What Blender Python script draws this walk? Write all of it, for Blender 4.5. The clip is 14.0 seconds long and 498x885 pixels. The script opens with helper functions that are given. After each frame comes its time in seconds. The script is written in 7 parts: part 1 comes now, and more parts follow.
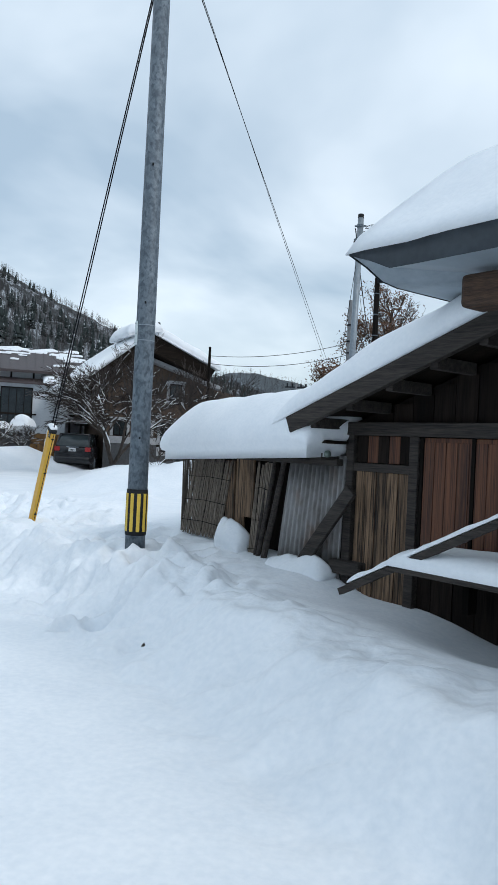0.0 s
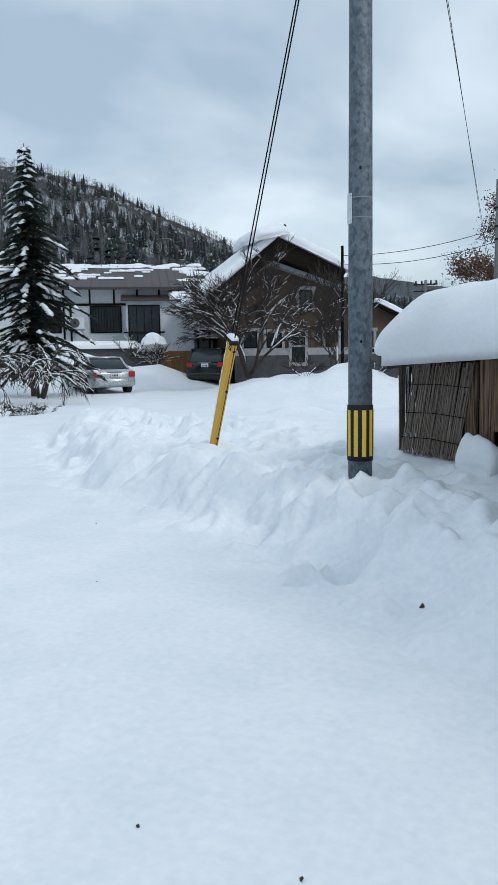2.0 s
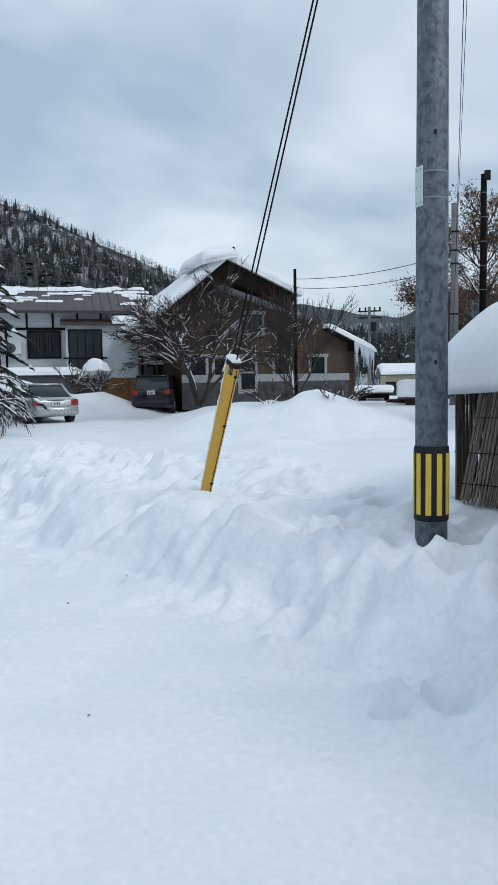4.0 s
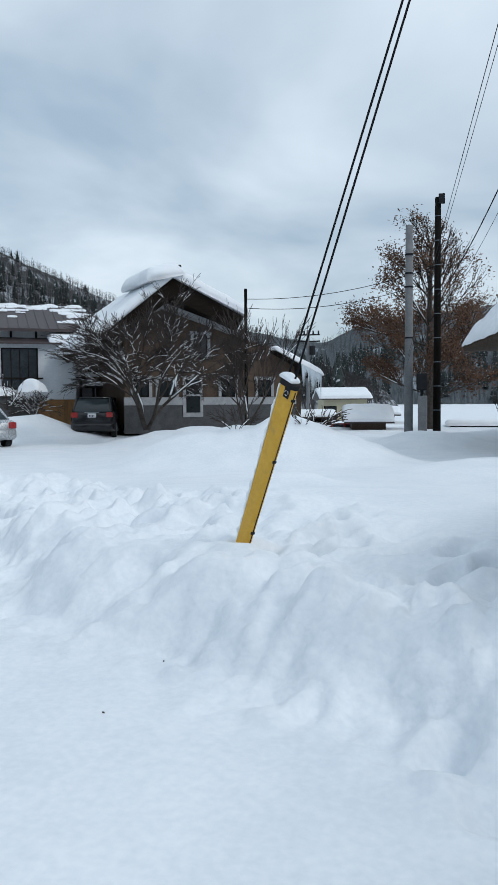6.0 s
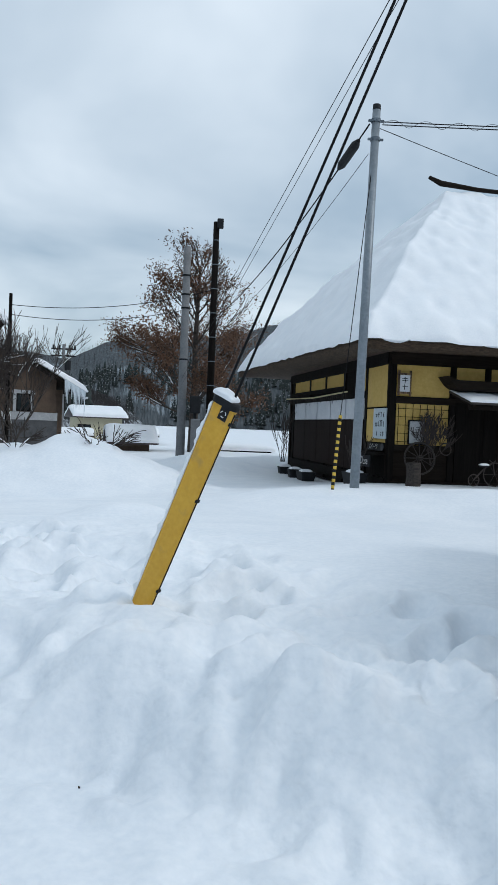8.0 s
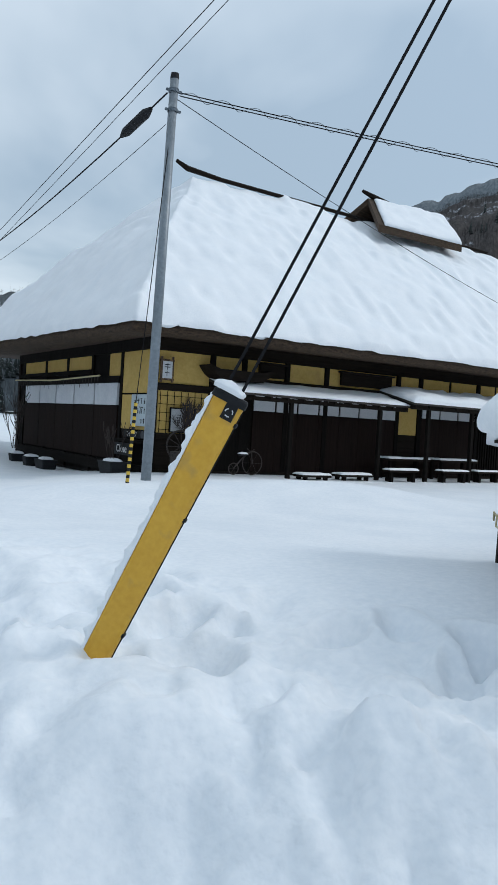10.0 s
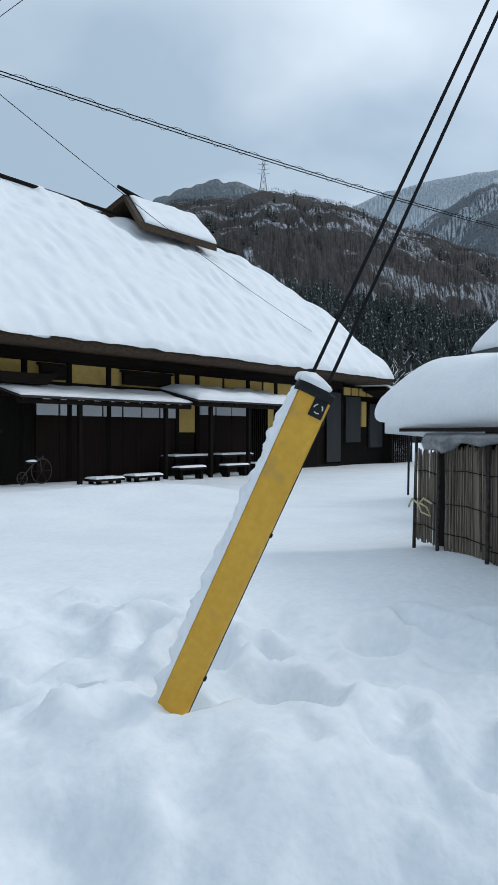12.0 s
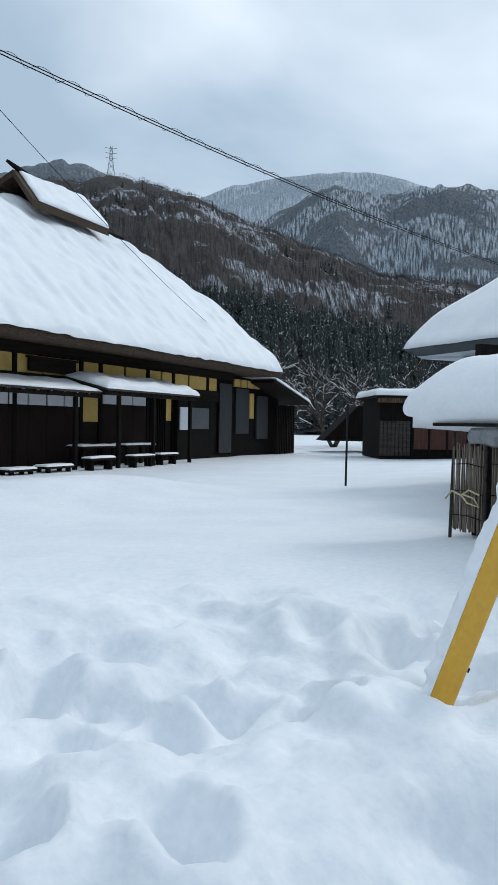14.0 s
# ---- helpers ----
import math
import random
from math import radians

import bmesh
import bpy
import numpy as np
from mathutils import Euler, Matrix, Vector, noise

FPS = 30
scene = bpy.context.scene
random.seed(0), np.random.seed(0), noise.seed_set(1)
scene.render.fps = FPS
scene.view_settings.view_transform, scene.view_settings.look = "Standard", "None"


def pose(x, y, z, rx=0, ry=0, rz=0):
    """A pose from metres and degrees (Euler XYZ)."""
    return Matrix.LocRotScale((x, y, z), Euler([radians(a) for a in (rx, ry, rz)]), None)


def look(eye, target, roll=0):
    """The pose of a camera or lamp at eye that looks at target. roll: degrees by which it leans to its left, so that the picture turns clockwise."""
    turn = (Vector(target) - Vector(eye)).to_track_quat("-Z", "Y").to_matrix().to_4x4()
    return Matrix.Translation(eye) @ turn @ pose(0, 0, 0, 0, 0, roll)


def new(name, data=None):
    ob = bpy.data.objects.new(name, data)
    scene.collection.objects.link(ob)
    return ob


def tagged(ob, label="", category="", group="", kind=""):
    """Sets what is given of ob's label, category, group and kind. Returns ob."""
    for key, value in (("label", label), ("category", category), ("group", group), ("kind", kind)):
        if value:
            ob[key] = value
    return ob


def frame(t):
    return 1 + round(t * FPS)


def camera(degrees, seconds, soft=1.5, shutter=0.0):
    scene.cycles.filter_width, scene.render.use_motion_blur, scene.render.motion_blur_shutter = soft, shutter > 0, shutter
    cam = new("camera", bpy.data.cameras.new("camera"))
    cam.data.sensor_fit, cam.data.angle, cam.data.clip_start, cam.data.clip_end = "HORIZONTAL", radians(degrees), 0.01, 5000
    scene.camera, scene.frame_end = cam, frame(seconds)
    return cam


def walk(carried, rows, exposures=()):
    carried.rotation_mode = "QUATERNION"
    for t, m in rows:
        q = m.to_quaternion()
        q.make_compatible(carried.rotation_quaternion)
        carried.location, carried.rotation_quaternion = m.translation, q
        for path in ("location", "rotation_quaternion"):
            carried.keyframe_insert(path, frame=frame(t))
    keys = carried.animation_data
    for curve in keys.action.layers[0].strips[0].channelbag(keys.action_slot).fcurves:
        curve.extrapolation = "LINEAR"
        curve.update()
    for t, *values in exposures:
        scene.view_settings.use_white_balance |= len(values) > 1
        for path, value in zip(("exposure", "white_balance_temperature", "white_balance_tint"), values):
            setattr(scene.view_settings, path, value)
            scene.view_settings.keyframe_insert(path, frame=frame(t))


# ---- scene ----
cam = camera(35.8, 14.0, soft=1.0)
METRES, EYE, TILT, LEAN, TURN = 11.6, 1.6, 0.0, 0.0, 15.2
ROWS = [
    (0.0, 0.0, 0.0, 0.0, -0.01, 0.3, -2.8),
    (0.5, -0.0252, 0.0239, -0.0024, 3.12, -0.93, -1.1),
    (1.0, -0.0523, 0.0524, -0.0028, 9.49, -2.67, 0.86),
    (1.5, -0.0753, 0.0792, -0.0023, 9.5, -5.11, 0.77),
    (2.0, -0.0896, 0.1145, -0.0044, 8.45, -6.57, 0.87),
    (4.5, -0.1835, 0.2772, -0.0049, 2.15, -4.35, 0.32),
    (5.0, -0.206, 0.3061, -0.0053, 0.12, -4.1, -0.55),
    (5.5, -0.2262, 0.3331, -0.0039, -2.26, -3.1, -0.66),
    (6.0, -0.2479, 0.364, -0.003, -1.91, -3.01, 0.4),
    (6.5, -0.2758, 0.388, -0.0012, -5.68, -2.16, -1.24),
    (7.0, -0.2871, 0.4191, -0.0031, -11.65, -1.3, -0.92),
    (7.5, -0.3061, 0.4485, -0.0031, -16.38, -1.11, -2.06),
    (8.0, -0.3268, 0.4786, -0.0028, -21.02, -1.23, -2.28),
    (8.5, -0.3397, 0.515, -0.0025, -25.34, -2.59, -1.37),
    (9.0, -0.362, 0.5437, -0.0015, -32.65, -2.36, -2.26),
    (11.5, -0.4407, 0.6951, -0.0037, -57.67, -0.96, -1.3),
    (12.0, -0.4486, 0.7237, -0.0057, -64.18, -0.75, -0.23),
    (12.5, -0.4587, 0.7548, -0.0046, -69.91, 0.14, -0.45),
    (13.0, -0.4741, 0.7868, -0.0033, -73.15, 0.3, -0.76),
    (13.5, -0.4786, 0.8223, -0.0056, -73.79, -0.24, -0.35),
    (14.0, -0.4933, 0.8536, -0.006, -75.69, -1.34, -1.03),
]
walk(cam, [(t, pose(0, 0, EYE, TILT, LEAN, TURN) @ pose(METRES * x, METRES * y, METRES * z, 90 + pitch, roll, yaw)) for t, x, y, z, yaw, pitch, roll in ROWS],
     exposures=[(0, 0.20), (2, 0.06), (5, 0.01), (7, 0.0), (9.5, 0.03), (12, 0.0), (14, 0.04)])

# ---------------- world and sun: a bright overcast winter sky ----------------
SUN_EL, SUN_AZ = radians(42), radians(108)
world = bpy.data.worlds.new("overcast_sky")
scene.world = world
world.use_nodes = True
wn, wl = world.node_tree.nodes, world.node_tree.links
wn.clear()
w_out = wn.new("ShaderNodeOutputWorld")
w_bg = wn.new("ShaderNodeBackground")
w_sky = wn.new("ShaderNodeTexSky")
w_sky.sky_type, w_sky.sun_disc = "NISHITA", False
w_sky.sun_elevation, w_sky.sun_rotation = SUN_EL, SUN_AZ
w_co = wn.new("ShaderNodeTexCoord")
w_sep = wn.new("ShaderNodeSeparateXYZ")
wl.new(w_co.outputs["Generated"], w_sep.inputs[0])


def w_math(op, a, b):
    n = wn.new("ShaderNodeMath")
    n.operation = op
    for i, v in enumerate((a, b)):
        if isinstance(v, (int, float)):
            n.inputs[i].default_value = v
        else:
            wl.new(v, n.inputs[i])
    return n.outputs[0]


w_up = w_math("ADD", w_math("MAXIMUM", w_sep.outputs[2], 0.0), 0.22)
w_flat = wn.new("ShaderNodeCombineXYZ")
wl.new(w_math("DIVIDE", w_sep.outputs[0], w_up), w_flat.inputs[0])
wl.new(w_math("DIVIDE", w_sep.outputs[1], w_up), w_flat.inputs[1])
w_cl = wn.new("ShaderNodeTexNoise")
w_cl.inputs["Scale"].default_value, w_cl.inputs["Detail"].default_value, w_cl.inputs["Roughness"].default_value = 1.05, 5.0, 0.47
w_cl.inputs["Distortion"].default_value = 0.35
wl.new(w_flat.outputs[0], w_cl.inputs["Vector"])
w_ramp = wn.new("ShaderNodeValToRGB")
w_ramp.color_ramp.elements[0].position, w_ramp.color_ramp.elements[0].color = 0.39, (0.375, 0.48, 0.575, 1)
w_ramp.color_ramp.elements[1].position, w_ramp.color_ramp.elements[1].color = 0.63, (0.75, 0.84, 0.91, 1)
wl.new(w_cl.outputs[0], w_ramp.inputs[0])
# an overcast dome is brighter overhead than at the skyline
w_gain = w_math("ADD", w_math("MULTIPLY", w_math("MAXIMUM", w_sep.outputs[2], 0.0), 0.42), 0.88)
w_mul = wn.new("ShaderNodeVectorMath")
w_mul.operation = "SCALE"
wl.new(w_ramp.outputs[0], w_mul.inputs[0])
wl.new(w_gain, w_mul.inputs["Scale"])
w_mix = wn.new("ShaderNodeMix")
w_mix.data_type = "RGBA"
w_mix.inputs[0].default_value = 0.965
wl.new(w_sky.outputs[0], w_mix.inputs[6])
wl.new(w_mul.outputs[0], w_mix.inputs[7])
wl.new(w_mix.outputs[2], w_bg.inputs[0])
w_bg.inputs[1].default_value = 0.90
wl.new(w_bg.outputs[0], w_out.inputs[0])

sun = new("sun", bpy.data.lights.new("sun", "SUN"))
sun.data.energy, sun.data.angle, sun.data.color = 0.85, radians(14), (1.0, 0.98, 0.95)
sun.matrix_world = look((0, 0, 60), (-60 * math.sin(SUN_AZ) / math.tan(SUN_EL), -60 * math.cos(SUN_AZ) / math.tan(SUN_EL), 0))

# ---------------- materials ----------------
def material(name, dark, light, scale=4.0, rough=0.7, bump=0.2, metal=0.0, stretch=(1, 1, 1), fine=8.0, spread=(0.35, 0.65),
             island=0.0, patch=None, spec=0.4, bump_dist=0.02):
    """Two tones mixed by coarse and fine noise, with a relief from the same noise; patch: (colour, scale, from, to) for a third tone."""
    m = bpy.data.materials.new(name)
    m.use_nodes = True
    n, l = m.node_tree.nodes, m.node_tree.links
    bs = n["Principled BSDF"]
    co = n.new("ShaderNodeTexCoord")
    mp = n.new("ShaderNodeMapping")
    mp.inputs["Scale"].default_value = stretch
    l.new(co.outputs["Object"], mp.inputs[0])
    vec = mp.outputs[0]
    if island:
        info = n.new("ShaderNodeObjectInfo")
        add = n.new("ShaderNodeVectorMath")
        add.operation = "MULTIPLY_ADD"
        l.new(info.outputs["Random"], add.inputs[0])
        add.inputs[1].default_value = (17, 13, 11)
        l.new(vec, add.inputs[2])
        vec = add.outputs[0]
    a = n.new("ShaderNodeTexNoise")
    a.inputs["Scale"].default_value, a.inputs["Detail"].default_value, a.inputs["Roughness"].default_value = scale, 6, 0.6
    l.new(vec, a.inputs["Vector"])
    b = n.new("ShaderNodeTexNoise")
    b.inputs["Scale"].default_value, b.inputs["Detail"].default_value = scale * fine, 4
    l.new(vec, b.inputs["Vector"])
    mx = n.new("ShaderNodeMix")
    mx.inputs[0].default_value = 0.4
    l.new(a.outputs[0], mx.inputs[2])
    l.new(b.outputs[0], mx.inputs[3])
    rp = n.new("ShaderNodeValToRGB")
    rp.color_ramp.elements[0].position, rp.color_ramp.elements[0].color = spread[0], (*dark, 1)
    rp.color_ramp.elements[1].position, rp.color_ramp.elements[1].color = spread[1], (*light, 1)
    l.new(mx.outputs[0], rp.inputs[0])
    col = rp.outputs[0]
    if patch:
        c, sc, lo, hi = patch
        p = n.new("ShaderNodeTexNoise")
        p.inputs["Scale"].default_value, p.inputs["Detail"].default_value = sc, 5
        l.new(vec, p.inputs["Vector"])
        mr = n.new("ShaderNodeMapRange")
        mr.inputs[1].default_value, mr.inputs[2].default_value = lo, hi
        l.new(p.outputs[0], mr.inputs[0])
        pm = n.new("ShaderNodeMix")
        pm.data_type = "RGBA"
        l.new(mr.outputs[0], pm.inputs[0])
        l.new(col, pm.inputs[6])
        pm.inputs[7].default_value = (*c, 1)
        col = pm.outputs[2]
    if island:
        hv = n.new("ShaderNodeHueSaturation")
        mr = n.new("ShaderNodeMapRange")
        mr.inputs[3].default_value, mr.inputs[4].default_value = 1 - island, 1 + island
        l.new(info.outputs["Random"], mr.inputs[0])
        l.new(mr.outputs[0], hv.inputs["Value"])
        l.new(col, hv.inputs["Color"])
        col = hv.outputs[0]
    l.new(col, bs.inputs["Base Color"])
    rr = n.new("ShaderNodeMapRange")
    rr.inputs[3].default_value, rr.inputs[4].default_value = max(0.03, rough - 0.12), min(1, rough + 0.12)
    l.new(b.outputs[0], rr.inputs[0])
    l.new(rr.outputs[0], bs.inputs["Roughness"])
    bs.inputs["Metallic"].default_value = metal
    bs.inputs["Specular IOR Level"].default_value = spec
    if bump:
        bp = n.new("ShaderNodeBump")
        bp.inputs["Strength"].default_value, bp.inputs["Distance"].default_value = bump, bump_dist
        l.new(mx.outputs[0], bp.inputs["Height"])
        l.new(bp.outputs[0], bs.inputs["Normal"])
    return m


SNOW = material("snow", (0.77, 0.805, 0.84), (0.86, 0.88, 0.90), 2.2, 0.62, 0.28, fine=14, bump_dist=0.03, spec=0.3)
SNOW_ROAD = material("trodden_snow", (0.72, 0.765, 0.81), (0.84, 0.865, 0.89), 1.3, 0.6, 0.30, fine=16, bump_dist=0.03, spec=0.3)
ZINC = material("galvanised_steel", (0.085, 0.105, 0.125), (0.185, 0.22, 0.25), 11, 0.6, 0.06, 0.4, stretch=(1, 1, 0.7), fine=4, patch=((0.075, 0.095, 0.115), 24, 0.5, 0.62))
PIPE = material("painted_grey_pipe", (0.16, 0.19, 0.215), (0.25, 0.285, 0.315), 3, 0.45, 0.05, 0.3)
CONCRETE = material("concrete_pole", (0.12, 0.125, 0.13), (0.20, 0.205, 0.21), 4, 0.85, 0.2)
BLACK = material("black_plastic", (0.008, 0.009, 0.010), (0.018, 0.019, 0.022), 6, 0.65, 0.05, spec=0.2)
CABLE = material("black_cable", (0.008, 0.008, 0.009), (0.012, 0.012, 0.014), 3, 0.8, 0.0, spec=0.15)
YELLOW = material("yellow_plastic", (0.60, 0.32, 0.028), (0.68, 0.385, 0.042), 5, 0.42, 0.04, patch=((0.47, 0.28, 0.06), 9, 0.56, 0.75))
BAND_Y = material("yellow_stripe", (0.60, 0.40, 0.05), (0.70, 0.48, 0.07), 12, 0.5, 0.0)
DARKWOOD = material("smoked_dark_wood", (0.003, 0.0025, 0.002), (0.011, 0.0085, 0.007), 3, 0.9, 0.4, spec=0.12, stretch=(6, 6, 0.5), fine=5)
DARKBEAM = material("dark_wood_beam", (0.006, 0.0045, 0.0035), (0.020, 0.014, 0.010), 3, 0.85, 0.4, spec=0.12, stretch=(0.5, 6, 6), fine=5)
OLDWOOD = material("weathered_board", (0.012, 0.007, 0.005), (0.24, 0.150, 0.088), 2.6, 0.8, 0.55, stretch=(13, 13, 0.40), fine=4, island=0.3, spread=(0.40, 0.62))
BLACKBOARD = material("tarred_board", (0.005, 0.004, 0.0035), (0.020, 0.014, 0.011), 2.6, 0.85, 0.5, spec=0.12, stretch=(8, 8, 0.5), fine=4, island=0.35)
REDWOOD = material("reddish_cedar_board", (0.030, 0.010, 0.006), (0.20, 0.078, 0.036), 2.2, 0.65, 0.35, stretch=(14, 14, 0.30), fine=4, island=0.25, spread=(0.36, 0.66), patch=((0.035, 0.014, 0.009), 1.1, 0.54, 0.72))
GREYBEAM = material("grey_weathered_beam", (0.010, 0.008, 0.007), (0.058, 0.047, 0.040), 3, 0.85, 0.5, stretch=(0.6, 8, 8), fine=4)
PLASTER = material("ochre_plaster", (0.50, 0.33, 0.085), (0.60, 0.41, 0.13), 2.5, 0.85, 0.15, patch=((0.38, 0.25, 0.08), 1.3, 0.58, 0.8))
PAPER = material("white_screen_panel", (0.55, 0.57, 0.60), (0.66, 0.67, 0.69), 3, 0.8, 0.05)
PANELBROWN = material("brown_screen_board", (0.008, 0.0045, 0.0035), (0.019, 0.0105, 0.008), 2.5, 0.8, spec=0.12, bump=0.2, stretch=(7, 7, 0.5), fine=4)
THATCH = material("thatch_edge", (0.018, 0.011, 0.007), (0.085, 0.054, 0.032), 8, 0.95, 0.8, stretch=(1, 1, 3), fine=5)
REED = material("reed_screen", (0.065, 0.052, 0.042), (0.26, 0.215, 0.17), 5, 0.85, 0.4, stretch=(20, 20, 0.4), fine=3, island=0.2)
TIN = material("corrugated_tin", (0.17, 0.155, 0.145), (0.36, 0.35, 0.345), 2.4, 0.5, 0.1, 0.35, stretch=(1, 1, 0.5), patch=((0.20, 0.115, 0.075), 3.0, 0.55, 0.75))
FASCIA = material("slate_grey_fascia", (0.022, 0.028, 0.035), (0.040, 0.050, 0.060), 3, 0.5, 0.05, 0.2)
SOFFIT = material("pale_tin_soffit", (0.28, 0.33, 0.37), (0.38, 0.43, 0.47), 2, 0.45, 0.05, 0.2)
FROSTSHEET = material("clear_plastic_sheet", (0.10, 0.105, 0.11), (0.24, 0.25, 0.26), 6, 0.35, 0.3)


def wooded(name, wood, grove, snow, snowy, freq, span):
    """Bare woods on a far slope: dark crowns, and stretches where snow shows between the trunks."""
    m = bpy.data.materials.new(name)
    m.use_nodes = True
    n, l = m.node_tree.nodes, m.node_tree.links
    uv = n.new("ShaderNodeUVMap")
    uv.uv_map = "slope"

    def noise(su, sv, detail, rough=0.6):
        mp = n.new("ShaderNodeMapping")
        mp.inputs["Scale"].default_value = (su, sv * span, 1)
        l.new(uv.outputs[0], mp.inputs[0])
        t = n.new("ShaderNodeTexNoise")
        t.noise_dimensions = "2D"
        t.inputs["Scale"].default_value, t.inputs["Detail"].default_value, t.inputs["Roughness"].default_value = 1.0, detail, rough
        l.new(mp.outputs[0], t.inputs["Vector"])
        return t.outputs[0]

    def ramp(v, lo, hi):
        r = n.new("ShaderNodeMapRange")
        r.inputs[1].default_value, r.inputs[2].default_value = lo, hi
        l.new(v, r.inputs[0])
        return r.outputs[0]

    def mix(f, a, b):
        x = n.new("ShaderNodeMix")
        x.data_type = "RGBA"
        for k, v in ((0, f), (6, a), (7, b)):
            if isinstance(v, tuple):
                x.inputs[k].default_value = (*v, 1)
            else:
                l.new(v, x.inputs[k])
        return x.outputs[2]
    crowns = mix(ramp(noise(freq * 0.9, freq * 0.7, 4), 0.35, 0.68), wood, grove)
    trunks = mix(ramp(noise(freq, freq * 0.16, 3), 0.40, 0.62), wood, snow)
    fleck = mix(ramp(noise(freq * 2.2, freq * 1.6, 2), 0.50, 0.72), trunks, wood)
    patches = mix(ramp(noise(0.13, 0.42, 5, 0.62), snowy, snowy + 0.05), crowns, fleck)
    l.new(patches, n["Principled BSDF"].inputs["Base Color"])
    n["Principled BSDF"].inputs["Roughness"].default_value = 0.95
    n["Principled BSDF"].inputs["Specular IOR Level"].default_value = 0.1
    return m


HILL_WEST = wooded("wooded_snowy_hillside", (0.030, 0.030, 0.031), (0.10, 0.11, 0.115), (0.40, 0.43, 0.46), 0.47, 3.4, 12.0)
HILL_NORTH = wooded("low_dark_ridge_woods", (0.050, 0.060, 0.066), (0.105, 0.118, 0.128), (0.26, 0.30, 0.33), 0.55, 7.0, 7.0)
HILL_EAST = wooded("bare_woods_over_snow", (0.030, 0.027, 0.027), (0.064, 0.057, 0.055), (0.38, 0.41, 0.45), 0.525, 5.0, 17.0)
# distance haze is mixed into these three colours: paler and bluer, besides snow and frost
HILL_HUMP = wooded("haze_tinted_wooded_hill", (0.13, 0.15, 0.165), (0.20, 0.225, 0.245), (0.30, 0.34, 0.37), 0.56, 6.0, 17.0)
HILL_MID = wooded("haze_tinted_woods_with_snow", (0.085, 0.096, 0.108), (0.15, 0.17, 0.19), (0.40, 0.45, 0.50), 0.45, 6.5, 17.0)
HILL_FROST = wooded("frosted_haze_tinted_mountain", (0.24, 0.285, 0.325), (0.36, 0.41, 0.455), (0.46, 0.52, 0.57), 0.46, 7.0, 17.0)

# ---------------- building helpers ----------------
ID = Matrix.Identity(4)


def part(name, bm, mat, parent=None, label="", smooth=False):
    me = bpy.data.meshes.new(name)
    bmesh.ops.recalc_face_normals(bm, faces=bm.faces)
    bm.to_mesh(me)
    bm.free()
    for m in mat if isinstance(mat, (list, tuple)) else (mat,):
        me.materials.append(m)
    if smooth:
        me.shade_smooth()
    ob = new(name, me)
    if parent is not None:
        ob.parent = parent
    if label:
        tagged(ob, label)
    return ob


def thing(name, m, label, category, group="", kind=""):
    ob = new(name)
    ob.matrix_world = m
    ob.empty_display_size = 0.2
    return tagged(ob, label, category, group, kind)


def quads(name, verts, faces, mat, parent=None, label="", smooth=True):
    me = bpy.data.meshes.new(name)
    me.from_pydata([tuple(v) for v in verts], [], [tuple(f) for f in faces])
    for m in mat if isinstance(mat, (list, tuple)) else (mat,):
        me.materials.append(m)
    if smooth:
        me.shade_smooth()
    ob = new(name, me)
    if parent is not None:
        ob.parent = parent
    if label:
        tagged(ob, label)
    return ob


def box(bm, a, b, bevel=0.0, m=ID):
    x0, y0, z0 = a
    x1, y1, z1 = b
    vs = [bm.verts.new(m @ Vector(p)) for p in ((x0, y0, z0), (x1, y0, z0), (x1, y1, z0), (x0, y1, z0), (x0, y0, z1), (x1, y0, z1), (x1, y1, z1), (x0, y1, z1))]
    fs = [bm.faces.new([vs[i] for i in f]) for f in ((3, 2, 1, 0), (4, 5, 6, 7), (0, 1, 5, 4), (1, 2, 6, 5), (2, 3, 7, 6), (3, 0, 4, 7))]
    if bevel:
        es = list({e for f in fs for e in f.edges})
        bmesh.ops.bevel(bm, geom=es, offset=bevel, segments=2, affect="EDGES", profile=0.5)
    return vs


def boxm(a, b, bevel=0.0, m=ID):
    bm = bmesh.new()
    box(bm, a, b, bevel, m)
    return bm


def tube(bm, pts, radii, n=8):
    pts = [Vector(p) for p in pts]
    if isinstance(radii, (int, float)):
        radii = [radii] * len(pts)
    rings, ref = [], None
    for i, p in enumerate(pts):
        d = (pts[min(i + 1, len(pts) - 1)] - pts[max(i - 1, 0)]).normalized()
        if ref is None:
            ref = d.orthogonal().normalized()
        ref = (ref - d * ref.dot(d)).normalized()
        side = d.cross(ref)
        rings.append([bm.verts.new(p + radii[i] * (math.cos(2 * math.pi * k / n) * ref + math.sin(2 * math.pi * k / n) * side)) for k in range(n)])
    for a, b in zip(rings, rings[1:]):
        for k in range(n):
            bm.faces.new((a[k], a[(k + 1) % n], b[(k + 1) % n], b[k]))
    if n > 2:
        bm.faces.new(rings[0][::-1])
        bm.faces.new(rings[-1])
    return bm


def tubem(pts, radii, n=8):
    return tube(bmesh.new(), pts, radii, n)


def prism(bm, poly, y0, y1, m=ID):
    """A polygon in x, z drawn out from y0 to y1."""
    a = [bm.verts.new(m @ Vector((x, y0, z))) for x, z in poly]
    b = [bm.verts.new(m @ Vector((x, y1, z))) for x, z in poly]
    bm.faces.new(a)
    bm.faces.new(b[::-1])
    for i in range(len(poly)):
        j = (i + 1) % len(poly)
        bm.faces.new((a[j], a[i], b[i], b[j]))
    return bm


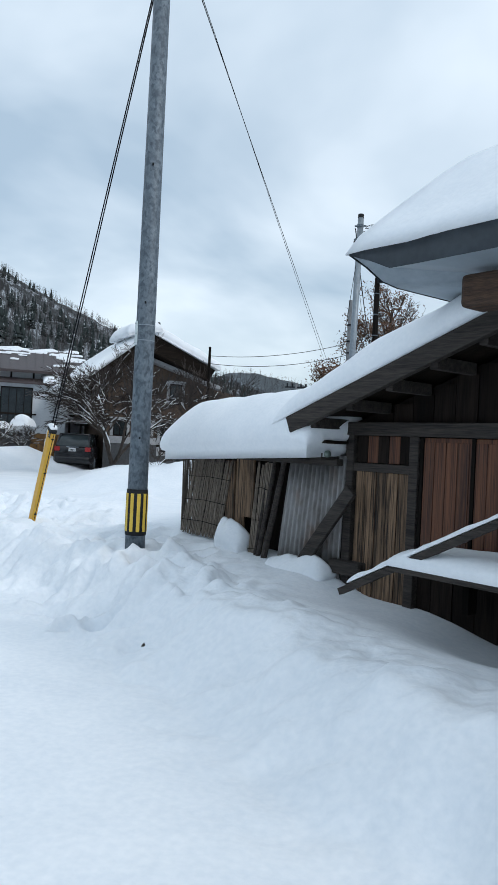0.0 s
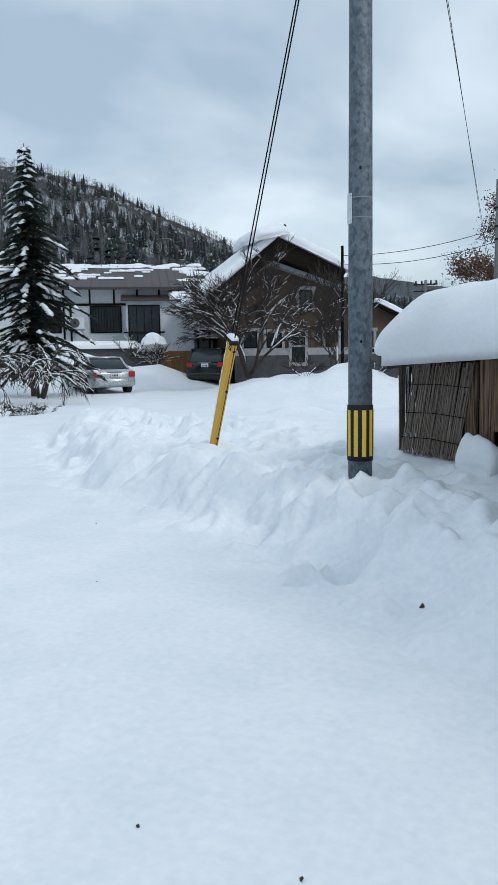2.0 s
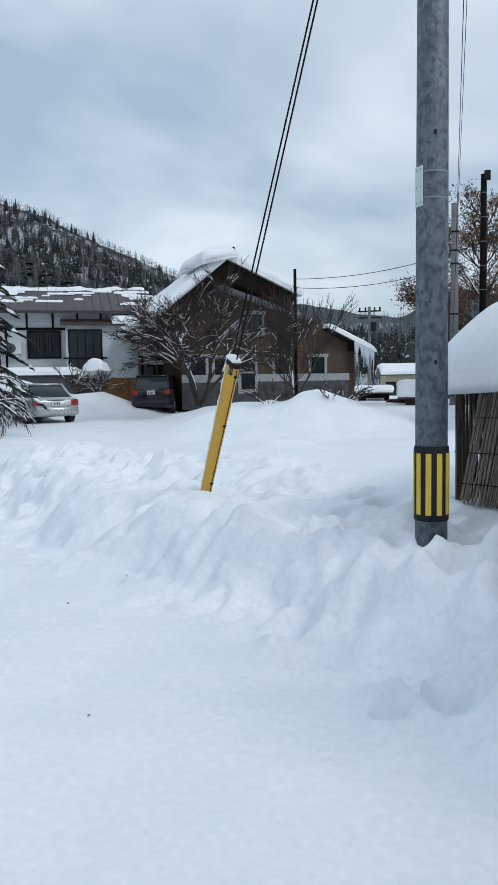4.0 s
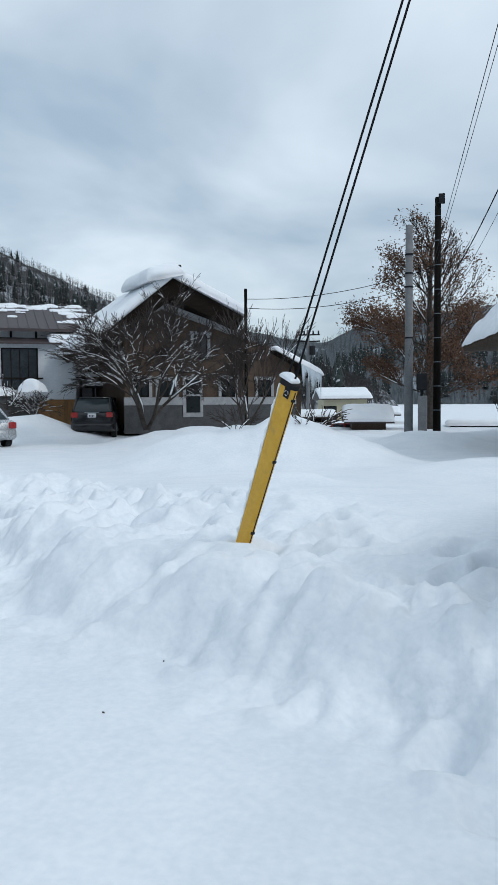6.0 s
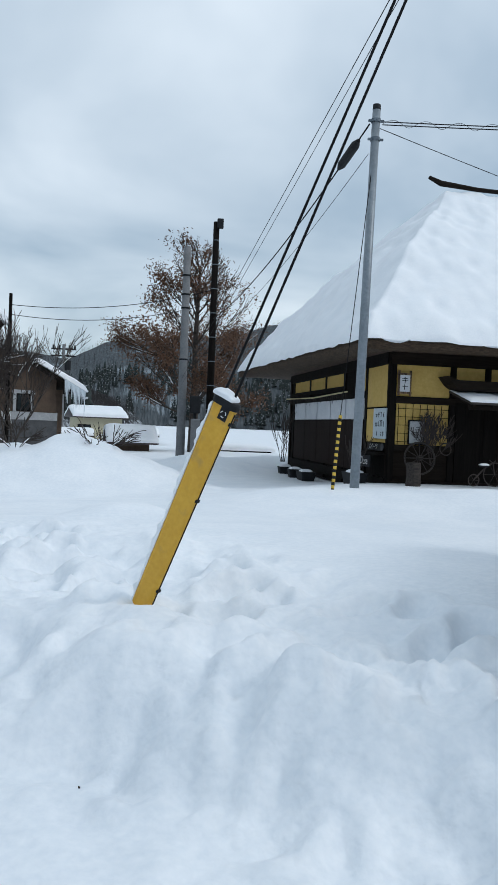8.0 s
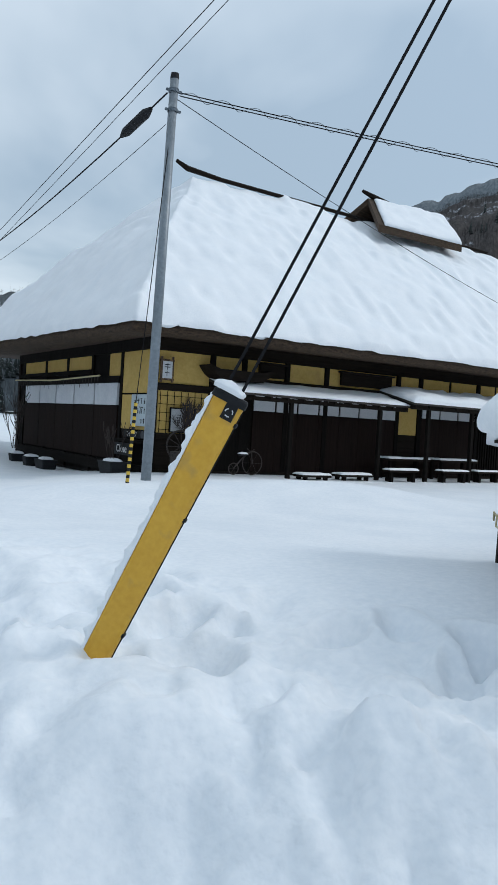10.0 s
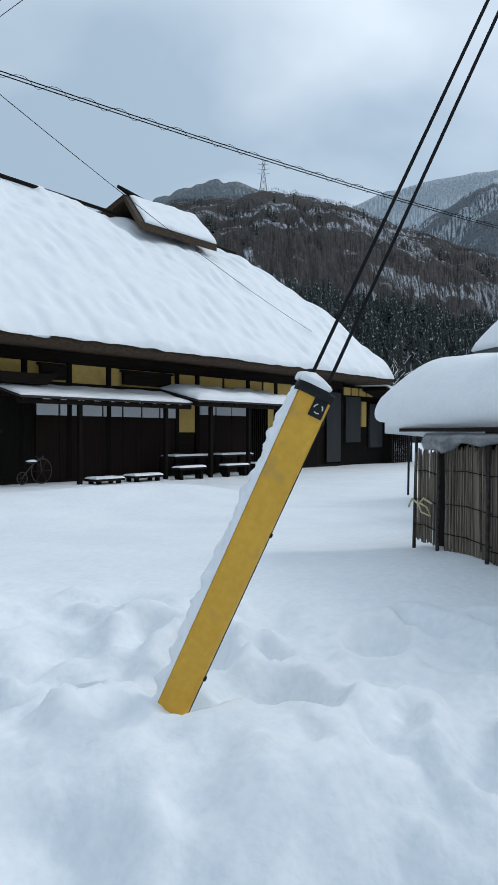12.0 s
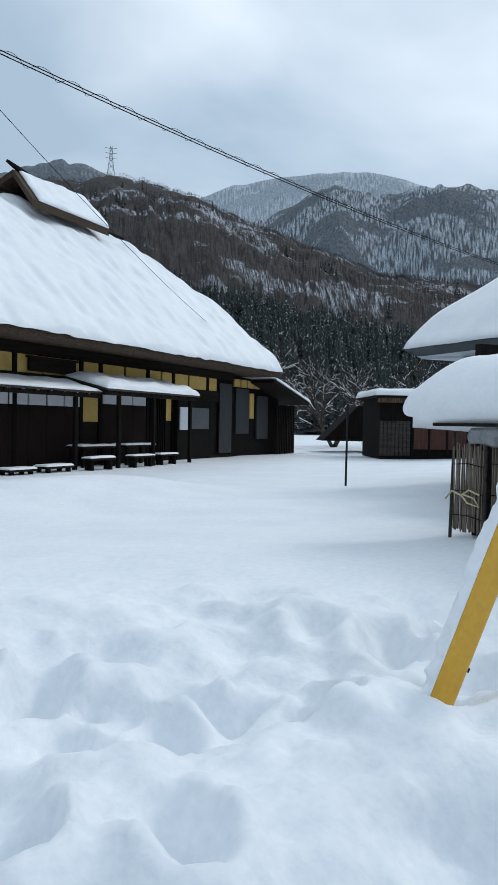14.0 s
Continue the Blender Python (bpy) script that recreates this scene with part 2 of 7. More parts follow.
def wave(x, y, seed=0):
    """Smooth value noise, -1 to 1, for arrays."""
    x, y = np.asarray(x, float), np.asarray(y, float)
    xi, yi = np.floor(x), np.floor(y)
    fx, fy = x - xi, y - yi
    fx, fy = fx * fx * (3 - 2 * fx), fy * fy * (3 - 2 * fy)

    def h(a, b):
        v = np.sin(a * 127.1 + b * 311.7 + seed * 74.7) * 43758.5453
        return v - np.floor(v)
    return 2 * ((h(xi, yi) * (1 - fx) + h(xi + 1, yi) * fx) * (1 - fy) + (h(xi, yi + 1) * (1 - fx) + h(xi + 1, yi + 1) * fx) * fy) - 1


def step(v, a, b):
    t = np.clip((np.asarray(v, float) - a) / (b - a), 0, 1)
    return t * t * (3 - 2 * t)


def snow_cap(name, corners, depth, parent=None, n=(24, 24), edge=0.35, bulge=0.06, rough=0.03, seed=1, label="", mat=None, cell=0.5, drop=0.0, lift=None):
    """A cushion of lying snow on four corners (given in turn), thick in the middle, rounded and overhanging at its edges."""
    p = [np.array(c, float) for c in corners]
    lu = max(np.linalg.norm(p[1] - p[0]), np.linalg.norm(p[2] - p[3]))
    lv = max(np.linalg.norm(p[3] - p[0]), np.linalg.norm(p[2] - p[1]))

    def spaced(k, length):
        s = np.linspace(-1, 1, k + 1)
        r = min(0.45, edge / length)
        u = 0.5 + 0.5 * np.sign(s) * (1 - (1 - np.abs(s)) ** (1.0 + 1.2 * (1 - 2 * r)))
        return u
    us, vs = spaced(n[0], lu), spaced(n[1], lv)
    U, V = np.meshgrid(us, vs, indexing="ij")
    P = (p[0][None, None] * ((1 - U) * (1 - V))[..., None] + p[1] * (U * (1 - V))[..., None] + p[2] * (U * V)[..., None] + p[3] * ((1 - U) * V)[..., None])
    du, dv = np.minimum(U, 1 - U) * lu, np.minimum(V, 1 - V) * lv

    def dome(d):
        t = np.clip(d / edge, 0, 1)
        return np.sqrt(np.clip(1 - (1 - t) ** 2, 0, 1))
    e = dome(du) * dome(dv)
    nz = wave(U * lu / cell, V * lv / cell, seed) + 0.5 * wave(U * lu / cell * 2.7, V * lv / cell * 2.7, seed + 1)
    eu, ev = (p[1] - p[0]) / np.linalg.norm(p[1] - p[0]), (p[3] - p[0]) / np.linalg.norm(p[3] - p[0])
    nor = np.cross(eu, ev)
    nor = nor / np.linalg.norm(nor) * (1 if nor[2] > 0 else -1)
    up = 0.5 * nor + 0.5 * np.array([0, 0, 1.0])
    if lift is not None:
        up = np.array(lift, float)
    swell = bulge * (1 + 0.8 * wave(U * lu / cell, V * lv / cell, seed + 3))
    outu, outv = np.exp(-du / (0.5 * edge)) * np.sign(U - 0.5), np.exp(-dv / (0.5 * edge)) * np.sign(V - 0.5)
    h = depth * e + rough * nz * e
    top = P + h[..., None] * up + (swell * outu * np.sqrt(np.clip(e * 2.5, 0, 1)))[..., None] * eu + (swell * outv * np.sqrt(np.clip(e * 2.5, 0, 1)))[..., None] * ev
    bot = P + np.array([0, 0, -drop]) * (1 - e)[..., None]
    a, b = len(us), len(vs)
    verts = list(top.reshape(-1, 3)) + list(bot.reshape(-1, 3))
    faces = []
    for i in range(a - 1):
        for j in range(b - 1):
            k = i * b + j
            faces.append((k, k + b, k + b + 1, k + 1))
            faces.append(tuple(a * b + q for q in (k + 1, k + b + 1, k + b, k)))
    ring = [i * b for i in range(a)] + [(a - 1) * b + j for j in range(1, b)] + [i * b + b - 1 for i in range(a - 2, -1, -1)] + [j for j in range(b - 2, 0, -1)]
    for q, r in zip(ring, ring[1:] + ring[:1]):
        faces.append((r, q, a * b + q, a * b + r))
    return quads(name, verts, faces, mat or SNOW, parent, label)


def sag(a, b, drop, n=16):
    a, b = Vector(a), Vector(b)
    return [a.lerp(b, i / n) - Vector((0, 0, 4 * drop * (i / n) * (1 - i / n))) for i in range(n + 1)]

# ---------------- the snow-covered ground ----------------
def road_foot(l):
    return np.interp(l, [-30, 0, 4, 6.5, 9.2, 10.5, 14, 19, 30], [1.9, 1.9, 2.0, 2.05, 1.55, 1.1, 1.25, 1.2, 1.2])


rf = random.Random(77)
FOOTPRINTS = [(2.1 + rf.uniform(-0.2, 1.5), rf.uniform(6.0, 13.0), rf.uniform(-0.7, 0.7), rf.uniform(0.07, 0.13), rf.uniform(0.08, 0.16)) for _ in range(54)]
FOOTPRINTS += [(3.0 + 0.45 * k + rf.uniform(-0.1, 0.1), 8.2 + (-0.14 if k % 2 else 0.14) - 0.25 * k, rf.uniform(-0.5, 0.5), 0.12, 0.08) for k in range(4)]
SLABS = [(1.92, 6.35, 0.11, 0.075), (2.02, 5.55, 0.13, 0.09), (2.0, 4.9, 0.08, 0.05), (1.62, 8.2, 0.07, 0.05), (1.8, 7.2, 0.06, 0.04), (1.5, 9.0, 0.06, 0.04)]


def ground_parts(x, y):
    x, y = np.asarray(x, float), np.asarray(y, float)
    s, l = (x + y) / math.sqrt(2), (y - x) / math.sqrt(2)
    d = s - road_foot(l) - 0.10 * wave(l / 0.7, s * 0 + 3, 5) - 0.05 * wave(l / 0.22, s / 0.3, 6)
    inside = 1 - step(l, 14.5, 19.0)
    crest = step(d, 0.0, 0.75)
    z = 0.43 * crest + 0.17 * step(d, 0.7, 3.2)
    z = z - 0.19 * step(y, 10.5, 16.5)
    z = z + 0.05 * np.exp(-((d - 0.85) / 0.35) ** 2) * (1 + wave(l / 0.9, s * 0, 8))
    z = z + 0.05 * np.exp(-(((x + 5.2) / 0.7) ** 2 + ((y - 8.85) / 0.6) ** 2))
    z = z - 0.75 * step(y, 37, 46)
    # soft trodden snow: broad swells, lumps and clods, each octave turned
    def soft(cell, turn, seed):
        c, q = math.cos(turn), math.sin(turn)
        u, v = (c * x - q * y) / cell, (q * x + c * y) / cell
        return wave(u + 0.3 * wave(v * 0.8, u * 0.8, seed + 40), v + 0.3 * wave(u * 0.7, v * 0.7, seed + 50), seed)
    bank = np.exp(-(np.clip(np.abs(d - 0.62) - 0.25, 0, 9) / 0.5) ** 2)
    calm = 0.40 + 0.60 * step(l, 4.2, 6.6)
    edge = np.interp(l, [8.6, 9.6, 10.8, 13, 16], [1.3, 2.2, 3.0, 2.4, 1.9]) + 0.4 * wave(l / 0.8, s * 0, 9)
    deep = step(l, 8.6, 9.8) * step(d, -0.25, 0.25) * (1 - step(d, edge - 0.4, edge + 0.3))
    trod = np.exp(-(((x + 6.3) / 1.5) ** 2 + ((y - 10.1) / 1.4) ** 2))
    rough = np.maximum(np.maximum(bank * calm, deep), 0.9 * trod)
    swell = 0.035 * soft(0.78, 0.4, 11) + 0.034 * soft(0.41, 1.1, 12)
    clod = 0.050 * soft(0.21, 2.0, 13) + 0.048 * soft(0.125, 0.8, 14) + 0.026 * soft(0.085, 2.3, 24) + 0.062 * step(soft(0.25, 1.7, 15), 0.05, 0.6) + 0.045 * step(soft(0.14, 0.2, 16), 0.0, 0.5) - 0.04
    z = z + rough * swell + rough * clod * (1 - 0.50 * deep * (1 - step(l, 11.5, 13))) + 0.062 * deep * (soft(0.55, 2.6, 17) + 0.8 * soft(0.26, 1.3, 23) - 1.3 * step(soft(0.36, 0.9, 18), 0.05, 0.7))
    # footprints and hollows
    for fs, fl, fa, fr_, fd in FOOTPRINTS:
        ds, dl = s - fs, l - fl
        p, q = (math.cos(fa) * ds + math.sin(fa) * dl) / (fr_ * 1.55), (-math.sin(fa) * ds + math.cos(fa) * dl) / fr_
        r2 = p * p + q * q
        z = z - fd * np.exp(-r2 ** 1.4) + 0.28 * fd * np.exp(-((np.sqrt(r2) - 1.5) / 0.45) ** 2)
    # slabs tumbled from the bank onto the road
    for fs, fl, fr_, fh in SLABS:
        p, q = (s - fs) / fr_, (l - fl) / (fr_ * 2.0)
        z = z + 0.7 * fh * step(1.25 - np.sqrt(p * p + q * q) + 0.25 * wave(x / 0.13, y / 0.13, 19), 0.0, 0.7)
    # plateau drifts
    z = z + step(d, 0.6, 2.0) * (0.035 * wave(x / 1.7, y / 1.7, 31) + 0.03 * wave(x / 4.1, y / 4.1, 32))
    # the snow sinks towards the shed's boarded front
    sk = (x + 2.95) * 0.806 - (y - 8.1) * 0.592
    sv = (x + 2.95) * 0.592 + (y - 8.1) * 0.806
    low = np.exp(-(np.clip(np.abs(sv + 0.05) - 0.25, 0, 9) / 0.55) ** 2) * step(sk, 2.3, 2.9) * (1 - step(sk, 8.5, 9.5))
    z = z * (1 - low) + low * (0.40 - 0.16 * step(sk, 3.3, 4.4))
    # drift against the shed and its apron
    z = z + 0.10 * np.exp(-(((x + 2.0) / 1.6) ** 2 + ((y - 8.4) / 1.6) ** 2))
    z = z * inside + (1 - inside) * (0.12 + 0.05 * wave(x / 3.1, y / 3.1, 41) * step(l, 15, 20))
    # the road: packed, nearly flat, with faint ruts
    road = 1 - step(d, -0.1, 0.1)
    z = z + road * (0.010 * wave(x / 0.9, y / 0.9, 51) + 0.004 * wave(x / 0.3, y / 0.3, 52) + 0.002 * wave(x / 0.11, y / 0.11, 53))
    # low ploughed ridge across the courtyard
    z = z + 0.27 * np.exp(-((y - 15.9 - 0.05 * x) / 1.5) ** 2) * step(x, -5.0, -3.0) * (1 - step(x, 1.0, 4.0))
    # snow piles round the parking yard
    for px, py, ph, pr, ps in ((-8.6, 20.5, 0.75, 2.1, 1), (-6.2, 20.6, 0.7, 1.6, 2), (-12.9, 28.3, 0.45, 1.8, 3), (-10.0, 27.6, 0.68, 2.5, 4), (-22.0, 30.6, 1.75, 1.7, 5), (-19.6, 31.8, 1.0, 1.4, 6), (-23.8, 28.6, 1.2, 1.9, 12),
                               (-5.6, 12.6, 0.14, 0.5, 7), (-9.5, 13.2, 0.18, 0.9, 8), (-4.0, 30.5, 0.55, 1.8, 9), (-1.2, 31.5, 0.4, 1.6, 10), (-16.0, 25.5, 0.0, 1.0, 11)):
        r2 = ((x - px) ** 2 + (y - py) ** 2) / pr ** 2
        z = z + ph * np.exp(-r2 ** 1.5) * (1 + 0.12 * wave(x / 0.6, y / 0.6, 60 + ps) + 0.06 * wave(x / 0.25, y / 0.25, 70 + ps))
    # a sunken brook at the far side of the road
    bx, by = (x + 15.6) * 0.8 + (y - 16.5) * 0.6, -(x + 15.6) * 0.6 + (y - 16.5) * 0.8
    z = z - 0.9 * np.exp(-(by / 0.75) ** 4) * (1 - step(bx, 0.6, 1.5)) * step(bx, -14, -9)
    return z, bank * calm * (1 - 0.6 * deep)


def ground_height(x, y):
    return ground_parts(x, y)[0]


def axis(lo, hi, fine, far):
    inner = np.arange(lo, hi + fine / 2, fine)
    out, d = [], fine
    grow = []
    v = 0
    while v < far:
        d *= 1.16
        v += d
        grow.append(v)
    grow = np.array(grow)
    return np.concatenate([(lo - grow)[::-1], inner, hi + grow])


gx, gy = axis(-10.5, 2.0, 0.036, 2500), axis(1.4, 13.0, 0.036, 2500)
GX, GY = np.meshgrid(gx, gy, indexing="ij")
GZ, GR = ground_parts(GX, GY)
ga, gb = len(gx), len(gy)
gk = (np.arange(ga - 1)[:, None] * gb + np.arange(gb - 1)[None]).reshape(-1)
ground_mesh = bpy.data.meshes.new("ground")
ground_mesh.from_pydata(np.stack([GX, GY, GZ], -1).reshape(-1, 3).tolist(), [], np.stack([gk, gk + gb, gk + gb + 1, gk + 1], -1).tolist())
sn_, sl_ = SNOW_ROAD.node_tree.nodes, SNOW_ROAD.node_tree.links
crumb_a, crumb_b = sn_.new("ShaderNodeTexNoise"), sn_.new("ShaderNodeTexNoise")
for nd, sc, de in ((crumb_a, 4.5, 1.5), (crumb_b, 11.0, 1.5)):
    nd.inputs["Scale"].default_value, nd.inputs["Detail"].default_value, nd.inputs["Roughness"].default_value = sc, de, 0.62
    sl_.new(next(n for n in sn_ if n.type == "TEX_COORD").outputs["Object"], nd.inputs["Vector"])
crumb = sn_.new("ShaderNodeMix")
crumb.inputs[0].default_value = 0.45
sl_.new(crumb_a.outputs[0], crumb.inputs[2])
sl_.new(crumb_b.outputs[0], crumb.inputs[3])
where = sn_.new("ShaderNodeAttribute")
where.attribute_name = "trodden"
much = sn_.new("ShaderNodeMath")
much.operation = "MULTIPLY_ADD"
much.inputs[1].default_value, much.inputs[2].default_value = 0.34, 0.02
sl_.new(where.outputs["Fac"], much.inputs[0])
crumb_bump = sn_.new("ShaderNodeBump")
crumb_bump.inputs["Distance"].default_value = 0.11
sl_.new(much.outputs[0], crumb_bump.inputs["Strength"])
sl_.new(crumb.outputs[0], crumb_bump.inputs["Height"])
sl_.new(next(n for n in sn_ if n.type == "BUMP" and n != crumb_bump).outputs[0], crumb_bump.inputs["Normal"])
sl_.new(crumb_bump.outputs[0], sn_["Principled BSDF"].inputs["Normal"])
ground_mesh.materials.append(SNOW_ROAD)
ground_mesh.shade_smooth()
trodden = ground_mesh.attributes.new("trodden", "FLOAT", "POINT")
trodden.data.foreach_set("value", np.clip(GR, 0, 1).astype(np.float32).ravel())
tagged(new("ground", ground_mesh), "deep white snow with a trodden bank beside a packed road", "ground", kind="structure")


def gz(x, y):
    return float(ground_height(np.array([x]), np.array([y]))[0])

# ---------------- hills ----------------
def hill(name, knots, r0, r1, mat, label, rough=0.03, seed=1, cells=(260, 40), base=0.0):
    """A range of hills round the valley: knots of bearing and height in degrees, from r0 (foot) to r1 (crest)."""
    az = np.linspace(knots[0][0], knots[-1][0], cells[0])
    el = np.interp(az, [k[0] for k in knots], [k[1] for k in knots])
    ker = np.exp(-np.linspace(-2, 2, 9) ** 2)
    el = np.convolve(np.pad(el, 4, mode="edge"), ker / ker.sum(), "valid")
    tt = np.linspace(0, 1.25, cells[1])
    A, T = np.meshgrid(np.radians(az), tt, indexing="ij")
    top = np.tan(np.radians(el))[:, None] * r1
    R = r0 + (r1 - r0) * T
    f = np.where(T < 1, T ** 0.85, 1 - 1.2 * (T - 1))
    spur = wave(np.degrees(A) / 3.7, T * 2.2, seed) + 0.5 * wave(np.degrees(A) / 1.3, T * 4.7, seed + 1)
    Z = base + top * f * (1 + rough * spur * np.where(T < 1, 1, 1) * np.sin(np.clip(T, 0, 1) * math.pi * 0.93)) + top * 0.012 * wave(np.degrees(A) / 0.5, T * 12, seed + 2)
    verts = np.stack([R * np.sin(A), R * np.cos(A), Z], -1).reshape(-1, 3)
    b = cells[1]
    k = (np.arange(cells[0] - 1)[:, None] * b + np.arange(b - 1)[None]).reshape(-1)
    ob = quads(name, verts, np.stack([k, k + 1, k + b + 1, k + b], -1).tolist(), mat)
    lay = ob.data.uv_layers.new(name="slope")
    vi = np.empty(len(ob.data.loops), dtype=np.int32)
    ob.data.loops.foreach_get("vertex_index", vi)
    lay.data.foreach_set("uv", np.stack([np.degrees(A), T], -1).reshape(-1, 2)[vi].astype(np.float32).ravel())
    tagged(ob, label, "hill", kind="structure")
    return verts.reshape(cells[0], b, 3), T


left_hill, left_T = hill("backdrop_hill_west", [(-100, 12), (-60, 14), (-42, 13.2), (-39, 13.0), (-36.4, 12.4), (-33.2, 11.6), (-30.4, 10.3), (-28, 9.3), (-24.2, 7.7), (-19, 5.4), (-14, 3.9), (-9, 2.6), (-4, 1.0)], 110, 330, HILL_WEST,
                         "steep wooded hillside under snow behind the houses", seed=3)
mid_hill, mid_T = hill("backdrop_hill_north", [(-26, 3.0), (-16, 5.7), (-14, 5.4), (-10.6, 4.7), (-7.7, 4.4), (-5, 5.9), (-1, 6.3), (4.3, 6.8), (7, 7.6), (8.6, 7.8), (10, 8.1), (24, 12), (36, 15)], 320, 800, HILL_NORTH,
                       "low dark forest ridge under snow at the valley's end", seed=5)
right_hill, right_T = hill("backdrop_hill_east", [(14, 8), (28, 12.2), (35.5, 14.3), (43.5, 16.7), (47.4, 16.7), (49, 17.3), (52, 17.1), (55.1, 16.3), (59.8, 14.7), (64.4, 12.9), (68.6, 11.2), (75, 10.5), (84, 9.4), (100, 7)], 150, 760, HILL_EAST,
                           "dark wooded hill with snow between bare trunks", seed=7)
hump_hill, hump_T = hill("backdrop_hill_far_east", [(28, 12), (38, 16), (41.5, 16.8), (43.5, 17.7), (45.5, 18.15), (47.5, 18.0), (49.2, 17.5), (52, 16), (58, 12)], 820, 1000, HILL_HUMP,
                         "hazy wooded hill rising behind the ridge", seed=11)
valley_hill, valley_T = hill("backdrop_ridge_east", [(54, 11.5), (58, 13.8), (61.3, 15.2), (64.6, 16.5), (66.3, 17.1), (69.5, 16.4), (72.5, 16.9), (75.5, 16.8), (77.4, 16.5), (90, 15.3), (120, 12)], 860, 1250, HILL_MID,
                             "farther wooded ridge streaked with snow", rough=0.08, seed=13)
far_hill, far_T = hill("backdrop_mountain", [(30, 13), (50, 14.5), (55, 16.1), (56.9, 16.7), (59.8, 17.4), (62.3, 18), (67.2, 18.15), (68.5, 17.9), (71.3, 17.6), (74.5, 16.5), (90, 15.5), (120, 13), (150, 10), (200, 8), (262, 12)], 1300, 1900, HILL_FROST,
                       "distant mountain, frost-white and paled by haze tint, under low cloud", seed=9)

# ---------------- the thatched tea house ----------------
TEA = pose(-0.4, 20.7, 0, 0, 0, 4)
tea = thing("thatched_house", TEA, "old thatched farmhouse with ochre plaster, dark timber and a snow-covered roof", "house")


def tbox(name, a, b, mat, label="", bevel=0.0, parent=None):
    return part(name, boxm(a, b, bevel), mat, parent or tea, label)


UE, VD = 15.4, 9.6
tbox("wall", (0, 0.05, 0.15), (UE, 0.2, 3.3), DARKBEAM, "smoke-dark timber wall")
tbox("wall", (0.05, 0.2, 0.15), (0.2, VD, 3.3), DARKWOOD, "smoke-dark timber wall")
tbox("wall", (UE - 0.15, 0.2, 0.15), (UE, VD, 3.3), DARKWOOD)
tbox("wall", (0, VD, 0.15), (UE, VD + 0.15, 3.3), DARKBEAM)
# posts and beams of the front
for u in (0.0, 1.38, 2.2, 3.39, 4.56, 6.92, 7.72, 9.95, 11.35, 13.5, 15.22):
    tbox("post", (u, -0.015, 0.2), (u + 0.13, 0.06, 3.2), DARKWOOD, bevel=0.008)
for z0, z1, u0, u1, p in ((3.04, 3.3, 0, UE, -0.02), (2.2, 2.34, 0.13, 1.5, -0.03), (2.26, 2.60, 1.5, UE, -0.03), (1.16, 1.28, 0.13, 1.5, -0.03), (0.3, 0.5, 0, UE, -0.03)):
    tbox("beam", (u0, p, z0), (u1, 0.06, z1), DARKBEAM, bevel=0.01)
# ochre panels: u0, u1, z0, z1
for u0, u1, z0, z1 in ((0.14, 1.37, 2.35, 3.03), (1.52, 2.19, 2.62, 3.03), (2.34, 3.38, 2.62, 3.03), (3.53, 4.55, 2.62, 3.03), (4.70, 5.55, 2.62, 3.03), (5.58, 6.90, 2.62, 3.03), (7.06, 7.70, 2.62, 3.03), (7.86, 8.85, 2.62, 3.03),
                       (8.95, 9.93, 2.62, 3.03), (10.1, 10.7, 2.62, 3.03), (10.8, 11.33, 2.62, 3.03), (11.5, 12.3, 2.62, 3.03), (12.4, 13.48, 2.62, 3.03), (0.16, 1.37, 1.29, 2.19), (7.07, 7.70, 1.53, 2.25), (11.02, 11.32, 1.6, 2.25), (13.65, 14.2, 2.62, 3.03)):
    tbox("plaster_panel", (u0, 0.02, z0), (u1, 0.055, z1), PLASTER, "ochre clay plaster infill")
# white screens over brown boards
for k in range(7):
    u = 2.55 + k * 0.632
    tbox("screen_panel", (u + 0.03, 0.0, 1.89), (u + 0.60, 0.03, 2.25), PAPER, "white upper screen panel")
    tbox("board_panel", (u + 0.005, 0.005, 0.5), (u + 0.627, 0.03, 1.87), PANELBROWN, "brown boarded screen")
for k in range(3):
    u = 7.87 + k * 0.69
    tbox("screen_panel", (u + 0.03, 0.0, 2.0), (u + 0.66, 0.03, 2.25), PAPER)
    tbox("board_panel", (u + 0.005, 0.005, 0.5), (u + 0.685, 0.03, 1.98), PANELBROWN)
tbox("screen_panel", (11.5, -0.2, 1.33), (12.12, -0.17, 2.02), PAPER, "white paper screen")
tbox("screen_panel", (12.2, -0.2, 1.36), (13.3, -0.17, 2.02), material("grey_screen", (0.06, 0.065, 0.07), (0.10, 0.105, 0.11), 3, 0.6, 0.1), "grey weathered screen")
tbox("wall", (11.4, -0.168, 0.3), (13.5, 0.04, 2.25), DARKWOOD)
# slatted window between, dark
for k in range(9):
    tbox("slat", (10.1 + k * 0.1, -0.04, 0.5), (10.14 + k * 0.1, 0.0, 2.26), DARKWOOD)
# vents in the upper row
for u0, u1 in ((5.02, 6.66), (2.62, 3.32)):
    tbox("vent_board", (u0, -0.09, 2.66), (u1, 0.0, 2.96), DARKBEAM, "dark louvred vent", 0.01)
    tbox("vent_cap", (u0 - 0.06, -0.13, 2.962), (u1 + 0.06, 0.0, 3.0), DARKBEAM)
# curved dark lintel over the entrance
bm = bmesh.new()
prism(bm, [(1.08, 2.80), (1.22, 2.62), (1.40, 2.50), (2.42, 2.50), (2.58, 2.62), (2.70, 2.80), (2.48, 2.72), (1.32, 2.72)], -0.55, 0.0)
part("entrance_hood", bm, DARKBEAM, tea, "dark upturned entrance hood")
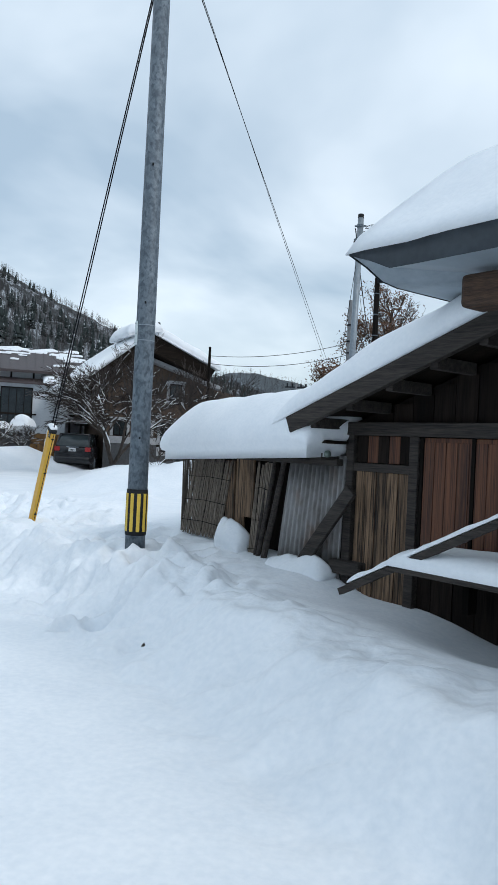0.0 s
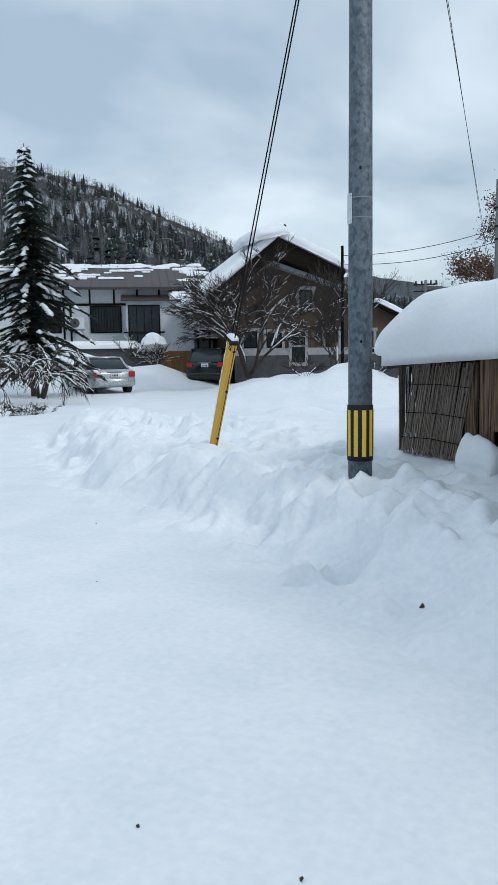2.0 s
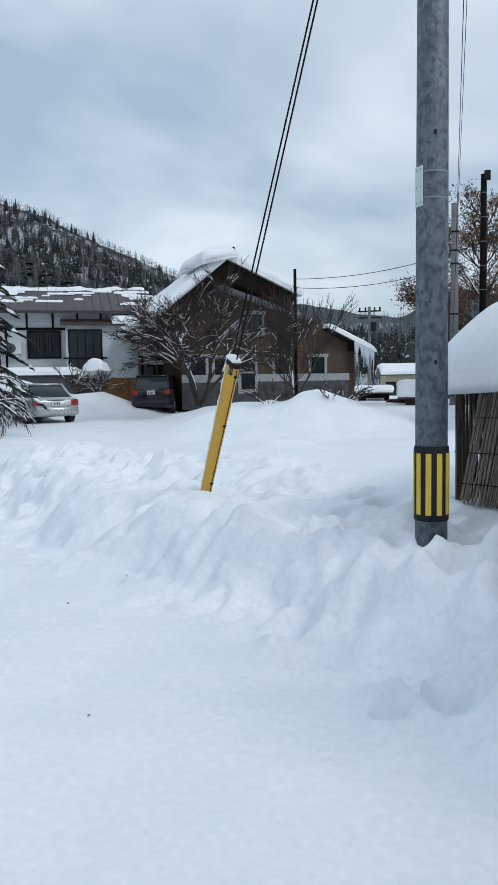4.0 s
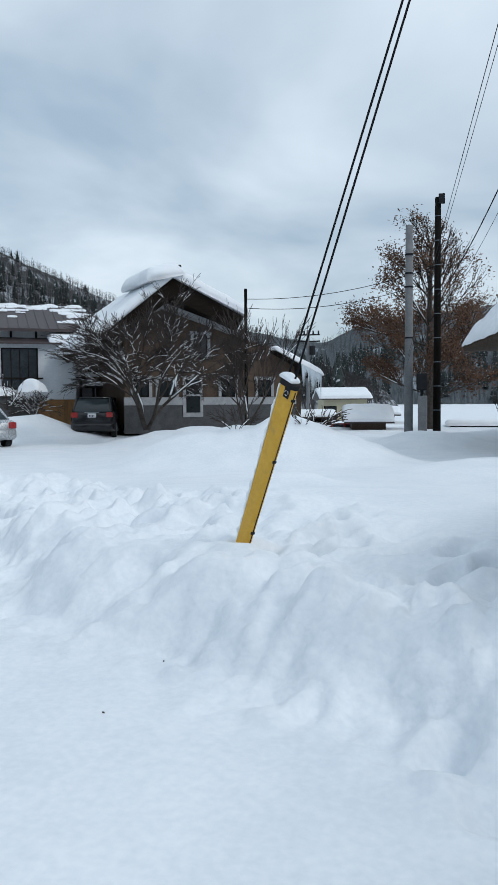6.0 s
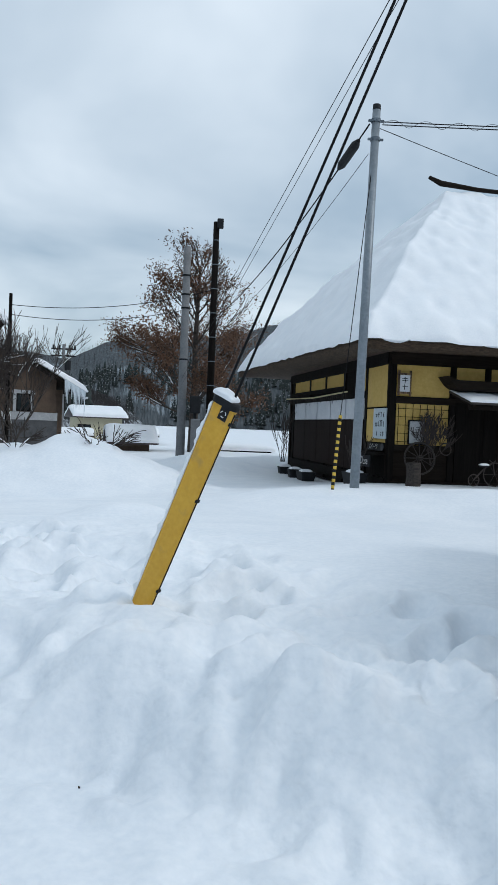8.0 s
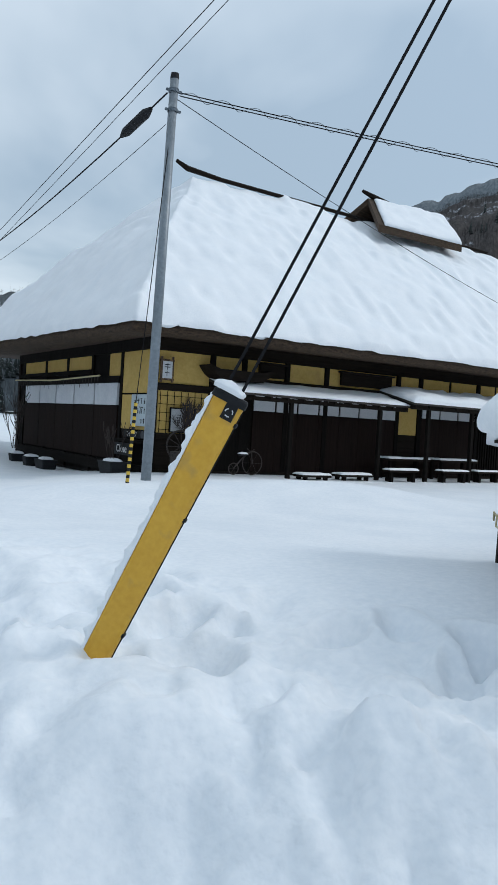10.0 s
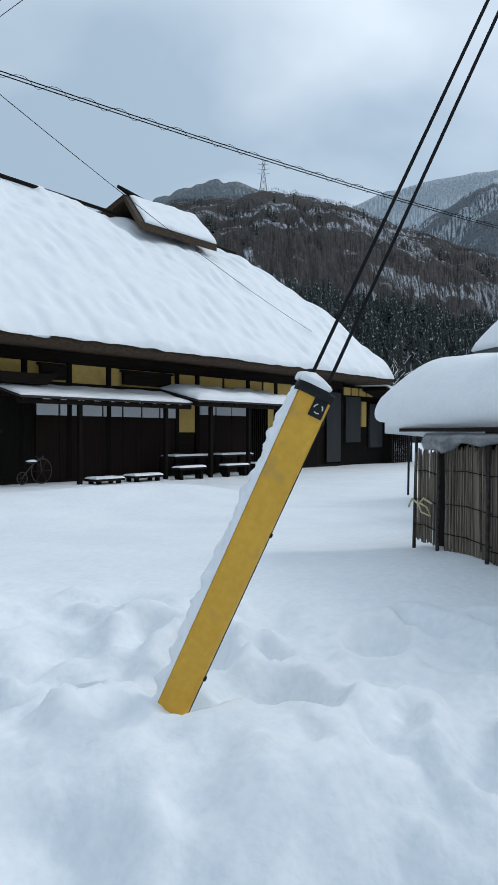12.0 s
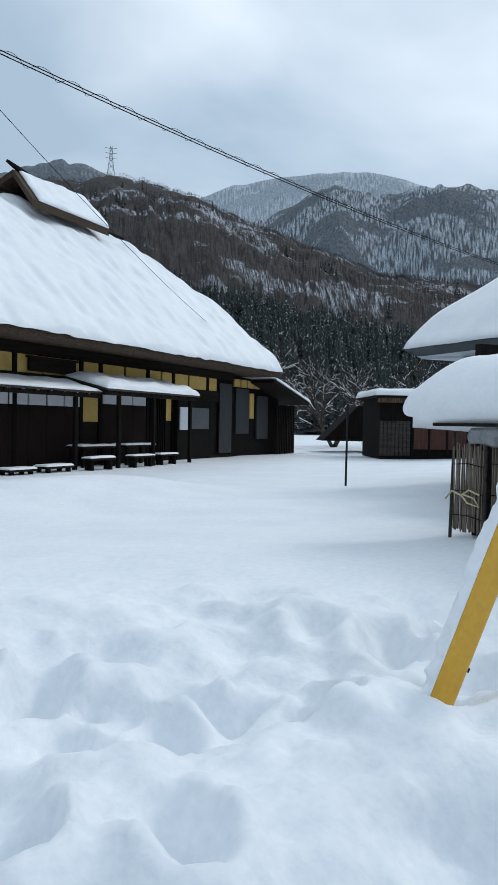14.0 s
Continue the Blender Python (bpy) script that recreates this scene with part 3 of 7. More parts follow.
# dark panel stands for the shade inside the open entrance
tbox("entrance_shade_panel", (1.54, 0.005, 0.45), (2.5, 0.04, 2.26), DARKWOOD, "dark panel standing for the shade in the entrance opening")
# tall grey shutters at the east end
SHUTTER = material("grey_tin_shutter", (0.022, 0.023, 0.026), (0.042, 0.044, 0.048), 2, 0.5, 0.05, 0.2, stretch=(1, 1, 0.3))
tbox("shutter", (14.3, -0.06, 0.55), (15.2, -0.02, 2.9), SHUTTER, "grey sheet shutter")
# west wall
for v in (0.0, 1.58, 3.4, 5.2, 7.0, 9.1):
    tbox("post", (0.0, v, 0.2), (0.06, v + 0.14, 3.2), DARKWOOD, bevel=0.008)
for z0, z1, v0 in ((3.05, 3.3, 0.14), (2.36, 2.5, 1.7), (2.60, 2.7, 3.5), (0.3, 0.55, 0.14)):
    tbox("beam", (-0.03, v0, z0), (0.06, VD, z1), DARKWOOD)
for v0, v1, z0, z1 in ((0.15, 1.57, 2.12, 3.04), (0.15, 1.57, 1.32, 2.08), (3.56, 5.18, 2.71, 3.04), (5.36, 6.98, 2.71, 3.04), (7.16, 9.08, 2.71, 3.04), (1.74, 2.4, 2.52, 3.04)):
    tbox("plaster_panel", (0.02, v0, z0), (0.055, v1, z1), PLASTER)
for k in range(5):
    v = 1.76 + k * 1.43
    tbox("screen_panel", (-0.02, v + 0.04, 1.84), (0.04, v + 1.39, 2.35), PAPER)
    tbox("board_panel", (-0.015, v + 0.01, 0.6), (0.04, v + 1.42, 1.82), PANELBROWN)
tbox("counter_board", (-0.25, 0.15, 1.04), (0.05, 1.5, 1.1), DARKWOOD, "dark shelf board below the menu")

# thatched roof: an irregular hip on a rectangular eave
E_SW, E_SE, E_NE, E_NW = (-0.95, -1.14), (16.9, -1.14), (16.9, 10.5), (-1.7, 10.4)
R_W, R_E = (3.1, 4.62), (15.5, 4.62)
RIDGE_Z, EAVE_Z = 8.15, 3.42


def hip(zoff_e, zoff_r, grow=0.0, n_side=(90, 60, 90, 60), rows=46, lump=0.0, lip=0.0, seed=3):
    """Rows of points from the eave up to the ridge, right round the roof."""
    cx, cy = 7.5, 4.6
    ev = [(x + grow * np.sign(x - cx), y + grow * np.sign(y - cy)) for x, y in (E_SW, E_SE, E_NE, E_NW)]
    ri = [R_W, R_E, R_E, R_W]
    per = []
    for k in range(4):
        a, b = np.array(ev[k]), np.array(ev[(k + 1) % 4])
        ra, rb = np.array(ri[k]), np.array(ri[(k + 1) % 4])
        for i in range(n_side[k]):
            f = i / n_side[k]
            per.append((a + (b - a) * f, ra + (rb - ra) * f))
    E = np.array([p[0] for p in per])
    R = np.array([p[1] for p in per])
    t = np.linspace(0, 1, rows) ** 1.15
    XY = E[:, None] * (1 - t)[None, :, None] + R[:, None] * t[None, :, None]
    rise = t + 0.06 * np.sin(t * math.pi)
    Z = (EAVE_Z + zoff_e) * (1 - rise) + (RIDGE_Z + zoff_r) * rise
    Z = np.repeat(Z[None], len(per), 0)
    if lump:
        Z = Z + lump * (0.5 * wave(XY[..., 0] / 0.7 + 0.4 * XY[..., 1], XY[..., 1] / 0.7, seed) + 0.55 * wave(XY[..., 0] / 0.27, XY[..., 1] / 0.42, seed + 1) + 0.7 * wave(XY[..., 0] / 2.2, XY[..., 1] / 2.2, seed + 2))
        Z = Z - lip * np.exp(-(t / 0.02))[None] + 0.05 * np.exp(-((t - 0.05) / 0.03) ** 2)[None]
    return np.concatenate([XY, Z[..., None]], -1)


def ring_mesh(name, layers, mat, parent, label=""):
    """Closed skin over rings of points (each an array of points round the roof)."""
    n = len(layers[0])
    verts = np.concatenate(layers)
    k = np.arange(n)
    faces = []
    for j in range(len(layers) - 1):
        a, b = j * n + k, j * n + (k + 1) % n
        faces += np.stack([a, b, b + n, a + n], -1).tolist()
    return quads(name, verts, faces, mat, parent, label)


th = hip(0, 0)
low = th[:, 0].copy()
low[:, 2] -= 0.18
inner = low.copy()
inner[:, 0] = np.clip(inner[:, 0], 0.1, UE - 0.1)
inner[:, 1] = np.clip(inner[:, 1], 0.1, VD)
inner[:, 2] = 3.31
ring_mesh("thatch", [inner, low] + [th[:, j] for j in range(0, th.shape[1], 3)] + [th[:, -1]], THATCH, tea, "thick brown thatch, cut straight at the eave")
sn = hip(0.20, 0.22, 0.05, (220, 110, 120, 90), 90, lump=0.14, lip=0.10)
under = sn[:, 0].copy()
under[:, 2] = EAVE_Z - 0.01 + 0.03 * wave(under[:, 0] / 0.35, under[:, 1] / 0.35, 9)
roof_snow = ring_mesh("roof_snow", [under] + [sn[:, j] for j in range(sn.shape[1])], SNOW, None)
roof_snow.matrix_world = TEA
tagged(roof_snow, "deep lumpy snow covering the thatched roof", "snow")
# ridge pole with its upturned west end
part("ridge_board", tubem([(2.55, 4.62, 8.72), (2.9, 4.62, 8.58), (4, 4.62, 8.50), (10.2, 4.62, 8.39), (15.3, 4.62, 8.33)], [0.05, 0.08, 0.06, 0.055, 0.05], 6), DARKBEAM, tea, "dark ridge pole with a pointed end")
# raised smoke-vent gable at the east end of the ridge
vent = part("smoke_vent", prism(bmesh.new(), [(9.9, 7.6), (12.2, 7.6), (12.5, 8.55), (10.0, 8.55)], 4.15, 5.05), DARKBEAM, tea, "raised wooden smoke vent on the ridge")
for sgn in (-1, 1):
    bm = bmesh.new()
    y1, y2 = 4.62, 4.62 + sgn * 1.5
    vs = [bm.verts.new(p) for p in ((9.5, y1, 9.12), (13.0, y1, 9.12), (12.35, y2, 7.85), (8.7, y2, 7.85), (9.5, y1, 8.92), (13.0, y1, 8.92), (12.35, y2, 7.62), (8.7, y2, 7.62))]
    for f in ((0, 1, 2, 3), (7, 6, 5, 4), (0, 3, 7, 4), (1, 5, 6, 2), (3, 2, 6, 7), (0, 4, 5, 1)):
        bm.faces.new([vs[i] for i in f])
    part("vent_roof", bm, THATCH, vent)
    s = snow_cap("vent_snow", [(9.75, y1, 9.12), (12.98, y1, 9.12), (12.33, y2, 7.86), (8.95, y2, 7.86)], 0.14, None, (30, 18), 0.15, 0.03, 0.05, 5, cell=0.35)
    s.matrix_world = TEA
    tagged(s, "snow lying on the smoke vent's little roof", "snow")


part("vent_ridge_pole", tubem([(9.25, 4.62, 9.30), (9.7, 4.62, 9.20), (10.4, 4.62, 9.14)], [0.05, 0.09, 0.05], 6), DARKBEAM, vent, "dark pole along the vent's ridge")


# porch roofs in front
def porch(u0, u1, zf, zb, vf, posts, snow, label, seed):
    p = thing("porch", TEA, label, "porch")
    bm = bmesh.new()
    prism(bm, [(vf, zf - 0.05), (0.0, zb - 0.05), (0.0, zb), (vf, zf)], u0, u1, Matrix(((0, 1, 0, 0), (1, 0, 0, 0), (0, 0, 1, 0), (0, 0, 0, 1))))
    part("roof_sheet", bm, GREYBEAM, p)
    part("eave_beam", boxm((u0, vf + 0.06, zf - 0.15), (u1, vf + 0.14, zf - 0.06), 0.006), DARKBEAM, p)
    n = int((u1 - u0) / 0.45)
    for k in range(n + 1):
        u = u0 + 0.05 + (u1 - u0 - 0.15) * k / n
        part("rafter", prism(bmesh.new(), [(vf + 0.01, zf - 0.11), (-0.02, zb - 0.12), (-0.02, zb - 0.052), (vf + 0.01, zf - 0.052)], u, u + 0.05, Matrix(((0, 1, 0, 0), (1, 0, 0, 0), (0, 0, 1, 0), (0, 0, 0, 1)))), DARKBEAM, p)
    for u in posts:
        part("post", boxm((u, vf + 0.06, 0.25), (u + 0.09, vf + 0.15, zf - 0.15), 0.008), DARKWOOD, p)
    s = snow_cap("porch_snow", [(u0, vf, zf), (u1, vf, zf), (u1, -0.04, zb), (u0, -0.04, zb)], snow, None, (int((u1 - u0) * 9), 14), 0.12 + snow * 0.5, 0.03, snow * 0.35, seed, cell=0.3)
    s.matrix_world = TEA
    tagged(s, "snow lying on the porch roof", "snow")
    return p


porch(1.35, 6.35, 2.24, 2.52, -1.1, (2.85, 5.45), 0.05, "low boarded porch roof on two dark posts with thin snow", 21)
porch(6.3, 10.7, 2.32, 2.62, -1.3, (6.85, 8.4, 10.3), 0.17, "low porch roof on dark posts under thick snow", 23)

# ---------------- the shed by the road ----------------
SHED = pose(-2.95, 8.1, 0, 0, 0, -36.3)
shed = thing("wooden_shed", SHED, "old wooden storehouse with reed mats and weathered boards", "shed")
rs = random.Random(4)


def sbox(name, a, b, mat, label="", bevel=0.0, parent=None, m=ID):
    return part(name, boxm(a, b, bevel, m), mat, parent or shed, label)


# inner walls of the low wing and of the main part
sbox("wall", (0.14, 0.14, 0.2), (2.5, 0.2, 1.5), BLACKBOARD, "dark back boards")
sbox("wall", (0.14, 0.2, 0.2), (0.22, 1.84, 1.42), BLACKBOARD)
sbox("wall", (0.14, 1.84, 0.2), (2.5, 1.92, 1.5), BLACKBOARD)
sbox("wall", (2.5, 0.12, -0.1), (2.58, 4.6, 1.9), BLACKBOARD)
sbox("wall", (2.5, 4.6, -0.1), (8.5, 4.7, 2.6), BLACKBOARD)
sbox("wall", (8.42, 0.12, -0.1), (8.5, 4.6, 2.3), BLACKBOARD)
bm = bmesh.new()
prism(bm, [(2.52, -0.1), (8.42, -0.1), (8.42, 2.25), (5.8, 2.98), (2.52, 1.84)], 0.06, 0.115)
part("wall", bm, BLACKBOARD, shed, "black tarred board wall")


def reed_mat(k0, k1, z0, z1, lean, along, parent, at, seed, v0=0.0):
    """Reeds tied side by side, with uneven ends, standing between two heights; along: pose of the mat's plane."""
    rr = random.Random(seed)
    bm = bmesh.new()
    k = k0
    while k < k1:
        w = rr.uniform(0.010, 0.017)
        j = rr.uniform(-0.012, 0.012)
        d = rr.uniform(-0.008, 0.008)
        zt, zb = z1 - abs(rr.gauss(0, 0.03)), z0 + abs(rr.gauss(0, 0.025))
        p, q = Vector((k + j + lean * 0, v0 + d, zb)), Vector((k + lean + rr.uniform(-0.012, 0.012), v0 + d + rr.uniform(-0.01, 0.01), zt))
        tube(bm, [at @ p, at @ p.lerp(q, 0.5) + Vector((rr.uniform(-0.004, 0.004), 0, 0)), at @ q], w * 0.5, 4)
        k += w * 0.85
    mat = part("reed_mat", bm, REED, parent, "grey-brown standing reed mat")
    for f in (0.18, 0.45, 0.75):
        z = z0 + (z1 - z0) * f
        part("binding_cord", tubem([at @ Vector((k0 + lean * f - 0.01, v0 - 0.012, z)), at @ Vector((0.5 * (k0 + k1) + lean * f, v0 - 0.016, z + 0.012)), at @ Vector((k1 + lean * f, v0 - 0.012, z - 0.008))], 0.004, 4), DARKWOOD, mat)
    return mat


reed_mat(0.06, 0.78, 0.62, 1.46, 0.17, None, shed, ID, 1, -0.02)
reed_mat(1.30, 1.52, 0.42, 1.46, 0.10, None, shed, ID, 2, -0.06)
# mats on the west end; x' runs from the north corner to the south one
WEST = Matrix.Translation((0.0, 1.98, 0)) @ Matrix.Rotation(radians(-90), 4, "Z")
reed_mat(0.06, 0.40, 0.70, 1.42, 0.015, None, shed, WEST, 3, -0.05)
reed_mat(0.46, 1.12, 0.66, 1.46, 0.0, None, shed, WEST, 4, -0.01)
reed_mat(1.13, 1.95, 0.62, 1.47, 0.01, None, shed, WEST, 5, -0.02)
for u, lean in ((0.43, 0.0), (1.125, 0.0), (0.03, 0.02)):
    part("stake", tubem([WEST @ Vector((u, -0.06, 0.5)), WEST @ Vector((u + lean, -0.05, 1.5))], [0.015, 0.012], 7), GREYBEAM, shed)
# clear plastic gathered under the west eave
nu, nv = 60, 6
pv, pf = [], []
for i in range(nu + 1):
    for j in range(nv + 1):
        u, f = 0.30 + 1.75 * i / nu, j / nv
        hem = 0.10 + 0.035 * math.sin(u * 4.3) + 0.02 * math.sin(u * 13)
        pv.append(WEST @ Vector((u, -0.09 - 0.018 * math.sin(u * 23) * f - 0.03 * math.sin(f * 3.1), 1.53 - hem * f)))
for i in range(nu):
    for j in range(nv):
        a = i * (nv + 1) + j
        pf.append((a, a + nv + 1, a + nv + 2, a + 1))
sheet = quads("plastic_sheet", pv, pf, FROSTSHEET, shed, "crumpled dull plastic sheet")
sheet.modifiers.new("thick", "SOLIDIFY").thickness = 0.004
ROPE = material("straw_rope", (0.42, 0.36, 0.20), (0.62, 0.55, 0.34), 30, 0.9, 0.4)
part("rope", tubem([WEST @ Vector(p) for p in ((0.02, -0.1, 0.96), (0.12, -0.12, 1.03), (0.22, -0.11, 1.0), (0.32, -0.12, 1.05), (0.42, -0.10, 1.02))], 0.008, 6), ROPE, shed, "pale straw rope tied in a bow")
part("rope", tubem([WEST @ Vector(p) for p in ((0.24, -0.12, 1.0), (0.33, -0.14, 0.95), (0.44, -0.12, 0.93), (0.38, -0.12, 0.99), (0.26, -0.12, 1.01))], 0.007, 6), ROPE, shed)

# boards, logs and snow between the mats
for k0, w, z0, z1, ln in ((1.0, 0.15, 0.75, 1.47, 0.03), (1.15, 0.13, 0.9, 1.47, 0.0), (0.84, 0.13, 0.62, 1.45, 0.12)):
    sbox("board", (k0, -0.015, z0), (k0 + w, 0.01, z1), OLDWOOD, "", 0.004)
for a, b, r in (((1.50, -0.12, 0.42), (1.66, -0.05, 1.58), 0.024), ((1.60, -0.14, 0.42), (1.80, -0.06, 1.55), 0.030), ((1.44, -0.10, 0.45), (1.56, -0.04, 1.5), 0.02)):
    part("log", tubem([a, Vector(a).lerp(Vector(b), 0.5) + Vector((0.006, 0, 0)), b], [r, r * 0.95, r * 0.85], 8), GREYBEAM, shed, "weathered leaning log")
# corrugated sheet
cv, cf = [], []
n = 110
for i in range(n + 1):
    f = i / n
    y = -0.03 + 0.017 * math.sin(f * math.pi * 2 * 13)
    for z, kl, kr in ((0.40, 1.68, 2.52), (1.0, 1.76, 2.53), (1.56, 1.84, 2.55)):
        cv.append((kl + (kr - kl) * f, y, z))
for i in range(n):
    for j in range(2):
        a = i * 3 + j
        cf.append((a, a + 3, a + 4, a + 1))
tin = quads("corrugated_sheet", cv, cf, TIN, shed, "weathered corrugated tin sheet")
tin.modifiers.new("thick", "SOLIDIFY").thickness = 0.003
PL = Matrix.Translation((2.14, -0.16, 0.55)) @ Matrix.Rotation(radians(-50.5), 4, "Y")
sbox("plank", (0, -0.02, -0.06), (0.95, 0.02, 0.06), GREYBEAM, "leaning grey plank", 0.006, m=PL)
# eave timbers of the low wing
sbox("eave_beam", (0.0, -0.1, 1.47), (2.5, -0.02, 1.53), GREYBEAM, bevel=0.008)
for i in range(9):
    k = 0.02 + i * 0.3
    sbox("rafter_end", (k, -0.26, 1.50 + 0.01 * (i % 3)), (k + 0.05, 1.95, 1.56 + 0.01 * (i % 3)), GREYBEAM, bevel=0.005)
part("gutter_pipe", tubem([(1.65, -0.2, 1.535), (2.1, -0.2, 1.55), (2.5, -0.2, 1.57)], 0.03, 10), material("green_grey_pipe", (0.10, 0.14, 0.12), (0.20, 0.25, 0.22), 5, 0.5, 0.05), shed, "green-grey bamboo pipe", True)
bm = bmesh.new()
prism(bm, [(-0.10, 1.545), (2.56, 1.66), (2.56, 1.685), (-0.10, 1.57)], -0.3, 2.15)
part("roof_board", bm, DARKBEAM, shed, "thin dark roof boards")

# the boarded front with its small hatch and cedar doors
for k in (2.53, 3.22):
    sbox("post", (k, -0.03, -0.1), (k + 0.09, 0.06, 1.76), GREYBEAM, bevel=0.008)
sbox("beam", (2.45, -0.06, 1.74), (5.2, 0.06, 1.85), GREYBEAM, "long weathered beam", 0.01)
sbox("beam", (2.62, -0.02, 1.44), (3.22, 0.06, 1.51), GREYBEAM, bevel=0.006)
sbox("sill", (2.45, -0.10, 0.56), (2.80, 0.06, 0.68), GREYBEAM, bevel=0.01)
for i in range(5):
    k = 2.645 + i * 0.115
    sbox("board", (k, -0.005 - 0.004 * (i % 2), 0.3), (k + 0.108, 0.03, 1.44), OLDWOOD, "", 0.004)
for i in range(5):
    k = 2.645 + i * 0.115
    sbox("board", (k, -0.002 + 0.003 * (i % 2), 1.515), (k + 0.111, 0.03, 1.738), REDWOOD if i % 2 else BLACKBOARD, "", 0.003)
for k0 in (3.33, 3.80, 4.27):
    d = part("door", boxm((k0, 0.0, 0.86), (k0 + 0.45, 0.03, 1.735), 0.004), REDWOOD, shed, "reddish cedar board door")
    for i in range(4):
        kk = k0 + 0.02 + i * 0.105
        part("board", boxm((kk, -0.006, 0.9), (kk + 0.098, 0.002, 1.70), 0.002), REDWOOD, d)
    part("stile", boxm((k0 - 0.012, -0.016, 0.86), (k0 + 0.018, 0.02, 1.735), 0.003), DARKWOOD, d)
for i in range(14):
    k = 2.6 + i * 0.2
    z1 = 1.86 + (k - 2.6) * 0.355
    sbox("board", (k, 0.03 - 0.004 * (i % 2), 1.85), (k + 0.192, 0.06, z1), BLACKBOARD, "", 0.003)
for i in range(12):
    k = 3.25 + i * 0.2
    sbox("board", (k, 0.03 - 0.004 * (i % 2), -0.1), (k + 0.192, 0.058, 0.855), BLACKBOARD, "", 0.003)
sbox("lock_plate", (3.42, -0.02, 0.66), (3.50, 0.0, 0.70), PIPE, "small pale latch", 0.003)

# the shed's sloping roof and verge
bm = bmesh.new()
prism(bm, [(2.28, 1.80), (5.9, 3.085), (5.9, 3.145), (2.28, 1.86)], -0.46, 4.9)
part("roof_board", bm, DARKBEAM, shed)
bm = bmesh.new()
prism(bm, [(5.9, 3.085), (8.8, 2.2), (8.8, 2.26), (5.9, 3.145)], -0.46, 4.9)
part("roof_board", bm, DARKBEAM, shed)
bm = bmesh.new()
prism(bm, [(2.33, 1.735), (5.9, 3.00), (5.9, 3.15), (2.27, 1.862)], -0.50, -0.44)
part("verge_board", bm, GREYBEAM, shed, "grey weathered verge board")
for i in range(9):
    k = 2.5 + i * 0.4
    z = 1.86 + (k - 2.28) * 0.355
    sbox("purlin_end", (k, -0.43, z - 0.16), (k + 0.07, 0.03, z - 0.07), GREYBEAM, bevel=0.006)

for nm, c, dep, nn, ed, bu, ro, sd, lab in (
        ("wing_snow", [(0.16, -0.34, 1.51), (2.46, -0.42, 1.62), (2.62, 2.40, 1.80), (-0.12, 2.40, 1.62)], 0.53, (60, 52), 0.40, 0.10, 0.03, 31, "thick rounded snow cushion on the low wing's roof"),
        ("shed_roof_snow", [(2.05, -0.47, 1.80), (5.9, -0.50, 3.15), (5.9, 4.9, 3.15), (2.05, 4.9, 1.80)], 0.31, (90, 60), 0.34, 0.05, 0.055, 33, "deep snow on the shed's sloping roof")):
    s = snow_cap(nm, c, dep, None, nn, ed, bu, ro, sd, cell=0.6, drop=0.09 if nm == "wing_snow" else 0.0)
    s.matrix_world = SHED
    tagged(s, lab, "snow")

# snow-laden rail and shelf in front of the doors
rail = thing("leaning_rail", SHED, "grey plank leaning over the snow before the doors", "plank")
part("plank", tubem([(3.22, -0.72, 0.58), (3.9, -0.70, 0.92), (4.9, -0.66, 1.42)], 0.034, 4), GREYBEAM, rail)
s = snow_cap("rail_snow", [(3.30, -0.745, 0.655), (4.9, -0.69, 1.452), (4.9, -0.64, 1.452), (3.30, -0.69, 0.655)], 0.035, None, (40, 6), 0.03, 0.006, 0.012, 41, cell=0.12)
s.matrix_world = SHED
tagged(s, "thin line of snow along the leaning plank", "snow")
shelf = thing("shelf", SHED, "grey low shelf loaded with snow by the doors", "shelf")
part("shelf_board", boxm((3.66, -0.74, 0.80), (5.2, -0.1, 0.835), 0.006), GREYBEAM, shelf)
for k in (3.9, 4.9):
    part("bracket", boxm((k, -0.2, 0.5), (k + 0.05, -0.1, 0.80)), DARKWOOD, shelf)
s = snow_cap("shelf_snow", [(3.66, -0.74, 0.836), (5.2, -0.74, 0.836), (5.2, -0.1, 0.836), (3.66, -0.1, 0.836)], 0.13, None, (40, 16), 0.16, 0.02, 0.012, 43)
s.matrix_world = SHED
tagged(s, "smooth snow lying on the low shelf", "snow")
s = snow_cap("snow_clump", [(0.92, -0.16, 0.56), (1.26, -0.16, 0.54), (1.26, 0.0, 0.60), (0.92, 0.0, 0.62)], 0.34, None, (22, 18), 0.14, 0.03, 0.09, 45, cell=0.16)
s.matrix_world = SHED
tagged(s, "lump of fallen snow against the boards", "snow")
s = snow_cap("snow_clump", [(1.72, -0.26, 0.40), (2.5, -0.26, 0.44), (2.5, -0.03, 0.52), (1.72, -0.03, 0.48)], 0.2, None, (24, 12), 0.14, 0.03, 0.03, 47, cell=0.14)
s.matrix_world = SHED
tagged(s, "snow drifted against the tin sheet", "snow")

# ---------------- the farmhouse behind the shed: its hipped roof ----------------
barn = thing("farmhouse", SHED, "farmhouse with a grey-edged hipped roof under deep snow", "house")
K0, K1, V0, V1 = 3.70, 14.0, -1.28, 7.9
EZ, RZ = 2.86, 6.5
RKW, RKE, RV = 8.5, 9.8, 4.4


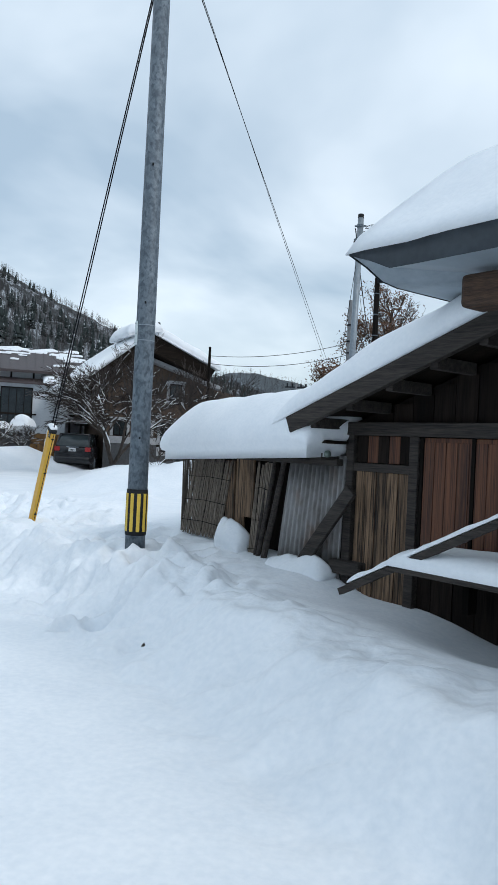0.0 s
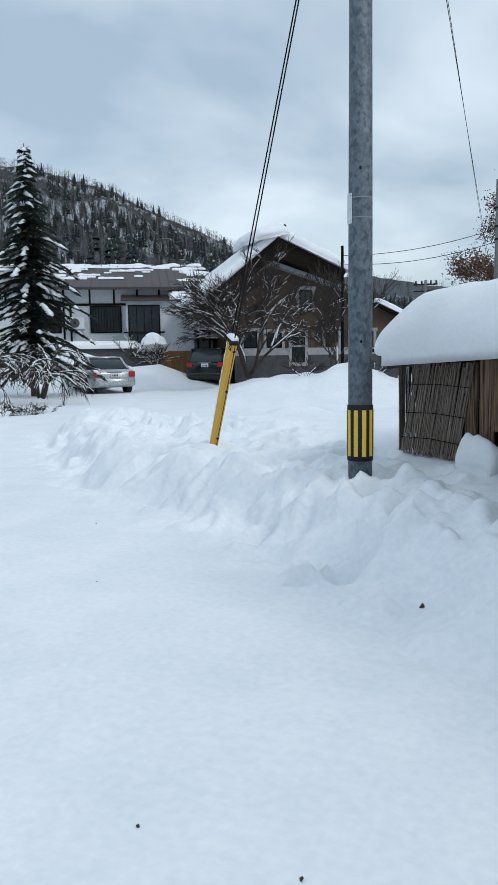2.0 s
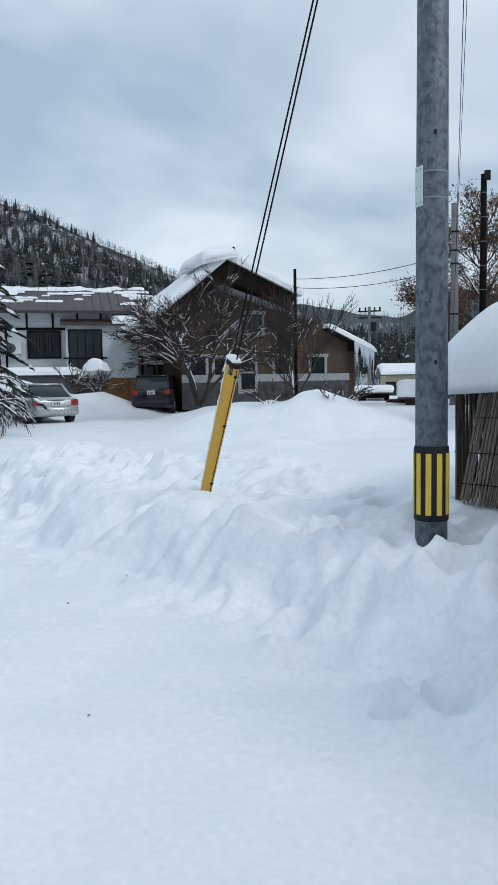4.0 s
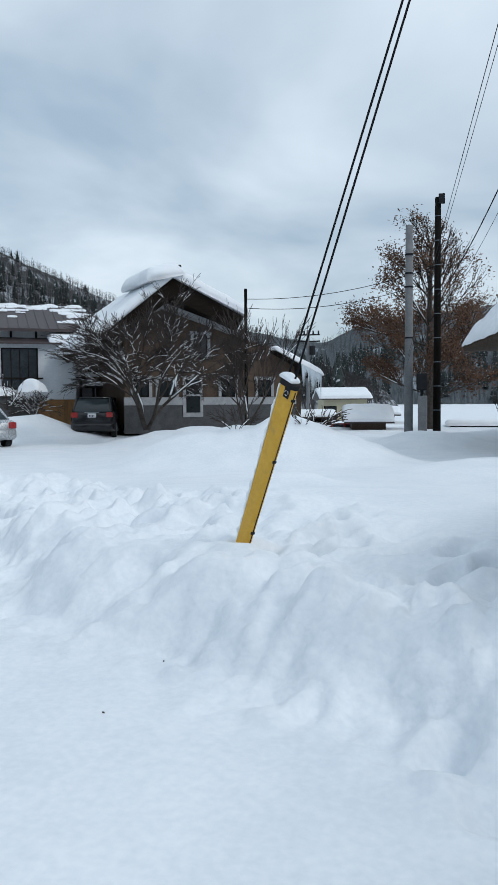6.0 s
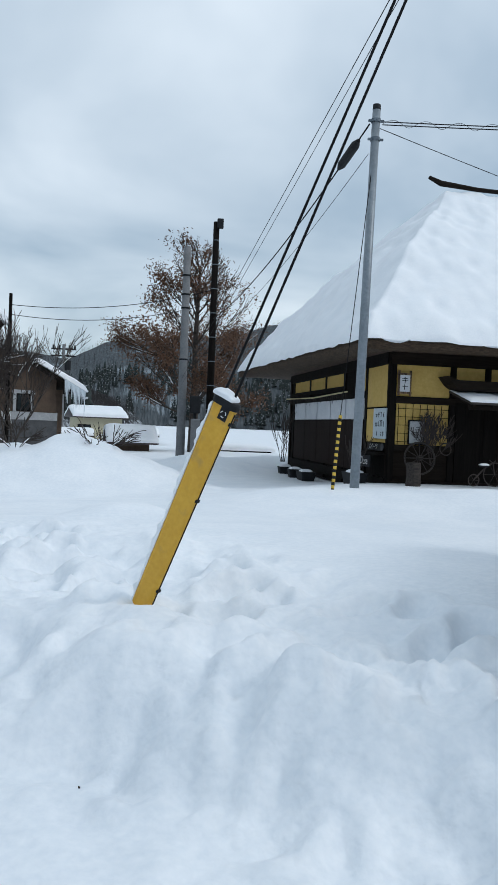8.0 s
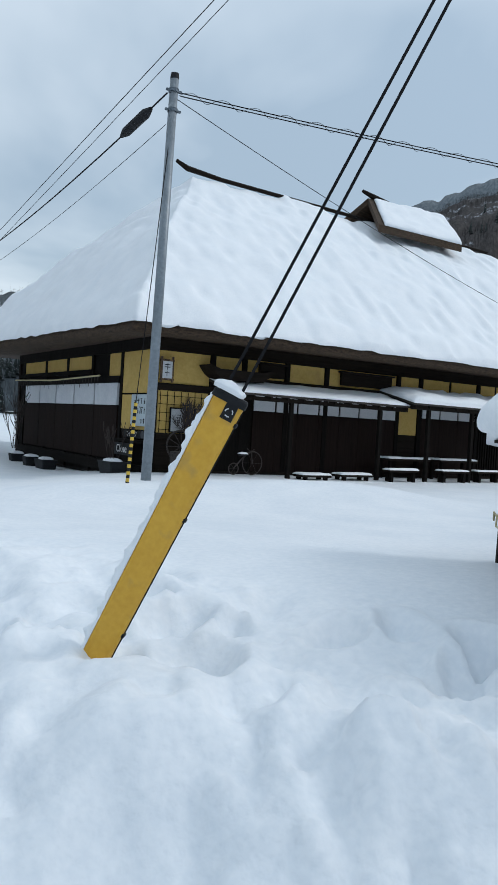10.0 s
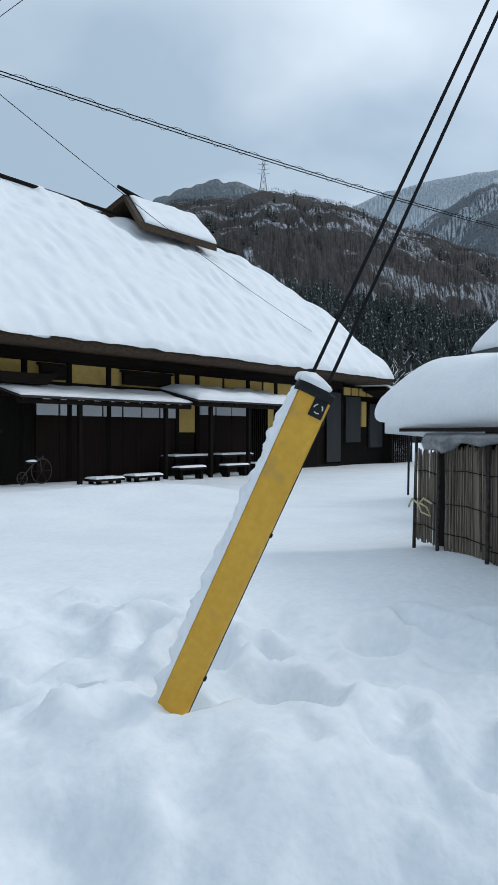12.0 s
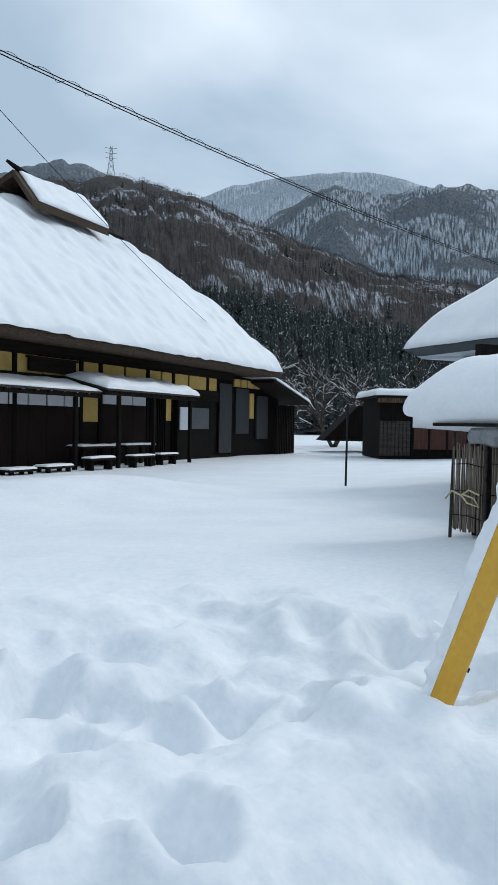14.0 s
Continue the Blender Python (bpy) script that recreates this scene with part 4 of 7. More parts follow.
def barn_rings(offset, grow, steps, lump, seed):
    cor = [(K0 - grow, V0 - grow), (K1 + grow, V0 - grow), (K1 + grow, V1 + grow), (K0 - grow, V1 + grow)]
    ri = [(RKW, RV), (RKE, RV), (RKE, RV), (RKW, RV)]
    out = []
    per_e, per_r = [], []
    for q in range(4):
        a, b, c, d = (np.array(v) for v in (cor[q], cor[(q + 1) % 4], ri[q], ri[(q + 1) % 4]))
        for i in range(60):
            f = i / 60
            per_e.append(a + (b - a) * f)
            per_r.append(c + (d - c) * f)
    E, R = np.array(per_e), np.array(per_r)
    for t in steps:
        xy = E * (1 - t) + R * t
        z = EZ + (RZ - EZ) * t + offset
        z = np.full(len(xy), z) + lump * (wave(xy[:, 0] / 0.8, xy[:, 1] / 0.8, seed) + 0.4 * wave(xy[:, 0] / 0.3, xy[:, 1] / 0.3, seed + 1))
        out.append(np.concatenate([xy, z[:, None]], 1))
    return out


rr_ = barn_rings(0, 0, np.linspace(0, 1, 6), 0, 1)
lowr = rr_[0].copy()
lowr[:, 2] -= 0.15 * np.clip(np.minimum(np.hypot(lowr[:, 0] - K0, lowr[:, 1] - V0), np.hypot(lowr[:, 0] - K0, lowr[:, 1] - V1)) / 0.35, 0.12, 1)
ring_mesh("roof", [lowr] + rr_, FASCIA, barn, "slate-grey tin roof edge")
inn = lowr.copy()
inn[:, 0] = np.clip(inn[:, 0], K0 + 1.15, K1 - 1.15)
inn[:, 1] = np.clip(inn[:, 1], V0 + 1.3, V1 - 1.15)
inn[:, 2] += 0.02
l2 = lowr.copy()
l2[:, 2] += 0.004
l2[:, :2] = l2[:, :2] * 0.998 + 0.002 * np.array([8.5, 3.3])
ring_mesh("soffit", [inn, l2], SOFFIT, barn, "pale sheet-metal soffit")
part("wall", boxm((K0 + 1.25, 4.75, 0), (K1 - 1.2, V1 - 1.2, 2.72)), BLACKBOARD, barn)
part("wall", boxm((8.55, 0.2, 0), (K1 - 1.2, 4.7, 2.72)), BLACKBOARD, barn)
part("rafter", boxm((4.35, -1.0, 2.48), (6.5, -0.78, 2.68), 0.03), material("brown_log", (0.022, 0.012, 0.008), (0.11, 0.062, 0.038), 3, 0.8, 0.5, stretch=(0.6, 9, 9), spread=(0.38, 0.64)), barn, "rough brown log end under the eave")
part("rafter", boxm((4.4, 7.1, 2.5), (6.5, 7.3, 2.7), 0.03), OLDWOOD, barn)
st = np.concatenate([np.linspace(0, 0.08, 8), np.linspace(0.1, 1, 30)])
sn2 = barn_rings(0.27, 0.02, st, 0.035, 5)
for q in range(8):
    sn2[q][:, 2] += 0.22 * (q / 8 - 1) - (0.05 if q == 0 else 0.0)
s = ring_mesh("roof_snow", [barn_rings(0.004, -0.02, [0.0], 0, 1)[0]] + sn2, SNOW, None)
s.matrix_world = SHED
tagged(s, "deep smooth snow on the hipped farmhouse roof", "snow")

# ---------------- poles, guard and wires ----------------
POLE = (-3.02, 7.03)
pole = thing("utility_pole", pose(POLE[0], POLE[1], 0), "galvanised steel utility pole with black and yellow band", "utility pole")
part("shaft", tubem([(0, 0, 0.2), (0, 0, 2.56), (0, 0, 9.0)], [0.098, 0.094, 0.07], 32), ZINC, pole, "mottled grey zinc shaft", True)
part("band", tubem([(0, 0, 0.68), (0, 0, 0.685), (0, 0, 1.125), (0, 0, 1.13)], [0.100, 0.104, 0.104, 0.100], 40), BLACK, pole, "black warning band", True)
for i in range(10):
    a0 = 2 * math.pi * i / 10 + 0.10
    bm = bmesh.new()
    cols = []
    for j in range(4):
        a = a0 + j * 0.105
        cols.append([bm.verts.new((r * math.cos(a), r * math.sin(a), z)) for r, z in ((0.1025, 0.72), (0.1075, 0.72), (0.1075, 1.09), (0.1025, 1.09))])
    for c, d in zip(cols, cols[1:]):
        for q in range(4):
            bm.faces.new((c[q], d[q], d[(q + 1) % 4], c[(q + 1) % 4]))
    bm.faces.new(cols[0])
    bm.faces.new(cols[-1][::-1])
    part("stripe", bm, BAND_Y, pole, "yellow stripe")
# number plate and its straps
plate_az = radians(222)
PM = Matrix.Rotation(plate_az, 4, "Z")
plate = part("number_plate", boxm((0.090, -0.035, 2.54), (0.097, 0.035, 2.77), 0.002, PM), material("pale_plate", (0.50, 0.56, 0.56), (0.60, 0.66, 0.66), 8, 0.5, 0.0), pole, "pale grey-green number plate")
for z in (2.56, 2.65, 2.75):
    for y in (-0.02, 0.02):
        part("rivet", boxm((0.097, y - 0.003, z - 0.003), (0.099, y + 0.003, z + 0.003), 0, PM), BLACK, plate)
for z in (2.58, 2.73):
    part("strap", tubem([(0, 0, z), (0, 0, z + 0.010)], 0.0945, 28), PIPE, pole)
for z, a in ((1.63, 20), (2.95, 15), (3.6, 160), (4.3, 20), (4.9, 160)):
    A = Matrix.Rotation(radians(a - 90), 4, "Z")
    part("step_hole", boxm((0.085, -0.008, z - 0.012), (0.099, 0.008, z + 0.012), 0.002, A), BLACK, pole)
part("guy_clamp", tubem([(0, 0, 6.32), (0, 0, 6.56)], 0.085, 20), PIPE, pole)

# the yellow guard over the two guy wires
G0, G1 = Vector((-5.240, 8.838, 0.509)), Vector((-4.818, 8.498, 1.682))
gdir = (G1 - G0).normalized()
gb = gdir.cross(Vector((0, 0, 1))).normalized()
ga_ = gb.cross(gdir).normalized()
if ga_.z < 0:
    ga_ = -ga_
GL = (G1 - G0).length
GM = Matrix(((ga_.x, gb.x, gdir.x, G0.x), (ga_.y, gb.y, gdir.y, G0.y), (ga_.z, gb.z, gdir.z, G0.z), (0, 0, 0, 1)))
guard = thing("guy_wire_guard", GM, "leaning yellow plastic guy-wire guard with black cap", "wire guard")


def rounded(a, b, r, n=5):
    pts = []
    for cx, cy, s in ((a - r, b - r, 0), (-a + r, b - r, 90), (-a + r, -b + r, 180), (a - r, -b + r, 270)):
        for i in range(n + 1):
            t = radians(s + 90 * i / n)
            pts.append((cx + r * math.cos(t), cy + r * math.sin(t)))
    return pts


def extrude_loop(loop, zs, scales):
    bm = bmesh.new()
    rings = [[bm.verts.new((x * s, y * s, z)) for x, y in loop] for z, s in zip(zs, scales)]
    n = len(loop)
    for a, b in zip(rings, rings[1:]):
        for i in range(n):
            bm.faces.new((a[i], a[(i + 1) % n], b[(i + 1) % n], b[i]))
    bm.faces.new(rings[0][::-1])
    bm.faces.new(rings[-1])
    return bm


part("shell", extrude_loop(rounded(0.075, 0.034, 0.03), [-0.35, GL], [0.84, 1]), YELLOW, guard, "yellow hollow shell")
cap = part("cap", extrude_loop(rounded(0.082, 0.042, 0.035), [GL - 0.014, GL + 0.016, GL + 0.026], [1, 1, 0.9]), BLACK, guard, "black rubber cap")
for sy in (-1, 1):
    pl = part("label_plate", boxm((-0.058, 0.0335 if sy > 0 else -0.037, GL - 0.085), (-0.002, 0.037 if sy > 0 else -0.0335, GL - 0.014), 0.0), BLACK, cap, "black plate with a round arrow mark")
    for q in range(3):
        c, s_ = math.cos(q * 2.094 + 0.5), math.sin(q * 2.094 + 0.5)
        ctr = Vector((-0.030, 0.038 * sy, GL - 0.050))
        p = [ctr + Vector((0.018 * math.cos(q * 2.094 + w), 0, 0.018 * math.sin(q * 2.094 + w))) for w in (0.0, 0.5, 1.1)]
        part("arrow_mark", tubem(p, 0.0028, 5), PAPER, pl)


def edge_a(z):
    return 0.075 * (0.84 + 0.16 * (z + 0.35) / (GL + 0.35))


part("seam", tubem([(-edge_a(-0.3) - 0.001, 0, -0.3), (-edge_a(GL) - 0.001, 0, GL - 0.03)], 0.0045, 6), BLACK, guard, "black seam along the edge")
for z in (0.13, 0.72, GL - 0.10):
    part("clip", boxm((-edge_a(z) - 0.009, -0.016, z), (-edge_a(z) + 0.012, 0.016, z + 0.02), 0.004), BLACK, guard)
part("drain_hole", boxm((0.03, -0.0395, 0.95), (0.036, -0.0375, 0.956)), BLACK, guard)
s = snow_cap("guard_snow", [(0.060, -0.022, -0.02), (0.060, 0.022, -0.02), (0.070, 0.028, GL), (0.070, -0.028, GL)], 0.026, None, (8, 120), 0.025, 0.006, 0.020, 51, cell=0.05, lift=(1, 0, 0))
s.matrix_world = GM
tagged(s, "crumbly line of snow along the guard's upper edge", "snow")
s = snow_cap("cap_snow", [(-0.045, -0.036, GL + 0.025), (0.085, -0.036, GL + 0.025), (0.085, 0.036, GL + 0.025), (-0.045, 0.036, GL + 0.025)], 0.055, None, (16, 12), 0.06, 0.015, 0.015, 53, cell=0.05)
s.matrix_world = GM
tagged(s, "little snow heap on the guard's cap", "snow")
PT = Vector((-3.06, 7.10, 6.4))
for off in (-0.034, 0.040):
    a = G0 + gdir * (GL + 0.02) + ga_ * off
    w = part("guy_wire", tubem([a - gdir * 0.02, PT + Vector((0, 0, (off + 0.045) * 1.0))], 0.007, 8), CABLE)
    tagged(w, "thick black sheathed guy wire", "wire")

# the slim metal pole before the tea house
MP = Vector((-2.17, 15.97, 0.0))
mp = thing("metal_pole", pose(MP.x, MP.y, 0), "slim grey steel pipe pole with cable clamps", "utility pole")
part("shaft", tubem([(-0.10, 0.02, 0.3), (0, 0, 6.45)], [0.075, 0.062], 16), PIPE, mp, "", True)
part("cap", tubem([(0, 0, 6.45), (0, 0, 6.53)], [0.064, 0.058], 16), BLACK, mp)
for z in (6.26, 5.98):
    part("clamp", tubem([(-0.005, 0, z), (-0.005, 0, z + 0.05)], 0.075, 14), ZINC, mp)
    part("bracket", boxm((-0.12, -0.02, z + 0.01), (0.12, 0.02, z + 0.04), 0.004), ZINC, mp)
# its striped stay guard
sg = thing("striped_stay_guard", pose(0, 0, 0), "thin black and yellow striped stay guard in snow", "wire guard")
A0, A1 = Vector((-2.70, 15.58, 0.55)), Vector((-2.60, 15.66, 1.78))
for i in range(26):
    p, q = A0.lerp(A1, i / 26), A0.lerp(A1, (i + 1) / 26)
    part("ring", tubem([p, q], 0.026, 8), BAND_Y if i % 2 else BLACK, sg)
w = part("stay_wire", tubem([A1, MP + Vector((0, 0, 6.0))], 0.006, 6), CABLE)
tagged(w, "thin stay wire of the metal pole", "wire")

# far poles
cp = thing("concrete_pole", pose(-4.72, 33.13, 0), "grey concrete pole beside the leafy tree", "utility pole")
part("shaft", tubem([(0, 0, 0), (0, 0, 8.1)], [0.17, 0.13], 14), CONCRETE, cp, "", True)
for z in (5.8, 6.3, 7.0, 3.9):
    part("strap", tubem([(0, 0, z), (0, 0, z + 0.06)], 0.165, 14), BLACK, cp)
dp = thing("dark_pole", pose(-3.68, 33.24, 0), "black-stained timber pole with steel rings", "utility pole")
part("shaft", tubem([(0, 0, 0), (0, 0, 9.1)], [0.15, 0.11], 14), DARKWOOD, dp, "", True)
for z in (1.2, 2.1, 3.0, 3.9, 4.8, 5.7, 6.6, 7.5, 8.4):
    part("ring", tubem([(0, 0, z), (0, 0, z + 0.03)], 0.152 - 0.0042 * z, 14), ZINC, dp)
part("lamp_box", boxm((0.02, -0.2, 8.85), (0.25, -0.02, 9.2), 0.02), BLACK, dp)
part("meter_box", boxm((-0.75, -0.35, 1.95), (-0.35, -0.05, 2.6), 0.05), BLACK, dp)
part("meter_post", tubem([(-0.55, -0.2, 0.2), (-0.55, -0.2, 1.95)], 0.06, 8), BLACK, dp)
kb = thing("cable_cabinet", pose(-4.15, 32.8, 0), "grey roadside cable cabinet with snow on top", "cabinet")
part("body", boxm((-0.22, -0.15, 0.2), (0.12, 0.15, 1.75), 0.03), CONCRETE, kb)


def wire(a, b, drop, r, label):
    return tagged(part("overhead_wire", tubem(sag(a, b, drop, 22), r, 6), CABLE), label, "wire")


DP = Vector((-3.68, 33.24, 0))
MPT = MP + Vector((0, 0, 6.28))
part("wire_bracket", boxm((0.06, -0.025, 6.25), (0.30, 0.025, 6.31), 0.004), ZINC, pole)
wire((-2.78, 7.0, 6.37), (-4.75, 33.1, 3.24), 0.03, 0.005, "thin overhead wire between the poles")
wire((-2.735, 7.0, 6.30), (-4.78, 33.1, 2.95), 0.03, 0.004, "thin overhead wire between the poles")
wire(MPT + Vector((-0.1, 0, -0.05)), DP + Vector((0, 0, 5.5)), 0.35, 0.013, "black bundled cable between the poles")
wire(MPT + Vector((-0.1, 0, -0.5)), DP + Vector((0, 0, 5.0)), 0.35, 0.005, "thin overhead wire between the poles")
# splice case on the bundled cable
sp = sag(MPT + Vector((-0.1, 0, -0.05)), DP + Vector((0, 0, 5.5)), 0.35, 100)
cl = thing("splice_case", pose(0, 0, 0), "black cylindrical cable splice case on the wire", "cable case")
part("body", tubem([sp[3], sp[4], sp[8], sp[9]], [0.03, 0.075, 0.075, 0.03], 12), BLACK, cl)
# spiral-wrapped cable over the courtyard
EAST = Vector((32.0, 9.4, 7.6))
line = sag(MPT + Vector((0.1, 0, 0)), EAST, 0.70, 60)
tagged(part("overhead_wire", tubem(line, 0.008, 6), CABLE), "messenger wire over the courtyard", "wire")
tagged(part("overhead_wire", tubem([p - Vector((0, 0, 0.045)) for p in line], 0.008, 6), CABLE), "cable hung below its messenger wire", "wire")
spi = []
for i in range(0, 1100):
    f = i / 1100
    k = min(int(f * 60), 59)
    p = line[k].lerp(line[k + 1], f * 60 - k) - Vector((0, 0, 0.022))
    a = f * 2 * math.pi * 70
    spi.append(p + Vector((0, 0.050 * math.cos(a), 0.050 * math.sin(a))))
tagged(part("spiral_hanger", tubem(spi, 0.004, 3), CABLE), "thin spiral hanger wound round the cable", "wire")
wire(MPT + Vector((0.05, 0, -0.10)), TEA @ Vector((15.6, 0.6, 4.7)), 0.22, 0.006, "thin service wire to the tea house")
# east end of the cable
ep = thing("utility_pole", pose(EAST.x, EAST.y, 0), "grey steel utility pole at the courtyard's far side", "utility pole")
part("shaft", tubem([(0, 0, -0.2), (0, 0, 8.0)], [0.14, 0.11], 12), ZINC, ep, "", True)
# wires of the road beyond
wire((-11.0, 33.0, 5.6), DP + Vector((0, 0, 6.6)), 0.35, 0.012, "overhead wire beside the far house")
wire((-11.0, 33.0, 5.25), DP + Vector((0, 0, 6.1)), 0.40, 0.012, "overhead wire beside the far house")
hp = thing("house_pole", pose(-11.0, 33.0, 0), "thin dark pole by the far house", "utility pole")
part("shaft", tubem([(0, 0, 0.2), (0, 0, 6.0)], [0.08, 0.06], 8), DARKWOOD, hp)

# ---------------- houses beyond the yard ----------------
WHITEWALL = material("white_render", (0.50, 0.53, 0.56), (0.62, 0.64, 0.66), 1.5, 0.85, 0.1)
BROWNROOF = material("brown_tin_roof", (0.035, 0.026, 0.027), (0.07, 0.052, 0.052), 3, 0.5, 0.1, stretch=(6, 1, 1))
BROWNWALL = material("brown_clay_wall", (0.055, 0.036, 0.025), (0.095, 0.063, 0.043), 2, 0.85, 0.2)
FENCEWOOD = material("ochre_stained_fence", (0.17, 0.085, 0.03), (0.27, 0.14, 0.05), 3, 0.7, 0.2, stretch=(8, 8, 0.6), island=0.15)
WINDOW = material("dark_window_glass", (0.012, 0.016, 0.018), (0.022, 0.028, 0.03), 2, 0.12, 0.0, spec=0.6)
WHITETRIM = material("aged_white_trim", (0.24, 0.25, 0.26), (0.36, 0.37, 0.38), 4, 0.7, 0.1)
GREYBASE = material("grey_footing", (0.045, 0.047, 0.05), (0.085, 0.088, 0.092), 3, 0.85, 0.2)

H1 = pose(-20.2, 36.94, 0, 0, 0, 32.5)
h1 = thing("white_house", H1, "white rendered house with dark windows and brown roof", "house")


def hb(parent, name, a, b, mat, label="", bevel=0.0):
    return part(name, boxm(a, b, bevel), mat, parent, label)


def window(parent, u0, u1, z0, z1, v, bars=3, frame_mat=None, lattice=False):
    w = hb(parent, "window", (u0, v - 0.04, z0), (u1, v, z1), frame_mat or DARKWOOD, "dark glazed window")
    n = bars
    for i in range(n):
        a, b = u0 + 0.05 + (u1 - u0 - 0.1) * i / n, u0 + 0.05 + (u1 - u0 - 0.1) * (i + 1) / n
        part("pane", boxm((a + 0.02, v - 0.046, z0 + 0.06), (b - 0.02, v - 0.042, z1 - 0.06)), WINDOW, w)
    if lattice:
        k = int((u1 - u0) / 0.14)
        for i in range(k + 1):
            u = u0 + (u1 - u0) * i / k
            part("bar", boxm((u - 0.015, v - 0.10, z0), (u + 0.015, v - 0.07, z1)), DARKWOOD, w)
    return w


hb(h1, "wall", (-14, 1.2, 0), (0.3, 9, 5.05), WHITEWALL, "white upper wall with dark timbers")
hb(h1, "wall", (-3.45, 0, 1.75), (0, 1.2, 4.35), WHITEWALL, "projecting white bay")
hb(h1, "wall", (-3.4, 0.12, 0), (-0.1, 1.19, 1.74), GREYBASE)
for i in range(10):
    part("fence_board", boxm((-1.75 + i * 0.17, -0.02, 0.1), (-1.585 + i * 0.17, 0.03, 1.74), 0.006), FENCEWOOD, h1)
for u in (-9.6, -8.2, -6.7, -5.35, -4.1, -2.9, -1.75, -0.6, 0.2):
    hb(h1, "timber", (u, 1.16, 4.25), (u + 0.1, 1.2, 5.05), DARKWOOD)
for u in (-6.7, -6.35, -8.2, -8.9):
    hb(h1, "timber", (u, 1.15, 1.6), (u + 0.1, 1.19, 4.25), DARKWOOD)
hb(h1, "beam", (-14, 1.14, 4.16), (0.3, 1.2, 4.28), DARKBEAM)
window(h1, -5.3, -3.7, 2.75, 4.14, 1.2, 4, lattice=True)
window(h1, -8.1, -6.8, 2.75, 4.14, 1.2, 3, lattice=True)
window(h1, -3.35, -1.72, 2.2, 4.12, 0.0, 4)
hb(h1, "balcony_rail", (-3.6, -0.12, 2.68), (-1.5, -0.06, 2.76), DARKBEAM)
# main roof and the bay's small roof
bm = bmesh.new()
prism(bm, [(0.35, 4.92), (5.0, 6.6), (5.0, 6.68), (0.35, 5.06)], -14.6, 0.9, Matrix(((0, 1, 0, 0), (1, 0, 0, 0), (0, 0, 1, 0), (0, 0, 0, 1))))
part("roof", bm, BROWNROOF, h1, "ribbed dark brown tin roof")
bm = bmesh.new()
prism(bm, [(9.8, 4.92), (5.0, 6.6), (5.0, 6.68), (9.8, 5.06)], -14.6, 0.9, Matrix(((0, 1, 0, 0), (1, 0, 0, 0), (0, 0, 1, 0), (0, 0, 0, 1))))
part("roof", bm, BROWNROOF, h1)
bm = bmesh.new()
prism(bm, [(-0.35, 4.28), (1.2, 4.62), (1.2, 4.70), (-0.35, 4.36)], -3.7, 0.35, Matrix(((0, 1, 0, 0), (1, 0, 0, 0), (0, 0, 1, 0), (0, 0, 0, 1))))
part("bay_roof", bm, BROWNROOF, h1)
for u in np.arange(-14.2, 0.8, 0.45):
    v0, v1 = 0.4, 4.95
    part("roof_rib", tubem([(u, v0, 5.06 + 0.03), (u, v1, 6.66 + 0.03)], 0.025, 4), BROWNROOF, h1)
# patches of snow left on the brown roof
rp = random.Random(8)
for i in range(70):
    f = rp.random() ** 0.5
    u = rp.uniform(-13, 0.4)
    L, W = rp.uniform(0.35, 1.5), rp.uniform(0.08, 0.25)
    v = 0.6 + 4.0 * f
    z = 5.06 + (v - 0.35) * 0.348 + 0.02
    s = snow_cap("roof_snow_patch", [(u, v, z), (u + L, v + rp.uniform(-0.1, 0.1), z), (u + L, v + W * 1.6, z + W * 0.55), (u, v + W * 1.6, z + W * 0.55)], 0.06, None, (10, 6), 0.08, 0.03, 0.03, i, cell=0.2)
    s.matrix_world = H1
    tagged(s, "torn patch of snow on the brown roof", "snow", "snow patches on the roof")
s = snow_cap("roof_snow", [(-14.6, 4.55, 6.52), (0.9, 4.7, 6.57), (0.9, 5.1, 6.7), (-14.6, 5.1, 6.7)], 0.07, None, (90, 8), 0.2, 0.05, 0.09, 3, cell=0.5)
s.matrix_world = H1
tagged(s, "ragged strip of snow below the ridge", "snow")
s = snow_cap("roof_snow", [(-1.2, -0.35, 4.37), (0.4, -0.35, 4.37), (0.4, 1.1, 4.7), (-1.2, 1.1, 4.7)], 0.3, None, (16, 12), 0.25, 0.06, 0.06, 4, cell=0.4)
s.matrix_world = H1
tagged(s, "snow heap on the bay's little roof", "snow")
# air conditioner, terrace with snow
ac = thing("air_conditioner", H1 @ pose(-6.0, 1.12, 2.95), "white outdoor air conditioner unit on the wall", "air conditioner")
part("casing", boxm((-0.42, -0.34, 0), (0.42, 0.0, 0.62), 0.02), WHITEWALL, ac)
part("fan_grille", tubem([(-0.08, -0.35, 0.31), (-0.08, -0.36, 0.31)], 0.24, 20), GREYBASE, ac)
part("hub", tubem([(-0.08, -0.362, 0.31), (-0.08, -0.372, 0.31)], 0.06, 12), BLACK, ac)
hb(h1, "terrace_wall", (-6.6, -1.0, 0), (-3.0, -0.9, 1.9), GREYBASE, "grey board terrace wall")
hb(h1, "terrace_floor", (-6.6, -0.9, 1.8), (-3.5, 1.15, 1.9), GREYBASE)
s = snow_cap("terrace_snow", [(-6.8, -1.15, 1.91), (-2.8, -1.15, 1.91), (-2.8, 0.3, 1.91), (-6.8, 0.3, 1.91)], 0.38, None, (40, 14), 0.3, 0.06, 0.04, 6)
s.matrix_world = H1
tagged(s, "thick snow along the terrace edge", "snow")
